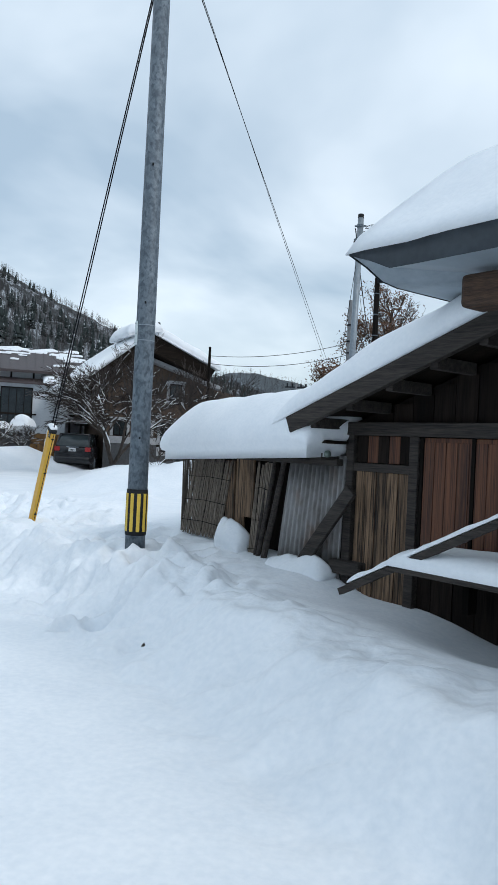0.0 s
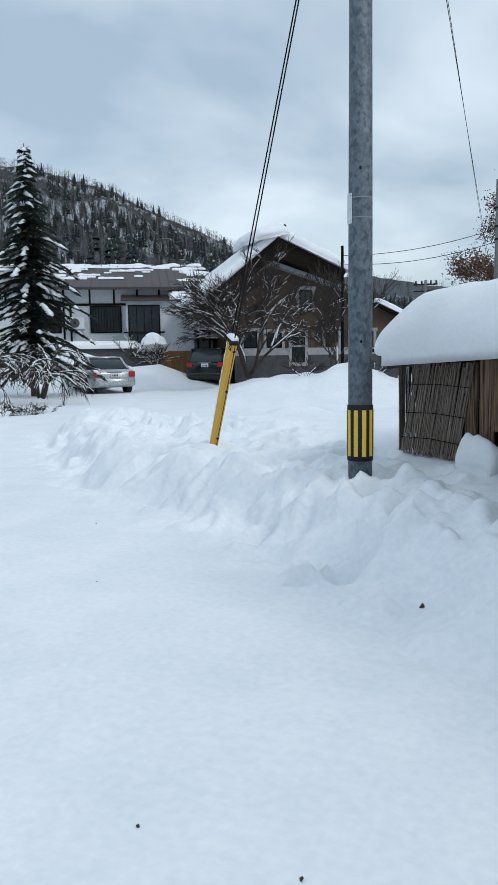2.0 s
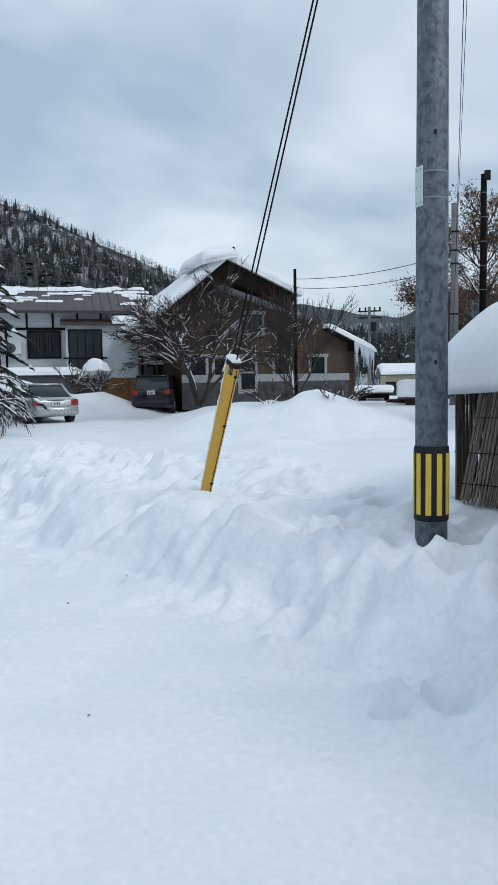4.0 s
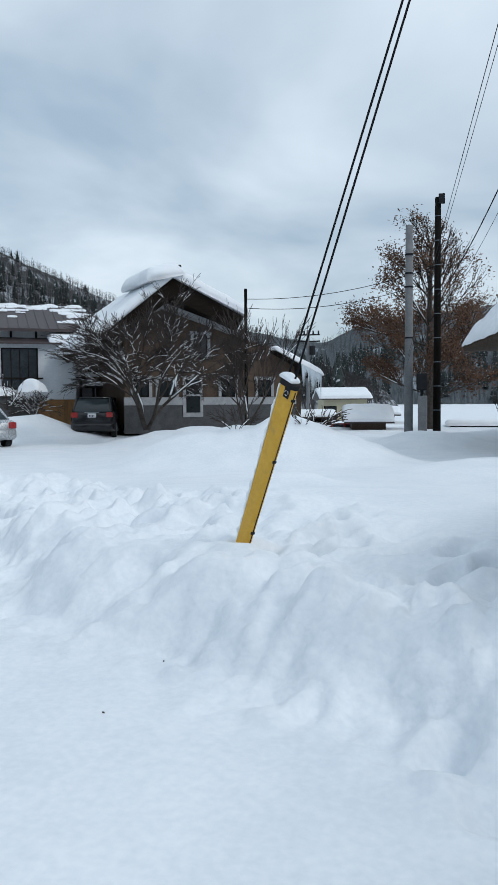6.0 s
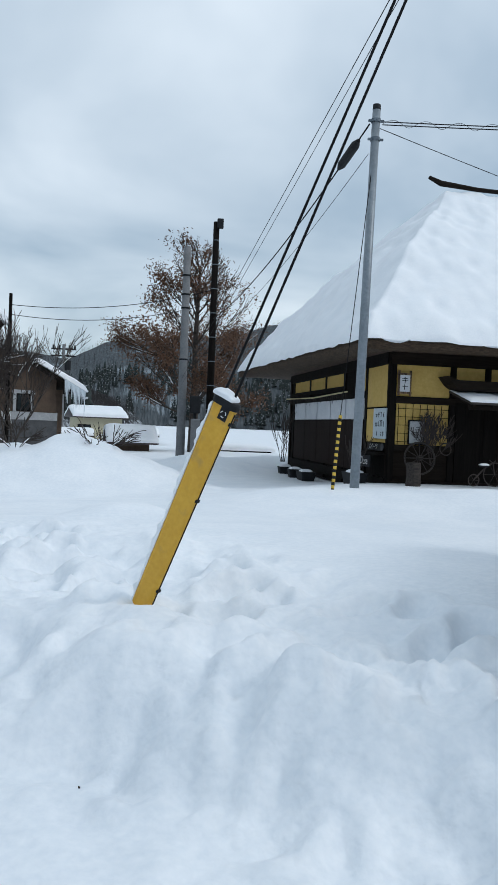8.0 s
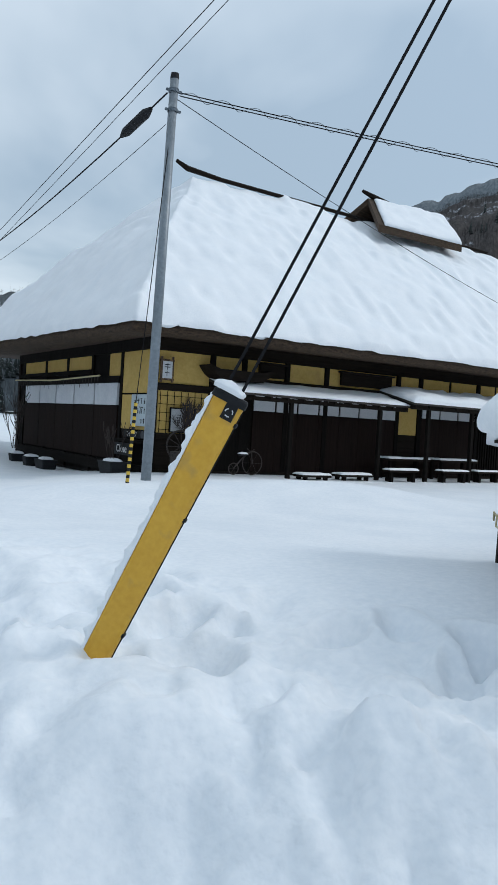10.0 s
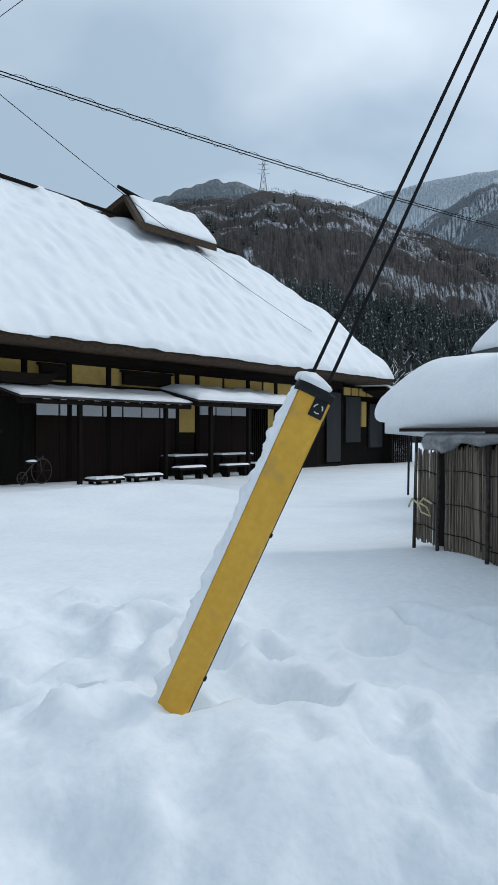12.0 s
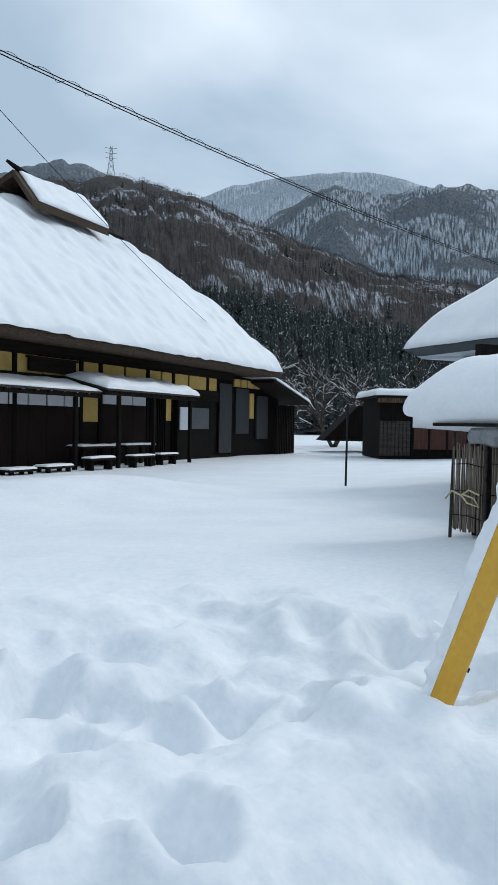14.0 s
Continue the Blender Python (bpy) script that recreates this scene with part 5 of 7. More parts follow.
# small entrance roof between the houses
hb(h1, "wall", (0.35, 1.5, 0.2), (6.2, 1.7, 3.9), WHITEWALL, "low white linking wall")
hb(h1, "wall", (0.35, 1.42, 0.2), (6.2, 1.49, 1.35), DARKWOOD)
window(h1, 0.75, 1.4, 3.0, 3.7, 1.5, 1)
for k, (u0, u1, z) in enumerate(((0.0, 1.4, 2.75), (0.6, 1.9, 2.3))):
    hb(h1, "entrance_roof", (u0, 0.2, z), (u1, 1.5, z + 0.08), DARKBEAM)
    s = snow_cap("entrance_snow", [(u0, 0.2, z + 0.08), (u1, 0.2, z + 0.08), (u1, 1.45, z + 0.08), (u0, 1.45, z + 0.08)], 0.22, None, (12, 10), 0.25, 0.05, 0.03, 70 + k)
    s.matrix_world = H1
    tagged(s, "snow on the small entrance roof", "snow")
for u in (0.2, 0.8, 1.3):
    hb(h1, "porch_post", (u, 0.3, 0.2), (u + 0.1, 0.4, 2.75), DARKWOOD)
bm = bmesh.new()
prism(bm, [(0.9, 3.9), (4.5, 5.6), (4.5, 5.68), (0.9, 3.98)], 0.6, 6.4, Matrix(((0, 1, 0, 0), (1, 0, 0, 0), (0, 0, 1, 0), (0, 0, 0, 1))))
part("link_roof", bm, WHITETRIM, h1, "pale tin roof of the linking wing")

# the brown thatched house with its gable to the yard
H2 = pose(-14.4, 37.1, 0, 0, 0, 39)
h2 = thing("brown_house", H2, "brown clay-walled house with a snow-laden thatched gable", "house")
hb(h2, "wall", (-3.3, 0, 0.6), (5.2, 8.4, 3.9), BROWNWALL, "brown clay wall")
hb(h2, "footing", (-3.35, -0.06, 0.2), (5.25, 0.0, 1.45), GREYBASE)
hb(h2, "trim", (-3.35, -0.08, 1.45), (5.25, -0.01, 1.80), WHITETRIM, "aged white trim board")
bm = bmesh.new()
prism(bm, [(-3.3, 3.902), (5.2, 3.902), (2.3, 4.55), (-1.5, 5.7), (-3.3, 5.0)], 0.0, 0.3)
part("gable_wall", bm, BROWNWALL, h2)


def framed_window(u0, u1, z0, z1):
    w = window(h2, u0, u1, z0, z1, 0.0, 2)
    for a, b in (((u0 - 0.14, -0.07, z0), (u0, -0.012, z1)), ((u1, -0.07, z0), (u1 + 0.14, -0.012, z1)), ((u0 - 0.2, -0.09, z1), (u1 + 0.2, -0.012, z1 + 0.16))):
        part("casing", boxm(a, b), WHITETRIM, w)


for q in ((-0.05, 0.62, 3.55, 4.62), (1.3, 2.0, 1.82, 2.65), (-1.75, -0.95, 1.82, 2.55), (-2.9, -2.2, 1.82, 2.6), (3.2, 3.9, 1.82, 2.6)):
    framed_window(*q)
dr = hb(h2, "door", (-0.62, -0.10, 0.9), (0.36, -0.09, 2.75), WHITETRIM, "white-framed glazed door")
part("pane", boxm((-0.46, -0.112, 1.1), (0.22, -0.104, 2.6)), WINDOW, dr)
part("mid_rail", boxm((-0.46, -0.122, 1.85), (0.22, -0.112, 1.93)), WHITETRIM, dr)
for pent in ([(2.6, 4.62), (-1.5, 5.9), (-1.5, 5.72), (2.6, 4.44)], [(-1.5, 5.9), (-4.3, 4.8), (-4.3, 4.62), (-1.5, 5.72)]):
    part("tin_pent", prism(bmesh.new(), pent, -0.6, 0.2), WHITETRIM, h2, "pale tin gable pent")
# thick thatch: a gable in front, a hip behind
R0, R1 = (-1.5, -1.25), (-1.5, 1.7)


def thatch_side(u_eave, z_eave, z_in, u_in):
    bm = bmesh.new()
    top = [bm.verts.new(p) for p in ((R0[0], R0[1], 6.95), (u_eave, -1.2, z_eave), (u_eave, 9.3, z_eave), (R1[0], R1[1], 6.95))]
    bot = [bm.verts.new(p) for p in ((R0[0], R0[1], 6.05), (u_in, -1.1, z_in), (u_in, 9.0, z_in), (R1[0], R1[1], 6.05))]
    bm.faces.new(top)
    bm.faces.new(bot[::-1])
    for a in range(4):
        b = (a + 1) % 4
        bm.faces.new((top[b], top[a], bot[a], bot[b]))
    # near-black beam material puts the deep overhang's shade into the thatch colour
    part("thatch", bm, DARKBEAM, h2, "thatch coloured near black for its overhang's shade")


thatch_side(1.95, 5.40, 4.85, 1.65)
thatch_side(-5.3, 3.75, 3.45, -5.0)
bm = bmesh.new()
bm.faces.new([bm.verts.new(p) for p in ((-5.3, 9.3, 3.75), (1.95, 9.3, 5.40), (-1.5, 1.7, 6.95))])
part("thatch_hip", bm, DARKBEAM, h2)
for corners, depth, seed, lab in (
        ([(2.15, -1.4, 5.38), (2.15, 9.4, 5.38), (-1.65, 1.9, 7.0), (-1.65, -1.45, 7.0)], 0.48, 79, "heavy rounded snow along the gable's rake"),
        ([(-5.45, -1.3, 3.72), (-5.45, 9.4, 3.72), (-1.40, 1.9, 7.0), (-1.40, -1.45, 7.0)], 0.42, 81, "deep snow on the steep thatched slope"),
        ([(-5.45, 9.4, 3.72), (2.15, 9.4, 5.38), (-1.4, 1.6, 7.0), (-1.6, 1.6, 7.0)], 0.42, 82, "deep snow on the hip of the thatch")):
    s = snow_cap("roof_snow", corners, depth, None, (36, 30), 0.34, 0.10, 0.05, seed, cell=0.7)
    s.matrix_world = H2
    tagged(s, lab, "snow")
s = snow_cap("snow_cornice", [(-2.75, -1.75, 6.62), (-1.05, -1.6, 7.02), (-1.05, 1.9, 7.02), (-2.75, 1.9, 6.62)], 0.62, None, (26, 30), 0.42, 0.22, 0.04, 83, cell=0.6)
s.matrix_world = H2
tagged(s, "snow cornice curling over the thatched ridge", "snow")
part("ridge_pole", tubem([(-1.2, -1.45, 7.40), (-1.3, -1.0, 7.36), (-1.4, 1.4, 7.2)], 0.08, 7), DARKBEAM, h2, "dark ridge pole end")
# lean-to on the right with icicles
bm = bmesh.new()
prism(bm, [(3.9, 3.98), (6.35, 2.85), (6.35, 2.75), (3.9, 3.88)], -0.5, 6)
part("lean_to_roof", bm, DARKBEAM, h2)
hb(h2, "lean_to_wall", (5.25, 0.6, 0.3), (5.9, 6, 2.9), BROWNWALL)
s = snow_cap("lean_to_snow", [(3.85, -0.6, 4.02), (6.5, -0.6, 2.82), (6.5, 6, 2.82), (3.85, 6, 4.02)], 0.3, None, (20, 20), 0.3, 0.08, 0.05, 84)
s.matrix_world = H2
tagged(s, "thick snow sliding off the lean-to roof", "snow")
ICE = material("ice", (0.55, 0.62, 0.68), (0.72, 0.78, 0.82), 8, 0.2, 0.1, spec=0.6)
ri_ = random.Random(12)
for i in range(16):
    u = 5.3 + 1.1 * i / 16
    ice = part("icicle", tubem([(u, -0.6, 3.35 - (u - 5.3) * 0.47), (u, -0.6, 3.35 - (u - 5.3) * 0.47 - ri_.uniform(0.3, 1.4))], [0.045, 0.005], 6), ICE)
    ice.matrix_world = H2
    tagged(ice, "hanging icicle under the snowy eave", "icicle", "icicles on the lean-to eave")

# ---------------- the low buildings at the end of the road ----------------
CREAM = material("cream_siding", (0.42, 0.38, 0.26), (0.52, 0.48, 0.34), 2, 0.7, 0.1)


def small_house(name, m, w, d, h, rise, wall, roof, label, snow=0.25, over=0.4):
    t = thing(name, m, label, "building")
    part("wall", boxm((-w / 2, 0, -1.2), (w / 2, d, h)), wall, t)
    for sy in (0, 1):
        bm = bmesh.new()
        a = [(-over, h), (d / 2, h + rise), (d / 2, h + rise + 0.08), (-over, h + 0.08)]
        if sy:
            a = [(d - x, z) for x, z in a][::-1]
        prism(bm, a, -w / 2 - over, w / 2 + over, Matrix(((0, 1, 0, 0), (1, 0, 0, 0), (0, 0, 1, 0), (0, 0, 0, 1))))
        part("roof", bm, roof, t)
        e, r = (-over, d / 2 + 0.02) if not sy else (d + over, d / 2 - 0.02)
        c = [(-w / 2 - over, e, h + 0.085), (w / 2 + over, e, h + 0.085), (w / 2 + over, r, h + rise + 0.085), (-w / 2 - over, r, h + rise + 0.085)]
        s = snow_cap("roof_snow", c if not sy else c[::-1], snow, None, (20, 12), 0.3, 0.06, 0.03, 90 + int(w * 10))
        s.matrix_world = m
        tagged(s, "even snow on a small roof", "snow")
    return t


sh = small_house("low_shed", pose(-6.95, 42.63, -0.75, 0, 0, 8), 1.7, 3.0, 1.20, 0.75, BROWNWALL, BROWNROOF, "low dark shed with a snow-covered roof", 0.22)
sh2 = small_house("low_building", pose(-7.01, 54.66, -0.9, 0, 0, 4), 1.6, 3, 1.5, 0.4, BROWNWALL, BROWNROOF, "brown low building behind the shed under snow", 0.2)
cr = small_house("cream_building", pose(-10.48, 64.38, -0.9, 0, 0, 14), 3.4, 5, 2.6, 0.7, CREAM, BROWNROOF, "cream-sided building with dark timber and snowy roof", 0.3)
for u in (-1.2, 0.9):
    window(cr, u - 0.5, u + 0.5, 0.9, 2.1, 0.0, 2)
hb(cr, "timber", (-2.25, -0.03, 0.0), (2.25, 0.0, 0.12), DARKBEAM)
sg_ = small_house("sign_shop", pose(-10.75, 50.21, -0.75, 0, 0, 8), 1.9, 2.0, 1.3, 0.35, DARKWOOD, BROWNROOF, "tiny dark kiosk with a pale sign board", 0.16, 0.25)
sb = hb(sg_, "sign_board", (-0.45, -0.06, 0.75), (0.65, -0.01, 1.05), WHITETRIM, "white board with dark lettering")
for i in range(5):
    part("letter_bar", boxm((-0.3 + i * 0.16, -0.066, 0.84), (-0.2 + i * 0.16, -0.061, 0.96)), BLACK, sb)
fr = thing("flat_roof_shed", pose(-1.30, 45.94, -0.75), "long low shed under a flat slab of snow", "shed")
part("wall", boxm((-1.6, 0, -0.5), (1.7, 3.5, 0.95)), DARKWOOD, fr)
s = snow_cap("roof_snow", [(-1.8, -0.2, 0.96), (1.9, -0.2, 0.96), (1.9, 3.7, 0.96), (-1.8, 3.7, 0.96)], 0.3, None, (20, 16), 0.3, 0.05, 0.02, 97)
s.matrix_world = pose(-1.30, 45.94, -0.75)
tagged(s, "flat thick snow on the long shed", "snow")
fp = thing("far_utility_pole", pose(-13.07, 61.99, -0.5), "far utility pole with crossarms and transformers", "utility pole")
part("shaft", tubem([(0, 0, 0), (0, 0, 7.5)], [0.16, 0.11], 8), CONCRETE, fp)
for z in (7.1, 6.6):
    part("crossarm", boxm((-0.9, -0.06, z), (0.9, 0.06, z + 0.1)), BLACK, fp)
for x in (-0.75, -0.3, 0.4, 0.8):
    part("insulator", tubem([(x, 0, 7.2), (x, 0, 7.45)], 0.07, 6), BLACK, fp)
part("transformer", tubem([(0.35, -0.1, 5.6), (0.35, -0.1, 6.3)], 0.22, 10), BLACK, fp)
part("climbing_rung", boxm((-0.4, -0.05, 4.6), (0.4, 0.05, 4.66)), BLACK, fp)

# east side of the courtyard: low wing of the tea house, hut, canopy
wing = thing("house_wing", TEA, "low dark wing of the tea house with grey shutters", "house")
part("wall", boxm((15.45, 0.1, 0.2), (19.6, 5, 2.7)), DARKWOOD, wing)
part("shutter", boxm((15.7, 0.02, 1.2), (16.75, 0.09, 2.8), 0.01), SHUTTER, wing, "dark grey sheet shutter")
part("plaster_panel", boxm((16.85, 0.04, 1.75), (17.2, 0.09, 2.66)), PLASTER, wing)
for k in range(4):
    part("plaster_panel", boxm((15.6 + k * 0.55, 0.05, 2.85), (16.05 + k * 0.55, 0.098, 3.12)), PLASTER, wing)
part("wall", boxm((15.45, 0.1, 2.7), (18.2, 5, 3.2)), DARKWOOD, wing)
part("shutter", boxm((17.4, 0.0, 1.0), (18.4, 0.08, 2.6), 0.01), SHUTTER, wing)
bm = bmesh.new()
prism(bm, [(16.9, 3.05), (20.4, 2.35), (20.4, 2.45), (16.9, 3.18)], -0.9, 4)
part("roof", bm, DARKBEAM, wing)
s = snow_cap("wing_snow", [(17.0, -0.95, 3.17), (20.45, -0.95, 2.46), (20.45, 4, 2.46), (17.0, 4, 3.17)], 0.14, None, (26, 20), 0.15, 0.04, 0.03, 98)
s.matrix_world = TEA
tagged(s, "snow on the wing's low roof", "snow")
slat = thing("slatted_screen", TEA, "reddish-brown slatted screen at the wing's end", "fence")
for k in range(11):
    part("slat", boxm((18.6 + k * 0.17, -0.3, 0.4), (18.66 + k * 0.17, -0.25, 2.3)), BLACKBOARD, slat)
for z in (0.6, 1.4, 2.2):
    part("rail", boxm((18.55, -0.25, z), (20.4, -0.21, z + 0.06)), DARKWOOD, slat)

HUT = pose(18.75, 16.3, 0, 0, 0, -57)
HUTRED = material("dark_red_brown_boards", (0.026, 0.009, 0.006), (0.090, 0.030, 0.018), 2.2, 0.75, 0.3, stretch=(10, 10, 0.4), fine=4)
hut = thing("wooden_hut", HUT, "small dark red-brown wooden hut under snow", "shed")
part("wall", boxm((-1.4, 0.1, 0.4), (2.6, 3, 2.55)), DARKWOOD, hut)
for k in range(8):
    part("board", boxm((-1.4 + k * 0.14, 0.06, 0.5), (-1.28 + k * 0.14, 0.1, 1.75), 0.005), GREYBEAM, hut)
part("door", boxm((-0.2, 0.05, 0.75), (1.0, 0.1, 2.2), 0.006), HUTRED, hut, "red-brown sliding door")
part("door", boxm((1.05, 0.06, 0.75), (2.5, 0.1, 2.2), 0.006), HUTRED, hut)
for u in (-0.25, 0.35, 1.0, 1.75, 2.5):
    part("post", boxm((u, 0.02, 0.5), (u + 0.07, 0.1, 2.55)), DARKWOOD, hut)
part("beam", boxm((-1.5, 0.0, 2.4), (2.7, 0.1, 2.56), 0.01), OLDWOOD, hut)
part("roof", boxm((-1.6, -0.3, 2.56), (2.8, 3.2, 2.64), 0.01), DARKBEAM, hut)
s = snow_cap("roof_snow", [(-1.65, -0.35, 2.645), (2.85, -0.35, 2.645), (2.85, 3.2, 2.645), (-1.65, 3.2, 2.645)], 0.26, None, (26, 20), 0.2, 0.04, 0.02, 99)
s.matrix_world = HUT
tagged(s, "flat snow on the hut's roof", "snow")
cnp = thing("low_dark_roof", pose(22.8, 19.9, 0, 0, 0, -57), "low dark tarpaulin roof beyond the yard", "shelter")
bm = bmesh.new()
prism(bm, [(-1.8, 0.9), (1.2, 0.9), (1.2, 2.4), (-0.3, 2.4)], 0, 2.0)
part("cover", bm, BLACKBOARD, cnp)
rod = thing("marker_rod", pose(3.85, 12.96, 0), "thin black snow marker rod in the courtyard", "rod")
part("stick", tubem([(0, 0, 0.3), (0.03, 0, 1.9)], 0.018, 6), BLACK, rod)

# ---------------- parked cars ----------------
SILVER = material("silver_paint", (0.42, 0.44, 0.46), (0.50, 0.52, 0.54), 3, 0.28, 0.0, 0.5)
CARBLACK = material("black_paint", (0.006, 0.006, 0.008), (0.012, 0.012, 0.015), 3, 0.2, 0.0, spec=0.5)
GLASS = material("tinted_car_glass", (0.02, 0.03, 0.034), (0.035, 0.045, 0.05), 3, 0.12, 0.0, spec=0.4)
TAILRED = material("red_lamp", (0.28, 0.02, 0.02), (0.36, 0.03, 0.03), 9, 0.25, 0.0)
RUBBER = material("tyre_rubber", (0.012, 0.012, 0.012), (0.03, 0.03, 0.03), 12, 0.9, 0.2)
REDPAINT = material("red_paint", (0.20, 0.015, 0.015), (0.28, 0.02, 0.02), 3, 0.3, 0.0)


def loft(bm, rings):
    vs = [[bm.verts.new(p) for p in r] for r in rings]
    n = len(vs[0])
    for a, b in zip(vs, vs[1:]):
        for i in range(n):
            bm.faces.new((a[i], a[(i + 1) % n], b[(i + 1) % n], b[i]))
    bm.faces.new(vs[0][::-1])
    bm.faces.new(vs[-1])
    return bm


def section(y, w, z0, z1, r):
    """A rounded cross-section of a car body at y."""
    out = []
    for cx, cz, s in ((w - r, z1 - r, 0), (-w + r, z1 - r, 90), (-w + r * 0.6, z0 + r * 0.6, 180), (w - r * 0.6, z0 + r * 0.6, 270)):
        k = r if s < 180 else r * 0.6
        for i in range(4):
            t = radians(s + 30 * i)
            out.append((cx + k * math.cos(t), y, cz + k * math.sin(t)))
    return out


def car(name, m, label, L, W, body, hood, belt, roof_z, y_rs, y_re, y_fe, y_fs, plate_z, wagon):
    """y runs from the rear (0) to the front (L)."""
    c = thing(name, m, label, "car")
    w = W / 2
    rings = [section(0.0, w * 0.86, 0.34, belt - 0.12, 0.14), section(0.12, w * 0.95, 0.28, belt - 0.02, 0.15), section(0.6, w, 0.24, belt, 0.14), section(L * 0.5, w, 0.22, belt, 0.12),
             section(L * 0.72, w, 0.22, belt - 0.02, 0.14), section(L * 0.9, w * 0.96, 0.24, hood, 0.16), section(L - 0.1, w * 0.88, 0.28, hood - 0.1, 0.16), section(L, w * 0.78, 0.34, hood - 0.22, 0.12)]
    part("body", loft(bmesh.new(), rings), body, c, smooth=True)
    g = [section(y_rs, w * 0.84, belt - 0.1, belt + 0.02, 0.05), section(y_re, w * 0.72, belt - 0.1, roof_z - 0.03, 0.1), section((y_re + y_fe) / 2, w * 0.74, belt - 0.1, roof_z, 0.12), section(y_fe, w * 0.72, belt - 0.1, roof_z - 0.04, 0.1), section(y_fs, w * 0.85, belt - 0.1, belt + 0.02, 0.05)]
    part("cabin_glass", loft(bmesh.new(), g), GLASS, c, smooth=True)
    part("roof", loft(bmesh.new(), [section(y_re - 0.05, w * 0.72, roof_z - 0.06, roof_z - 0.005, 0.025), section((y_re + y_fe) / 2, w * 0.745, roof_z - 0.05, roof_z + 0.02, 0.03), section(y_fe + 0.05, w * 0.72, roof_z - 0.07, roof_z - 0.015, 0.025)]), body, c, smooth=True)
    for sx in (-1, 1):
        for a, b in (((sx * w * 0.85, y_rs + 0.02, belt), (sx * w * 0.735, y_re, roof_z - 0.03)), ((sx * w * 0.86, y_fs - 0.02, belt), (sx * w * 0.735, y_fe, roof_z - 0.04)), ((sx * w * 0.9, (y_re + y_fe) / 2 + 0.1, belt - 0.02), (sx * w * 0.75, (y_re + y_fe) / 2, roof_z - 0.02))):
            part("pillar", tubem([a, b], 0.045, 6), body, c)
        lamp = part("tail_lamp", loft(bmesh.new(), [section(-0.02, 0.13, plate_z - 0.08, plate_z + 0.13, 0.04), section(0.25, 0.12, plate_z - 0.06, plate_z + 0.12, 0.04)]), TAILRED, c, "red tail lamp")
        lamp.location.x = sx * (w - 0.2)
        part("mirror", boxm((sx * (w + 0.02) - 0.09, L * 0.62, belt), (sx * (w + 0.02) + 0.09, L * 0.62 + 0.1, belt + 0.15), 0.03), body, c)
        for y in (L * 0.19, L * 0.81):
            wh = part("wheel", tubem([(sx * (w - 0.2), y, 0.32), (sx * (w + 0.01), y, 0.32)], 0.32, 20), RUBBER, c, "black tyre")
            part("rim", tubem([(sx * (w - 0.1), y, 0.32), (sx * (w + 0.018), y, 0.32)], 0.21, 14), ZINC, wh)
    part("bumper", loft(bmesh.new(), [section(-0.07, w * 0.84, 0.36, 0.6, 0.08), section(0.1, w * 0.97, 0.32, 0.62, 0.08)]), body, c, smooth=True)
    pl = part("licence_plate", boxm((-0.17, -0.05, plate_z - 0.085), (0.17, -0.03, plate_z + 0.085), 0.006), PAPER, c, "white licence plate")
    for i in range(4):
        part("digit_bar", boxm((-0.11 + i * 0.06, -0.054, plate_z - 0.055), (-0.075 + i * 0.06, -0.051, plate_z + 0.02)), BLACK, pl)
    part("trim_strip", boxm((-0.3, -0.04, plate_z + 0.11), (0.3, 0.0, plate_z + 0.135), 0.004), PIPE, c)
    return c


car("silver_car", pose(-17.9, 26.0, 0.08, 0, 0, 52), "silver saloon car parked in the snowy yard", 4.55, 1.76, SILVER, 0.82, 0.95, 1.43, 0.55, 1.25, 2.6, 3.3, 0.74, False)
car("black_car", pose(-17.6, 33.0, 0.1, 0, 0, 18), "black tall family car parked by the fence", 4.7, 1.84, CARBLACK, 1.0, 1.12, 1.72, 0.12, 0.5, 3.0, 3.9, 0.95, True)
car("red_car", pose(-7.00, 45.64, -1.05, 0, 0, 60), "small red car beside the low shed", 3.4, 1.5, REDPAINT, 0.8, 0.9, 1.4, 0.2, 0.6, 2.2, 2.8, 0.7, True)

# ---------------- trees ----------------
BARK = material("grey_brown_bark", (0.022, 0.017, 0.014), (0.075, 0.06, 0.05), 6, 0.9, 0.3)
TWIG = material("dark_twigs", (0.020, 0.015, 0.013), (0.055, 0.042, 0.036), 6, 0.9, 0.0)
NEEDLE = material("dark_fir_needles", (0.008, 0.014, 0.010), (0.025, 0.038, 0.026), 3, 0.85, 0.0)
LEAF = material("dry_brown_leaves", (0.050, 0.024, 0.014), (0.15, 0.075, 0.040), 5, 0.8, 0.0)


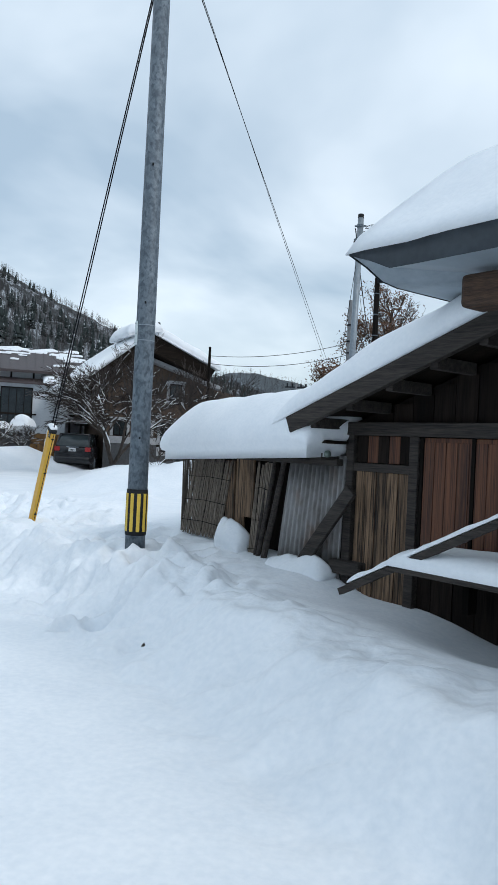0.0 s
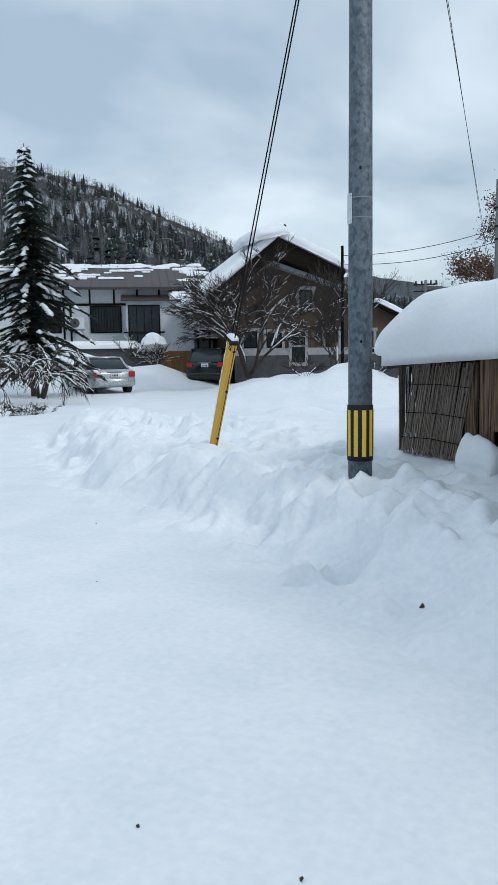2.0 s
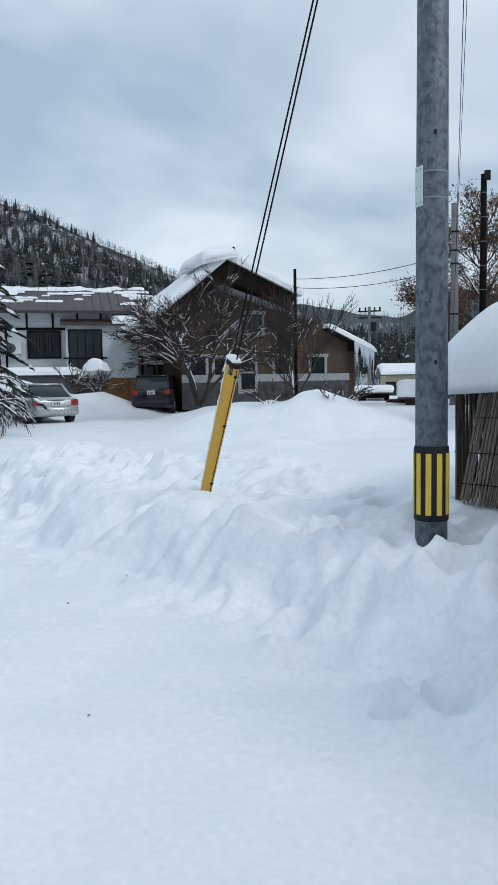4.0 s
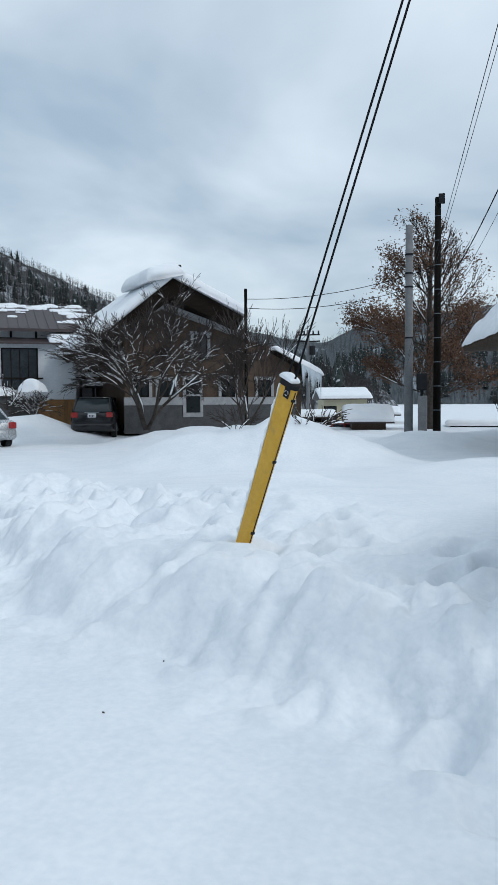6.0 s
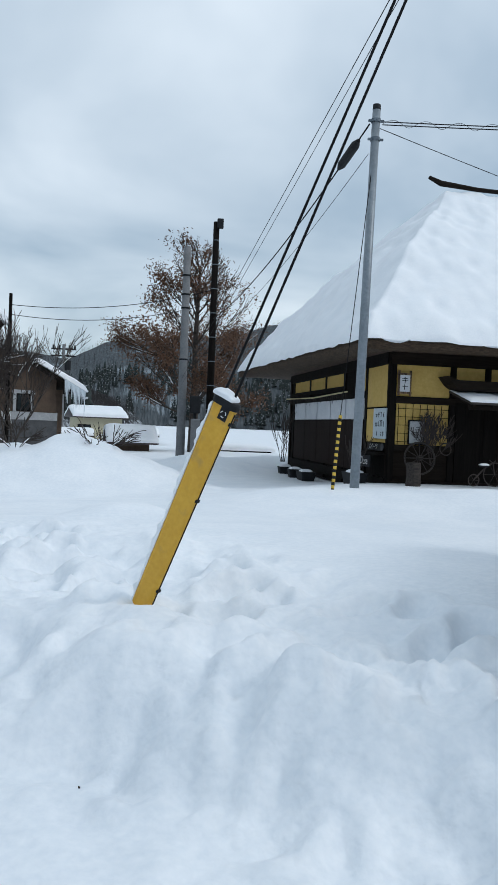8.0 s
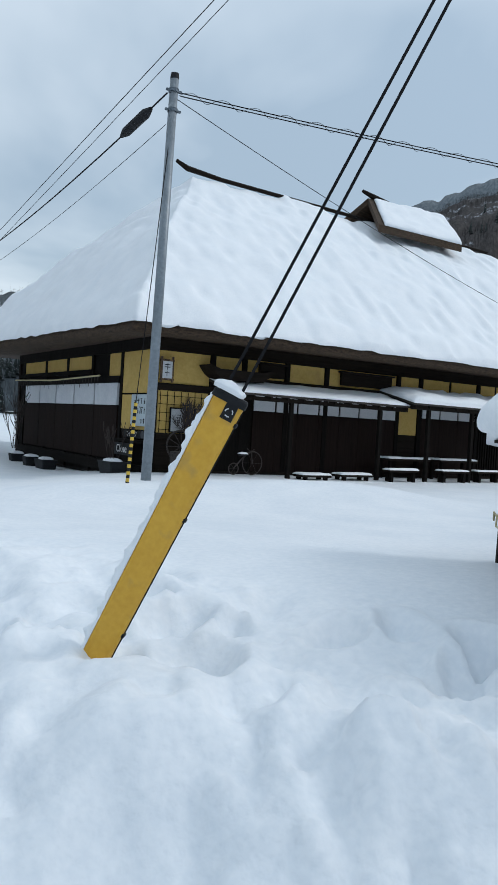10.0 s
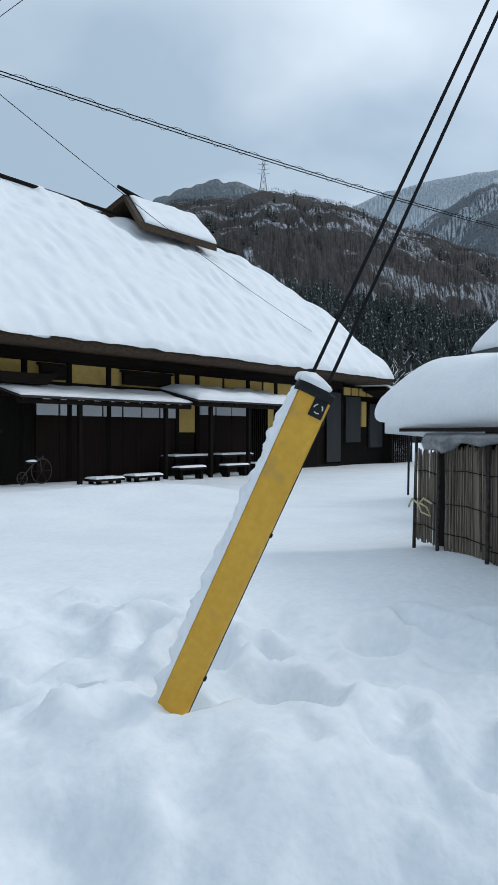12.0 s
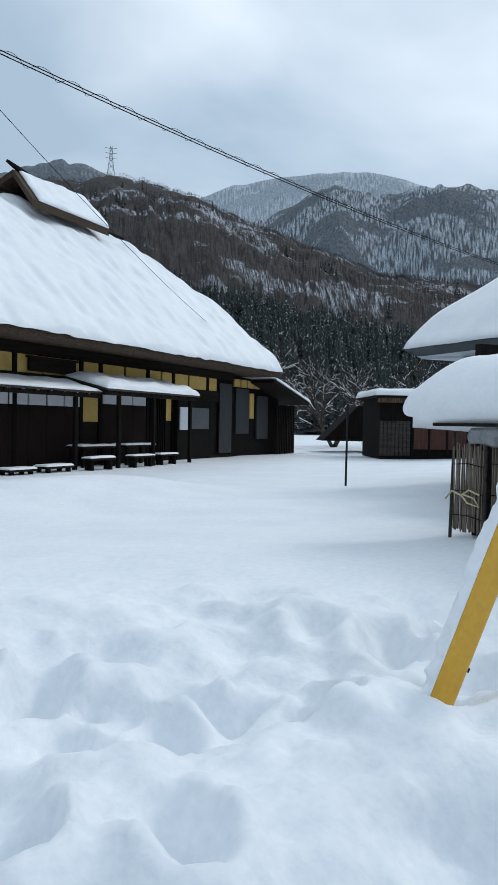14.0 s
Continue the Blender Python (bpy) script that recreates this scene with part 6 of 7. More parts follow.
class Wood:
    """Collects limbs, twigs, snow strips and tips of one tree."""

    def __init__(self, seed):
        self.r = random.Random(seed)
        self.limb, self.twig, self.snow, self.tips = bmesh.new(), bmesh.new(), bmesh.new(), []

    def grow(self, p, d, length, rad, depth, curl=0.0, spread=0.7, kids=3, snowy=0.5):
        r = self.r
        n = 4
        pts, q, dd = [p], p.copy(), d.normalized()
        for i in range(n):
            dd = (dd + Vector((r.uniform(-1, 1), r.uniform(-1, 1), r.uniform(-0.6, 0.8))) * 0.16 + Vector((0, 0, curl))).normalized()
            q = q + dd * length / n
            pts.append(q.copy())
        rads = [rad * (1 - 0.14 * i) for i in range(n + 1)]
        if rad < 0.012:
            rads = [max(v, 0.0075) for v in rads]
        tube(self.limb if rad > 0.016 else self.twig, pts, rads, 6 if rad > 0.03 else 3)
        if r.random() < snowy and abs(dd.z) < 0.85 and rad > 0.006:
            tube(self.snow, [v + Vector((0, 0, rad * 0.9 + 0.008)) for v in pts[1:]], [max(0.009, rad * 0.75) * (1.2 if i % 2 else 0.9) for i in range(n)], 4)
        if depth == 0:
            self.tips.append((q, dd))
            return
        for k in range(kids):
            f = r.uniform(0.35, 1.0)
            i = min(int(f * n), n - 1)
            s = pts[i].lerp(pts[i + 1], f * n - i)
            side = Vector((r.uniform(-1, 1), r.uniform(-1, 1), r.uniform(-0.3, 0.6)))
            self.grow(s, (dd + side * spread).normalized(), length * r.uniform(0.55, 0.8), rad * 0.56, depth - 1, curl, spread, kids, snowy)
        self.grow(q, dd, length * 0.7, rad * 0.6, depth - 1, curl, spread, kids, snowy)

    def finish(self, name, base, label, group=""):
        t = thing(name, Matrix.Translation(base), label, "tree", group)
        part("trunk", self.limb, BARK, t, smooth=True)
        part("crown", self.twig, TWIG, t, "bare dark twigs")
        if len(self.snow.verts):
            tagged(part("branch_snow", self.snow, SNOW, t, "snow lying along the branches", True), kind="stuff")
        return t


def bare_tree(name, base, seed, stems, length, rad, depth, curl, spread, kids, snowy, label, lean=0.5):
    w = Wood(seed)
    for i in range(stems):
        a = 2 * math.pi * i / stems + w.r.uniform(-0.4, 0.4)
        w.grow(Vector((0.06 * math.cos(a), 0.06 * math.sin(a), 0)), Vector((lean * math.cos(a), lean * math.sin(a), 1)), length * w.r.uniform(0.85, 1.15), rad, depth, curl, spread, kids, snowy)
    return w.finish(name, base, label)


bare_tree("garden_tree", (-13.97, 29.77, 0.6), 3, 5, 2.05, 0.080, 5, -0.05, 0.80, 3, 0.30, "bare spreading garden tree with snow along its limbs", 0.6)
bare_tree("slender_tree", (-10.12, 29.35, 0.6), 5, 4, 1.55, 0.045, 4, 0.02, 0.6, 3, 0.08, "bare upright many-stemmed tree in the snow", 0.35)
bare_tree("weeping_tree", (-16.72, 20.17, 0.3), 7, 3, 1.25, 0.07, 4, -0.17, 0.9, 3, 0.4, "bare weeping tree with drooping twigs and snow", 0.5)
bare_tree("weeping_tree", (-18.9, 19.2, 0.3), 8, 3, 1.15, 0.06, 4, -0.17, 0.9, 3, 0.4, "smaller bare weeping tree with snow on twigs", 0.6)
bare_tree("young_tree", (-21.0, 32.2, 1.3), 9, 3, 0.75, 0.035, 2, 0.02, 0.8, 2, 0.9, "small leafless tree outlined with snow", 0.6)
bare_tree("courtyard_tree", (24.0, 26.0, 0.4), 10, 3, 2.3, 0.12, 4, -0.05, 0.9, 3, 0.28, "old gnarled orchard tree with snow on its limbs", 0.7)
bare_tree("courtyard_tree", (29.0, 24.0, 0.4), 11, 4, 2.0, 0.10, 4, -0.05, 0.9, 3, 0.28, "old bare orchard tree with snowy limbs", 0.7)
bare_tree("courtyard_tree", (30.0, 20.0, 0.4), 12, 4, 2.2, 0.10, 4, -0.05, 0.9, 3, 0.28, "old bare orchard tree with snowy limbs", 0.7)
bare_tree("roadside_shrub", (-6.6, 20.8, 0.75), 14, 8, 0.5, 0.012, 2, -0.05, 0.7, 3, 0.3, "leafless shrub poking out of a snow heap", 0.9)
bare_tree("roadside_shrub", (-8.2, 20.3, 0.9), 15, 7, 0.4, 0.010, 2, -0.05, 0.7, 3, 0.3, "thin leafless shrub poking out of snow", 0.9)
bare_tree("potted_shrub", TEA @ Vector((-0.7, 7.4, 0.5)), 16, 7, 0.75, 0.012, 2, 0.06, 0.3, 2, 0.1, "thin bare canes in a planter by the wall", 0.15)
bare_tree("potted_shrub", TEA @ Vector((-0.5, 0.7, 0.55)), 17, 5, 0.4, 0.008, 2, 0.06, 0.4, 2, 0.1, "small dry shrub in a pot by the wall", 0.3)

# dark sheet added in the hollow for the shade below the brook's undercut bank
brook = part("water", boxm((-3.2, -0.8, -0.6), (1.2, 0.8, -0.42), 0, Matrix.Rotation(radians(36.9), 4, "Z")), WINDOW)
brook.location = (-15.6, 16.5, 0)
tagged(brook, "dark sheet for the shaded hollow of a sunken brook", "water", kind="structure")
for k in range(7):
    bare_tree("brook_shrub", (-17.2 + 0.42 * k, 15.75 + 0.33 * k, -0.1), 60 + k, 6, 0.3, 0.012, 2, -0.08, 0.8, 3, 0.2, "dark dry brush hanging over the sunken brook", 0.9)
# snow-topped garden bush before the white house
s = snow_cap("bush_snow", [(-0.45, -0.42, 1.3), (0.45, -0.42, 1.3), (0.45, 0.42, 1.3), (-0.45, 0.42, 1.3)], 0.62, None, (18, 18), 0.42, 0.06, 0.12, 101)
s.matrix_world = pose(-20.2, 32.9, 0.75)
tagged(s, "round cap of snow on a garden bush", "snow")
bare_tree("garden_bush", (-20.2, 32.9, 1.0), 18, 9, 0.6, 0.02, 3, -0.08, 0.8, 3, 0.5, "low garden bush under a cap of snow", 0.9)


def fir(name, base, h, width, seed, label):
    r = random.Random(seed)
    t = thing(name, Matrix.Translation(base), label, "tree")
    part("trunk", tubem([(0, 0, -0.3), (0, 0, h)], [0.16, 0.015], 8), BARK, t)
    nv, nf, sv, sf = [], [], [], []
    z = 0.7
    while z < h - 0.1:
        f = (z - 0.5) / (h - 0.5)
        reach = width * (1 - f) ** 0.95 * r.uniform(0.7, 1.2) + 0.06
        k = 8 if f < 0.7 else 6
        for i in range(k):
            a = 2 * math.pi * (i + r.random() * 0.7) / k
            L = reach * r.choice((0.5, 0.75, 0.95, 1.1, 1.35))
            load = r.choice((0.0, 0.0, 0.12, 0.30, 0.55))
            zo = z
            z = zo + r.uniform(-0.14, 0.14)
            ca, sa = math.cos(a), math.sin(a)
            m = max(5, int(L / 0.085))
            for j in range(m):
                g = (j + 0.5) / m
                c = Vector((ca * L * g, sa * L * g, z - 0.45 * L * g * g + 0.12 * L * g))
                w = (0.30 * (1 - g) + 0.10) * min(1, L)
                for sgn in (-1, 1):
                    for q in range(2):
                        tip = c + Vector((-sa * sgn * w * r.uniform(0.6, 1.2) + ca * 0.14, ca * sgn * w * r.uniform(0.6, 1.2) + sa * 0.14, -r.uniform(0.02, 0.16)))
                        b0 = len(nv)
                        nv += [c + Vector((-ca * 0.05, -sa * 0.05, r.uniform(-0.03, 0.03))), c + Vector((ca * 0.05, sa * 0.05, 0.02)), tip]
                        nf.append((b0, b0 + 1, b0 + 2))
                if r.random() < load and g > 0.35:
                    b0 = len(sv)
                    x, y2, hgt = r.uniform(0.10, 0.34), r.uniform(0.07, 0.17), r.uniform(0.05, 0.13)
                    u, v = Vector((ca, sa, -0.4)), Vector((-sa, ca, 0))
                    up = Vector((0, 0, hgt))
                    cc = c + Vector((0, 0, 0.015))
                    sv += [cc + u * x, cc + v * y2, cc - u * x, cc - v * y2, cc + up]
                    sf += [(b0, b0 + 1, b0 + 4), (b0 + 1, b0 + 2, b0 + 4), (b0 + 2, b0 + 3, b0 + 4), (b0 + 3, b0, b0 + 4), (b0 + 3, b0 + 2, b0 + 1, b0)]
            z = zo
        z += 0.13 + 0.07 * (1 - f)
    quads("crown", nv, nf, NEEDLE, t, "dark green needle sprays", False)
    tagged(quads("branch_snow", sv, sf, SNOW, t, "lumps of snow on the boughs"), kind="stuff")
    return t


fir("fir_tree", (-20.0, 23.9, 0.4), 8.7, 2.05, 21, "tall dark fir tree dusted with snow beside the yard")

# the tall tree that kept its brown leaves
w = Wood(31)
w.limb = bmesh.new()
tube(w.limb, [(0, 0, -0.8), (0.05, 0, 3), (0, 0.1, 6), (0.1, 0, 9.5)], [0.26, 0.2, 0.13, 0.05], 8)
for i in range(26):
    z = 1.5 + 8.0 * i / 26
    a = i * 2.4
    L = (3.4 if z < 6 else 2.6) * (1 - 0.45 * abs(z - 4.2) / 5)
    w.grow(Vector((0, 0, z)), Vector((math.cos(a), math.sin(a), 0.45 if z < 5 else 1.1)), L * 0.62, 0.055, 3, 0.02, 0.55, 3, 0.16)
lv, lf = [], []
for q, d in w.tips:
    hgt = q.z
    keep = 1.0 if hgt < 6.5 else (0.20 if hgt < 9 else 0.10)
    if q.x < -1.4 and hgt > 6:
        keep = 0.75
    if w.r.random() > keep:
        continue
    for k in range(24):
        c = q + Vector((w.r.gauss(0, 0.22), w.r.gauss(0, 0.22), w.r.gauss(-0.08, 0.20)))
        u = Vector((w.r.uniform(-1, 1), w.r.uniform(-1, 1), w.r.uniform(-1, 0.4))).normalized()
        v = u.orthogonal().normalized()
        s_ = w.r.uniform(0.05, 0.10)
        b0 = len(lv)
        lv += [c - u * s_, c + v * s_ * 0.45, c + u * s_, c - v * s_ * 0.45]
        lf.append((b0, b0 + 1, b0 + 2, b0 + 3))
oak = w.finish("leafy_tree", (-4.0, 43.5, 0.0), "tall tree keeping dry brown leaves, lightly snowed", "")
quads("leaves", lv, lf, LEAF, oak, "dry brown leaves", False)


# ---------------- woods on the hills ----------------
def scatter(name, grid, T, count, t_lo, t_hi, az_lo, az_hi, size, template, mats, seed, label, clump=0.0, slant=0.0, jitter=0.3):
    """Copies of one small tree shape over a hillside, joined into one mesh."""
    g = np.random.default_rng(seed)
    na, nb = grid.shape[:2]
    az = np.degrees(np.unwrap(np.arctan2(grid[:, 0, 0], grid[:, 0, 1])))
    i0, i1 = np.interp([az_lo, az_hi], az, np.arange(na))
    j0, j1 = np.interp([t_lo, t_hi], T[0], np.arange(nb))
    fi, fj = g.uniform(i0, min(i1, na - 1.01), count * 4), g.uniform(j0, min(j1, nb - 1.01), count * 4)
    if clump:
        keep = wave(fi / 9, fj / 3.2, seed) + 0.4 * wave(fi / 3, fj / 1.3, seed + 1) > clump
        fi, fj = fi[keep], fj[keep]
    fi, fj = fi[:count], fj[:count]
    ii, jj = fi.astype(int), fj.astype(int)
    a, b = (fi - ii)[:, None], (fj - jj)[:, None]
    P = grid[ii, jj] * (1 - a) * (1 - b) + grid[ii + 1, jj] * a * (1 - b) + grid[ii, jj + 1] * (1 - a) * b + grid[ii + 1, jj + 1] * a * b
    n = len(P)
    sc = size * g.uniform(1 - jitter, 1 + jitter, n)
    th = g.uniform(0, 2 * math.pi, n)
    tv, tf, tm = template
    tv = np.array(tv)
    X = (tv[None, :, 0] * np.cos(th)[:, None] - tv[None, :, 1] * np.sin(th)[:, None]) * sc[:, None] + P[:, 0:1]
    Y = (tv[None, :, 0] * np.sin(th)[:, None] + tv[None, :, 1] * np.cos(th)[:, None]) * sc[:, None] + P[:, 1:2]
    Z = tv[None, :, 2] * sc[:, None] + P[:, 2:3] - 0.3
    verts = np.stack([X, Y, Z], -1).reshape(-1, 3)
    tf = np.array(tf)
    faces = (tf[None] + (np.arange(n) * len(tv))[:, None, None]).reshape(-1, 3)
    me = bpy.data.meshes.new(name)
    me.vertices.add(len(verts))
    me.vertices.foreach_set("co", verts.astype(np.float32).ravel())
    me.loops.add(len(faces) * 3)
    me.loops.foreach_set("vertex_index", faces.astype(np.int32).ravel())
    me.polygons.add(len(faces))
    me.polygons.foreach_set("loop_start", np.arange(0, len(faces) * 3, 3, dtype=np.int32))
    for m in mats:
        me.materials.append(m)
    me.polygons.foreach_set("material_index", np.tile(np.array(tm, dtype=np.int32), n))
    me.update(calc_edges=True)
    me.validate()
    return tagged(new(name, me), label, "woods", kind="stuff")


def bare_template(seed, limbs=11, width=0.016):
    r = random.Random(seed)
    v, f = [], []

    def spike(p, q, w):
        for u in (Vector((w, 0, 0)), Vector((0, w, 0))):
            b = len(v)
            v.extend([p - u, p + u, q])
            f.append((b, b + 1, b + 2))
    spike(Vector((0, 0, 0)), Vector((0, 0, 1)), width)
    for i in range(limbs):
        z = r.uniform(0.35, 0.85)
        a = r.uniform(0, 6.28)
        L = r.uniform(0.18, 0.36) * (1.25 - z)
        spike(Vector((0, 0, z)), Vector((L * math.cos(a), L * math.sin(a), z + L * r.uniform(0.6, 1.6))), width * 0.55)
    return [tuple(p) for p in v], f, [0] * len(f)


def fir_template(seed, snow_share):
    r = random.Random(seed)
    v, f, m = [], [], []
    for k in range(6):
        z0, z1, w = 0.1 + k * 0.14, 0.34 + k * 0.15, 0.19 * (1 - k / 6.6)
        if k == 5:
            z1 = 1.0
        b = len(v)
        v.append((0, 0, z1))
        for i in range(7):
            a = 2 * math.pi * (i + k * 0.4) / 7
            q = w * r.uniform(0.55, 1.25)
            v.append((q * math.cos(a), q * math.sin(a), z0 + r.uniform(-0.04, 0.04)))
        for i in range(7):
            f.append((b, b + 1 + i, b + 1 + (i + 1) % 7))
            m.append(1 if r.random() < snow_share else 0)
    return v, f, m


FARTWIG = material("far_bare_woods", (0.045, 0.041, 0.042), (0.085, 0.076, 0.074), 0.05, 0.95, 0.0, fine=3)
FARFIR = material("far_dark_conifers", (0.012, 0.019, 0.019), (0.028, 0.038, 0.036), 0.05, 0.95, 0.0, fine=3, patch=((0.46, 0.49, 0.52), 1.6, 0.60, 0.68))
FARSNOW = material("snow_on_conifers", (0.42, 0.45, 0.48), (0.62, 0.65, 0.68), 0.3, 0.9, 0.0)
bt, bt2, ft, ft2 = bare_template(1, 13, 0.010), bare_template(2, 10, 0.012), fir_template(3, 0.0), fir_template(4, 0.0)
scatter("far_woods", left_hill, left_T, 9500, 0.0, 1.0, -62, -5, 3.6, bt, [FARTWIG], 1, "bare grey woods covering the hillside")
scatter("far_conifers", left_hill, left_T, 700, 0.02, 0.93, -62, -8, 4.2, ft, [FARFIR, FARSNOW], 2, "snow-dusted conifers among the bare woods", 0.25)
scatter("far_conifers", left_hill, left_T, 150, 0.0, 0.3, -46, -8, 6.5, ft, [FARFIR, FARSNOW], 22, "snow-dusted conifers at the hill's foot", 0.0)
scatter("far_woods", mid_hill, mid_T, 3500, 0.0, 1.0, -24, 30, 6, bt2, [FARTWIG], 3, "bare dark woods on the low ridge")
scatter("far_conifers", mid_hill, mid_T, 700, 0.0, 0.3, -24, 16, 8, ft2, [FARFIR, FARSNOW], 4, "dark conifers on the low ridge", 0.05)
scatter("far_woods", right_hill, right_T, 7000, 0.10, 0.42, 38, 90, 4.2, bt, [FARTWIG], 5, "bare trunks standing in snow on the hill")
scatter("far_woods", right_hill, right_T, 11000, 0.42, 1.0, 38, 92, 4.0, bt2, [FARTWIG], 6, "dense bare woods on the upper hill", -0.25)
scatter("far_conifers", right_hill, right_T, 3800, 0.0, 0.13, 40, 92, 6.2, ft, [FARFIR, FARSNOW], 7, "dense dark conifers below the bare woods")
scatter("far_conifers", right_hill, right_T, 160, 0.2, 0.8, 42, 88, 6.5, ft2, [FARFIR, FARSNOW], 8, "small stands of conifers on the hill", 0.6)

# transmission tower on the ridge
az_t = radians(49.2)
tower = thing("lattice_tower", pose(735 * math.sin(az_t), 735 * math.cos(az_t), 229, 0, 0, -50), "steel lattice transmission tower on the ridge", "tower")
STEEL = material("tower_steel", (0.20, 0.23, 0.26), (0.28, 0.31, 0.34), 0.3, 0.7, 0.0, 0.3)
lev = [(0, 3.6), (7, 2.8), (13, 2.0), (18, 1.5), (23, 1.3), (29, 0.9)]
for sx in (-1, 1):
    for sy in (-1, 1):
        part("leg", tubem([(sx * w_, sy * w_, z) for z, w_ in lev], 0.26, 4), STEEL, tower)
for (z0, w0), (z1, w1) in zip(lev, lev[1:]):
    for sy in (-1, 1):
        part("brace", tubem([(-w0, sy * w0, z0), (w1, sy * w1, z1)], 0.15, 3), STEEL, tower)
        part("brace", tubem([(w0, sy * w0, z0), (-w1, sy * w1, z1)], 0.15, 3), STEEL, tower)
for z in (18, 22.5, 27):
    part("crossarm", tubem([(-5.5, 0, z + 0.6), (-1.2, 0, z), (1.2, 0, z), (5.5, 0, z + 0.6)], 0.22, 4), STEEL, tower)

# ---------------- things round the tea house ----------------
def text_part(body, size, m, mat, parent, name="lettering"):
    cu = bpy.data.curves.new(name, "FONT")
    cu.body, cu.size, cu.extrude, cu.align_x, cu.align_y = body, size, 0.002, "CENTER", "CENTER"
    ob = new(name, cu)
    ob.parent = parent
    ob.matrix_local = m
    cu.materials.append(mat)
    return ob


WEST_FACE = Matrix(((0, 0, -1, 0), (-1, 0, 0, 0), (0, 1, 0, 0), (0, 0, 0, 1)))
SIGNBLUE = material("pale_blue_sign", (0.42, 0.49, 0.53), (0.50, 0.57, 0.60), 4, 0.6, 0.02)
INK = material("black_ink", (0.008, 0.008, 0.009), (0.014, 0.014, 0.016), 8, 0.7, 0.0)
WHITEPAINT = material("white_brush_paint", (0.60, 0.60, 0.60), (0.70, 0.70, 0.70), 8, 0.7, 0.0)

menu = thing("menu_board", TEA, "pale blue menu board with black brush writing", "sign")
part("board", boxm((-0.045, 0.12, 1.40), (-0.005, 0.92, 2.08), 0.006), SIGNBLUE, menu)
rb = random.Random(3)
for row, (z, h_) in enumerate(((1.94, 0.13), (1.74, 0.15), (1.52, 0.12))):
    y = 0.20
    for k in range((4, 6, 4)[row]):
        wd = (0.15, 0.105, 0.14)[row]
        if row == 2 and k == 2:
            y += wd
            continue
        for q in range(4):
            a, b = rb.uniform(0, 0.6), rb.uniform(0.3, 0.95)
            if q % 2:
                part("brush_stroke", boxm((-0.049, y + wd * a * 0.7, z - h_ / 2), (-0.046, y + wd * a * 0.7 + 0.016, z - h_ / 2 + h_ * b)), INK, menu)
            else:
                zz = z - h_ / 2 + h_ * rb.uniform(0.1, 0.9)
                part("brush_stroke", boxm((-0.049, y, zz), (-0.046, y + wd * 0.8 * b, zz + 0.016)), INK, menu)
        y += wd
closed = thing("closed_sign", TEA, "dark board with white chalk word under the menu", "sign")
part("board", boxm((-0.29, 0.35, 0.76), (-0.26, 1.15, 1.02), 0.006), BLACK, closed)
text_part("Close", 0.24, Matrix.Translation((-0.294, 0.75, 0.89)) @ WEST_FACE, WHITEPAINT, closed)
sw = thing("sweets_sign", TEA, "dark narrow board with white writing", "sign")
part("board", boxm((-0.06, 0.3, 1.13), (-0.03, 1.2, 1.29), 0.004), BLACK, sw)
text_part("スイーツ", 0.15, Matrix.Translation((-0.064, 0.8, 1.21)) @ WEST_FACE, WHITEPAINT, sw)
part("shell_badge", tubem([(-0.07, 0.22, 1.22), (-0.05, 0.22, 1.22)], 0.085, 8), GREYBASE, sw)
lan = thing("hanging_sign", TEA, "small framed white shop sign on the corner post", "sign")
part("panel", boxm((0.17, -0.10, 2.44), (0.40, -0.06, 2.80)), PAPER, lan)
for a, b in (((0.13, -0.11, 2.40), (0.44, -0.05, 2.44)), ((0.13, -0.11, 2.80), (0.44, -0.05, 2.84)), ((0.14, -0.11, 2.36), (0.17, -0.05, 2.90)), ((0.40, -0.11, 2.36), (0.43, -0.05, 2.90))):
    part("frame_bar", boxm(a, b), OLDWOOD, lan)
for i, (a, b) in enumerate((((0.22, 2.72), (0.35, 2.735)), ((0.22, 2.67), (0.35, 2.685)), ((0.28, 2.62), (0.295, 2.76)), ((0.23, 2.55), (0.35, 2.565)), ((0.27, 2.48), (0.285, 2.60)))):
    part("brush_stroke", boxm((a[0], -0.104, a[1]), (b[0], -0.101, b[1])), INK, lan)
pos = thing("framed_notice", TEA, "white notice in a dark frame before the lattice", "notice")
part("frame", boxm((0.42, -0.06, 1.30), (0.80, -0.03, 1.84), 0.006), DARKWOOD, pos)
part("paper", boxm((0.45, -0.066, 1.33), (0.77, -0.061, 1.81)), WHITETRIM, pos)
for i in range(6):
    part("print_mark", boxm((0.55 + 0.02 * (i % 3), -0.069, 1.40 + i * 0.055), (0.68 - 0.02 * (i % 2), -0.067, 1.415 + i * 0.055)), GREYBASE, pos)
# dark lattice and dry vine over the ochre panel
lat = thing("window_lattice", TEA, "dark bamboo lattice over the ochre panel", "lattice")
for k in range(8):
    part("bar", tubem([(0.20 + k * 0.165, -0.012, 1.28), (0.20 + k * 0.165, -0.012, 2.18)], 0.008, 4), DARKWOOD, lat)
for k in range(5):
    part("bar", tubem([(0.16, -0.022, 1.36 + k * 0.18), (1.38, -0.022, 1.36 + k * 0.18)], 0.008, 4), DARKWOOD, lat)
w = Wood(41)
for k in range(5):
    w.grow(Vector((0, 0, 0)), Vector((w.r.uniform(-0.5, 0.5), 0, 1)), 0.5, 0.012, 3, 0.02, 0.7, 3, 0.0)
for bmx in (w.limb, w.twig):
    for v_ in bmx.verts:
        v_.co.y *= 0.12
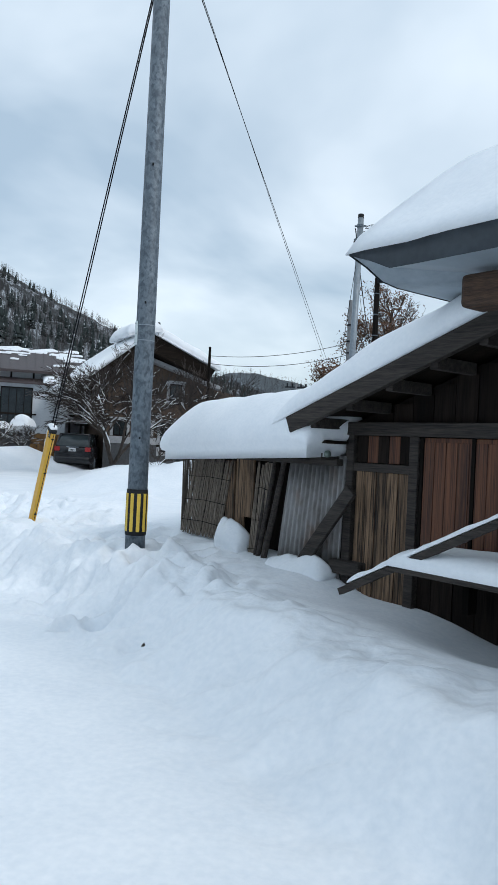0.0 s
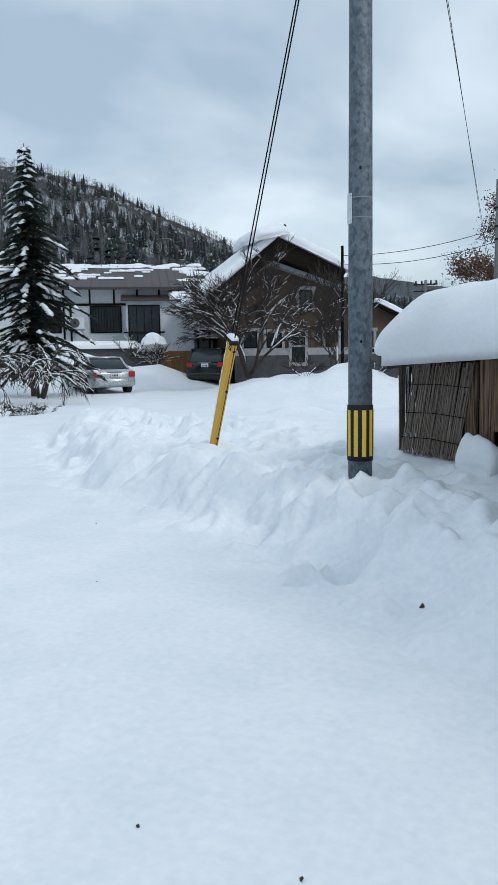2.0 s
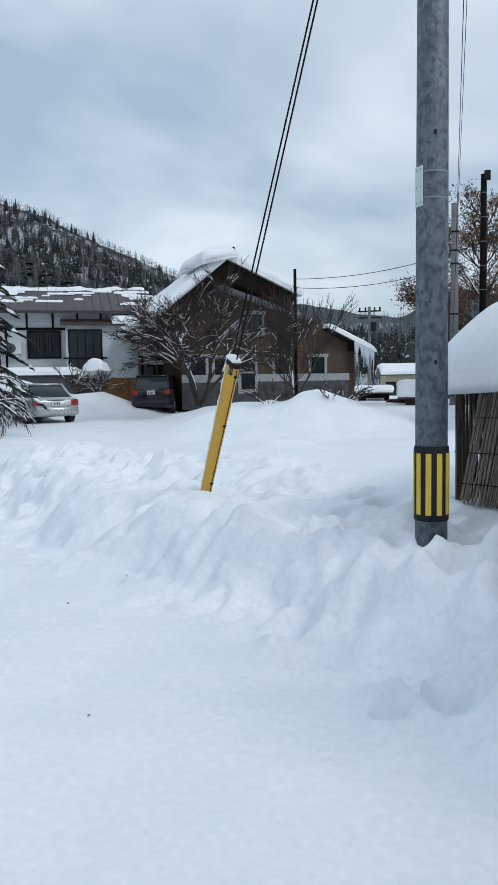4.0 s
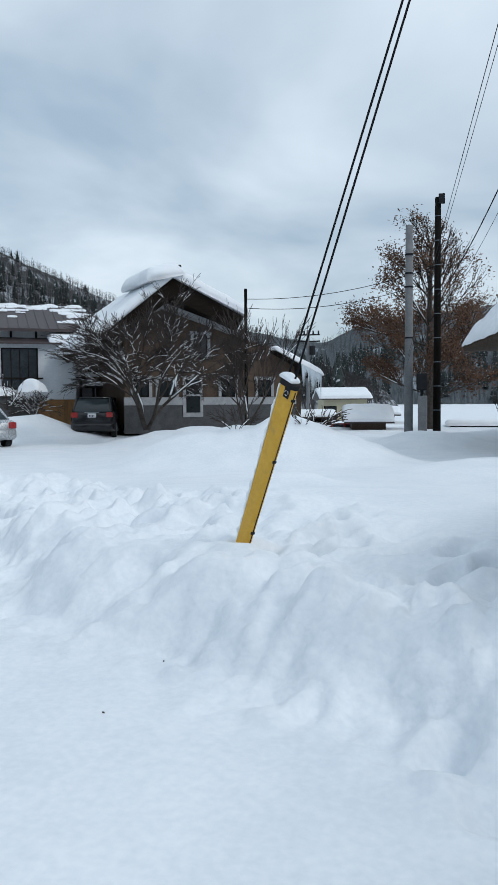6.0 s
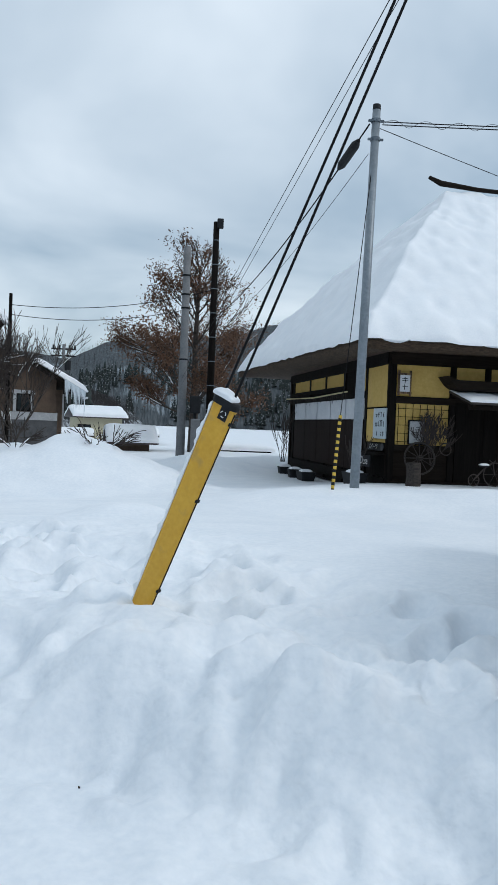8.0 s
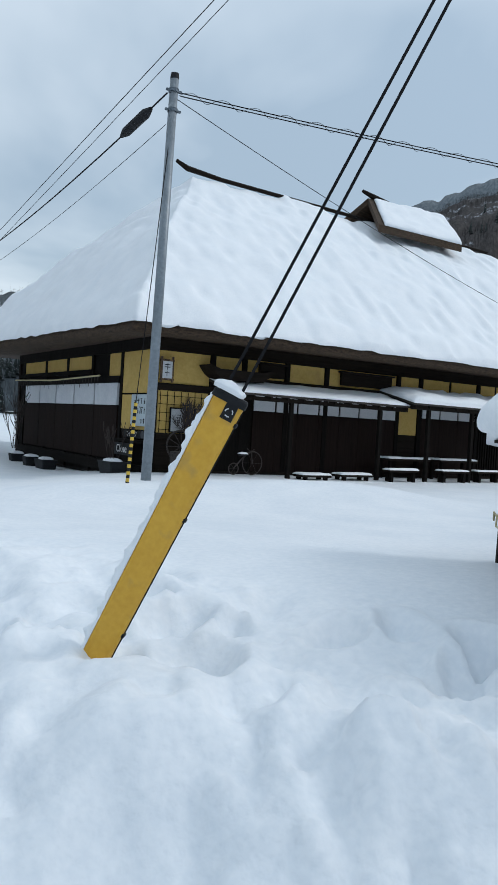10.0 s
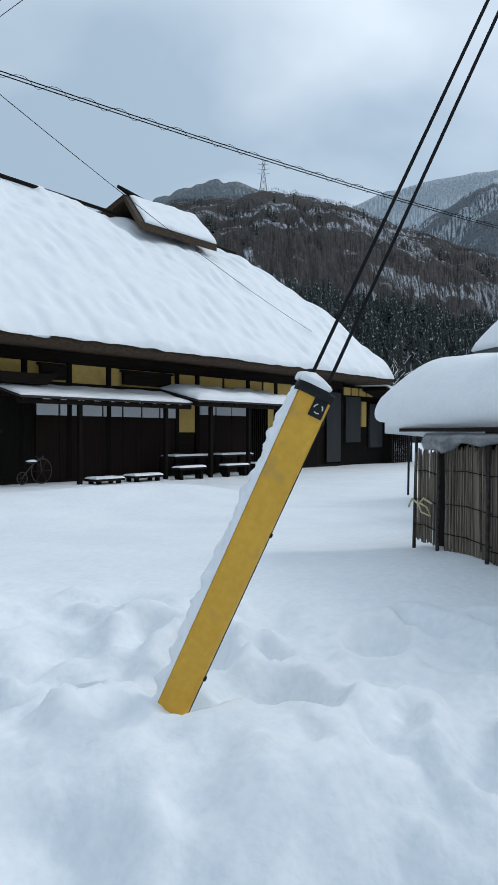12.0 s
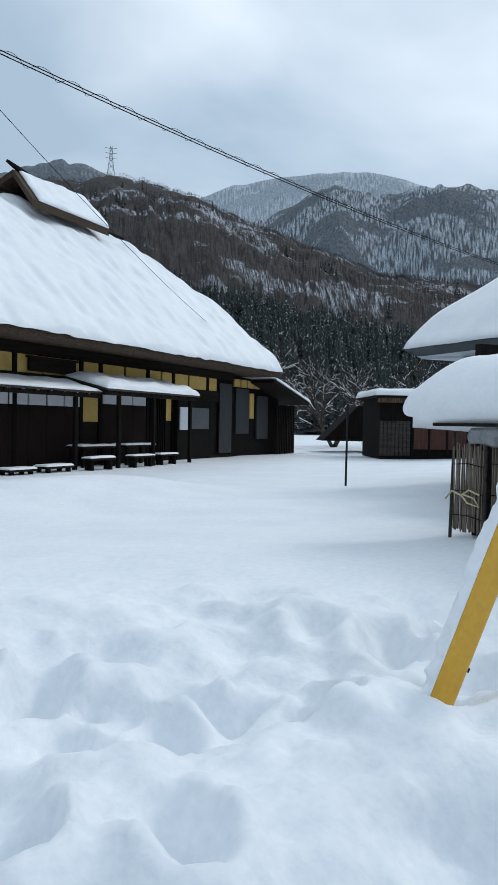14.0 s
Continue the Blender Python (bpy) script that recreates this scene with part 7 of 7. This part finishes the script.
vine = w.finish("dry_vine", TEA @ Vector((0.95, -0.1, 0.85)), "dry brown climbing vine against the lattice")
vine.matrix_world = TEA @ Matrix.Translation((0.95, -0.10, 0.85))
# spoked cart wheel
OLDIRON = material("dark_rusty_iron", (0.018, 0.014, 0.012), (0.06, 0.045, 0.038), 10, 0.7, 0.2)


def ring(bm, c, r, t, n=28, tilt=ID):
    tube(bm, [tilt @ (Vector(c) + Vector((r * math.cos(2 * math.pi * i / n), 0, r * math.sin(2 * math.pi * i / n)))) for i in range(n + 1)], t, 6)
    return bm


wheel = thing("cart_wheel", TEA @ pose(0.62, -0.28, 1.02, -10), "old spoked wooden cart wheel against the wall", "wheel")
part("rim", ring(bmesh.new(), (0, 0, 0), 0.34, 0.022), GREYBEAM, wheel)
part("hub", tubem([(0, -0.07, 0), (0, 0.07, 0)], 0.06, 12), GREYBEAM, wheel)
for k in range(12):
    a = 2 * math.pi * k / 12
    part("spoke", tubem([(0, 0, 0), (0.33 * math.cos(a), 0, 0.33 * math.sin(a))], 0.011, 5), GREYBEAM, wheel)
part("hanging_ring", ring(bmesh.new(), (0.62, 0.05, 0.22), 0.13, 0.012, 18), OLDIRON, wheel)
bike = thing("toy_bicycle", TEA @ pose(2.0, -0.75, 0.62), "small old bicycle with snow on its saddle", "bicycle")
for x, r in ((0.12, 0.25), (-0.35, 0.12)):
    wl_ = part("wheel", ring(bmesh.new(), (x, 0, r - 0.13), r, 0.012, 22), OLDIRON, bike)
    for k in range(6):
        a = math.pi * k / 3
        part("spoke", tubem([(x, 0, r - 0.13), (x + r * math.cos(a), 0, r - 0.13 + r * math.sin(a))], 0.004, 3), OLDIRON, wl_)
part("frame", tubem([(-0.35, 0, 0.0), (-0.12, 0, 0.24), (0.08, 0, 0.36), (0.12, 0, 0.12)], 0.014, 6), OLDIRON, bike)
part("saddle", boxm((-0.22, -0.05, 0.27), (-0.04, 0.05, 0.31), 0.015), BLACK, bike)
part("handlebar", tubem([(0.06, -0.14, 0.42), (0.07, 0, 0.37), (0.06, 0.14, 0.42)], 0.011, 6), OLDIRON, bike)
s = snow_cap("saddle_snow", [(-0.23, -0.055, 0.31), (-0.03, -0.055, 0.31), (-0.03, 0.055, 0.31), (-0.23, 0.055, 0.31)], 0.05, None, (8, 6), 0.05, 0.01, 0.01, 5)
s.matrix_world = TEA @ pose(2.0, -0.75, 0.62)
tagged(s, "snow on the little bicycle's saddle", "snow")
stump = thing("tree_stump", TEA @ pose(0.36, -0.6, 0.35), "short grey log standing upright by the wall", "log")
part("log", tubem([(0, 0, 0), (0.01, 0, 0.3), (0, 0, 0.58)], [0.17, 0.15, 0.155], 12), GREYBEAM, stump)
for k, (u, v) in enumerate(((-0.62, 7.4), (-0.5, 0.7), (-0.6, 6.1), (-0.55, 5.0))):
    pq = TEA @ Vector((u, v, 0))
    pz = gz(pq.x, pq.y) - 0.03
    pot = thing("planter", TEA @ pose(u, v, pz), "dark plant pot with snow by the wall", "planter", "planters by the wall")
    part("pot", extrude_loop(rounded(0.2, 0.2 + 0.2 * (k % 2), 0.06), [0, 0.26, 0.28], [0.82, 1, 1.05]), BLACK, pot)
    s = snow_cap("pot_snow", [(-0.17, -0.17, 0.28), (0.17, -0.17, 0.28), (0.17, 0.17, 0.28), (-0.17, 0.17, 0.28)], 0.07, None, (8, 8), 0.12, 0.01, 0.01, 110 + k)
    s.matrix_world = TEA @ pose(u, v, pz)
    tagged(s, "snow lying in a plant pot", "snow")
# rope fringe under the west eave
fringe = thing("straw_fringe", TEA, "straw rope fringe hung under the west eave", "fringe")
part("rope", tubem([(-0.3, 2.2, 2.50), (-0.3, 5.5, 2.44), (-0.3, 9.0, 2.50)], 0.02, 6), ROPE, fringe)
for k in range(34):
    v = 2.3 + k * 0.195
    part("tassel", tubem([(-0.3, v, 2.47), (-0.3, v + rb.uniform(-0.04, 0.04), 2.47 - rb.uniform(0.12, 0.28))], [0.014, 0.004], 4), GREYBEAM, fringe)
# benches and tables below the porch
for k, (u, v, L, h_, d) in enumerate(((6.1, -0.75, 1.45, 0.52, 0.5), (5.5, -1.45, 0.95, 0.28, 0.28), (7.9, -0.75, 1.4, 0.52, 0.5), (7.3, -1.4, 0.95, 0.28, 0.28), (8.7, -1.3, 0.9, 0.28, 0.28), (3.1, -1.3, 0.8, 0.12, 0.4), (4.2, -1.3, 0.9, 0.14, 0.4))):
    b = thing("bench" if h_ < 0.4 else "picnic_table", TEA @ pose(u, v, 0.42), "dark wooden bench with snow on its seat" if h_ < 0.4 else "dark wooden table with snow on its top", "bench" if h_ < 0.4 else "table", "seats below the porch")
    part("top", boxm((0, 0, h_ - 0.05), (L, d, h_), 0.008), DARKBEAM, b)
    for x in (0.08, L - 0.16):
        for y in (0.04, d - 0.12):
            part("leg", boxm((x, y, -0.1), (x + 0.08, y + 0.08, h_ - 0.05)), DARKWOOD, b)
    s = snow_cap("seat_snow", [(0, 0, h_), (L, 0, h_), (L, d, h_), (0, d, h_)], 0.045, None, (20, 8), 0.06, 0.01, 0.01, 120 + k)
    s.matrix_world = TEA @ pose(u, v, 0.42)
    tagged(s, "thin snow on a seat below the porch", "snow")
# crumbs and leaves on the road, and a stone showing through
for k, (x, y) in enumerate(((-2.18, 5.33), (-5.44, 7.64), (-5.48, 6.85), (-3.9, 6.6), (-2.66, 3.03), (-2.08, 3.0), (-4.4, 5.3), (-7.4, 10.2))):
    r_ = random.Random(k)
    st_ = thing("dead_leaf" if k else "stone", pose(x, y, gz(x, y) + 0.004, r_.uniform(-20, 20), r_.uniform(-20, 20), r_.uniform(0, 360)), "curled dead leaf lying on the snow" if k else "dark stone tip showing through the snow", "leaf" if k else "stone")
    bm = bmesh.new()
    sz = 0.011 if k else 0.03
    top_ = bm.verts.new((0, 0, sz * (0.5 if k else 1.1)))
    rg = [bm.verts.new((sz * math.cos(a) * r_.uniform(0.6, 1.2), sz * 0.6 * math.sin(a) * r_.uniform(0.6, 1.2), 0)) for a in np.linspace(0, 6.28, 8)[:-1]]
    for a, b in zip(rg, rg[1:] + rg[:1]):
        bm.faces.new((a, b, top_))
    bm.faces.new(rg[::-1])
    part("blade" if k else "rock", bm, BARK, st_)
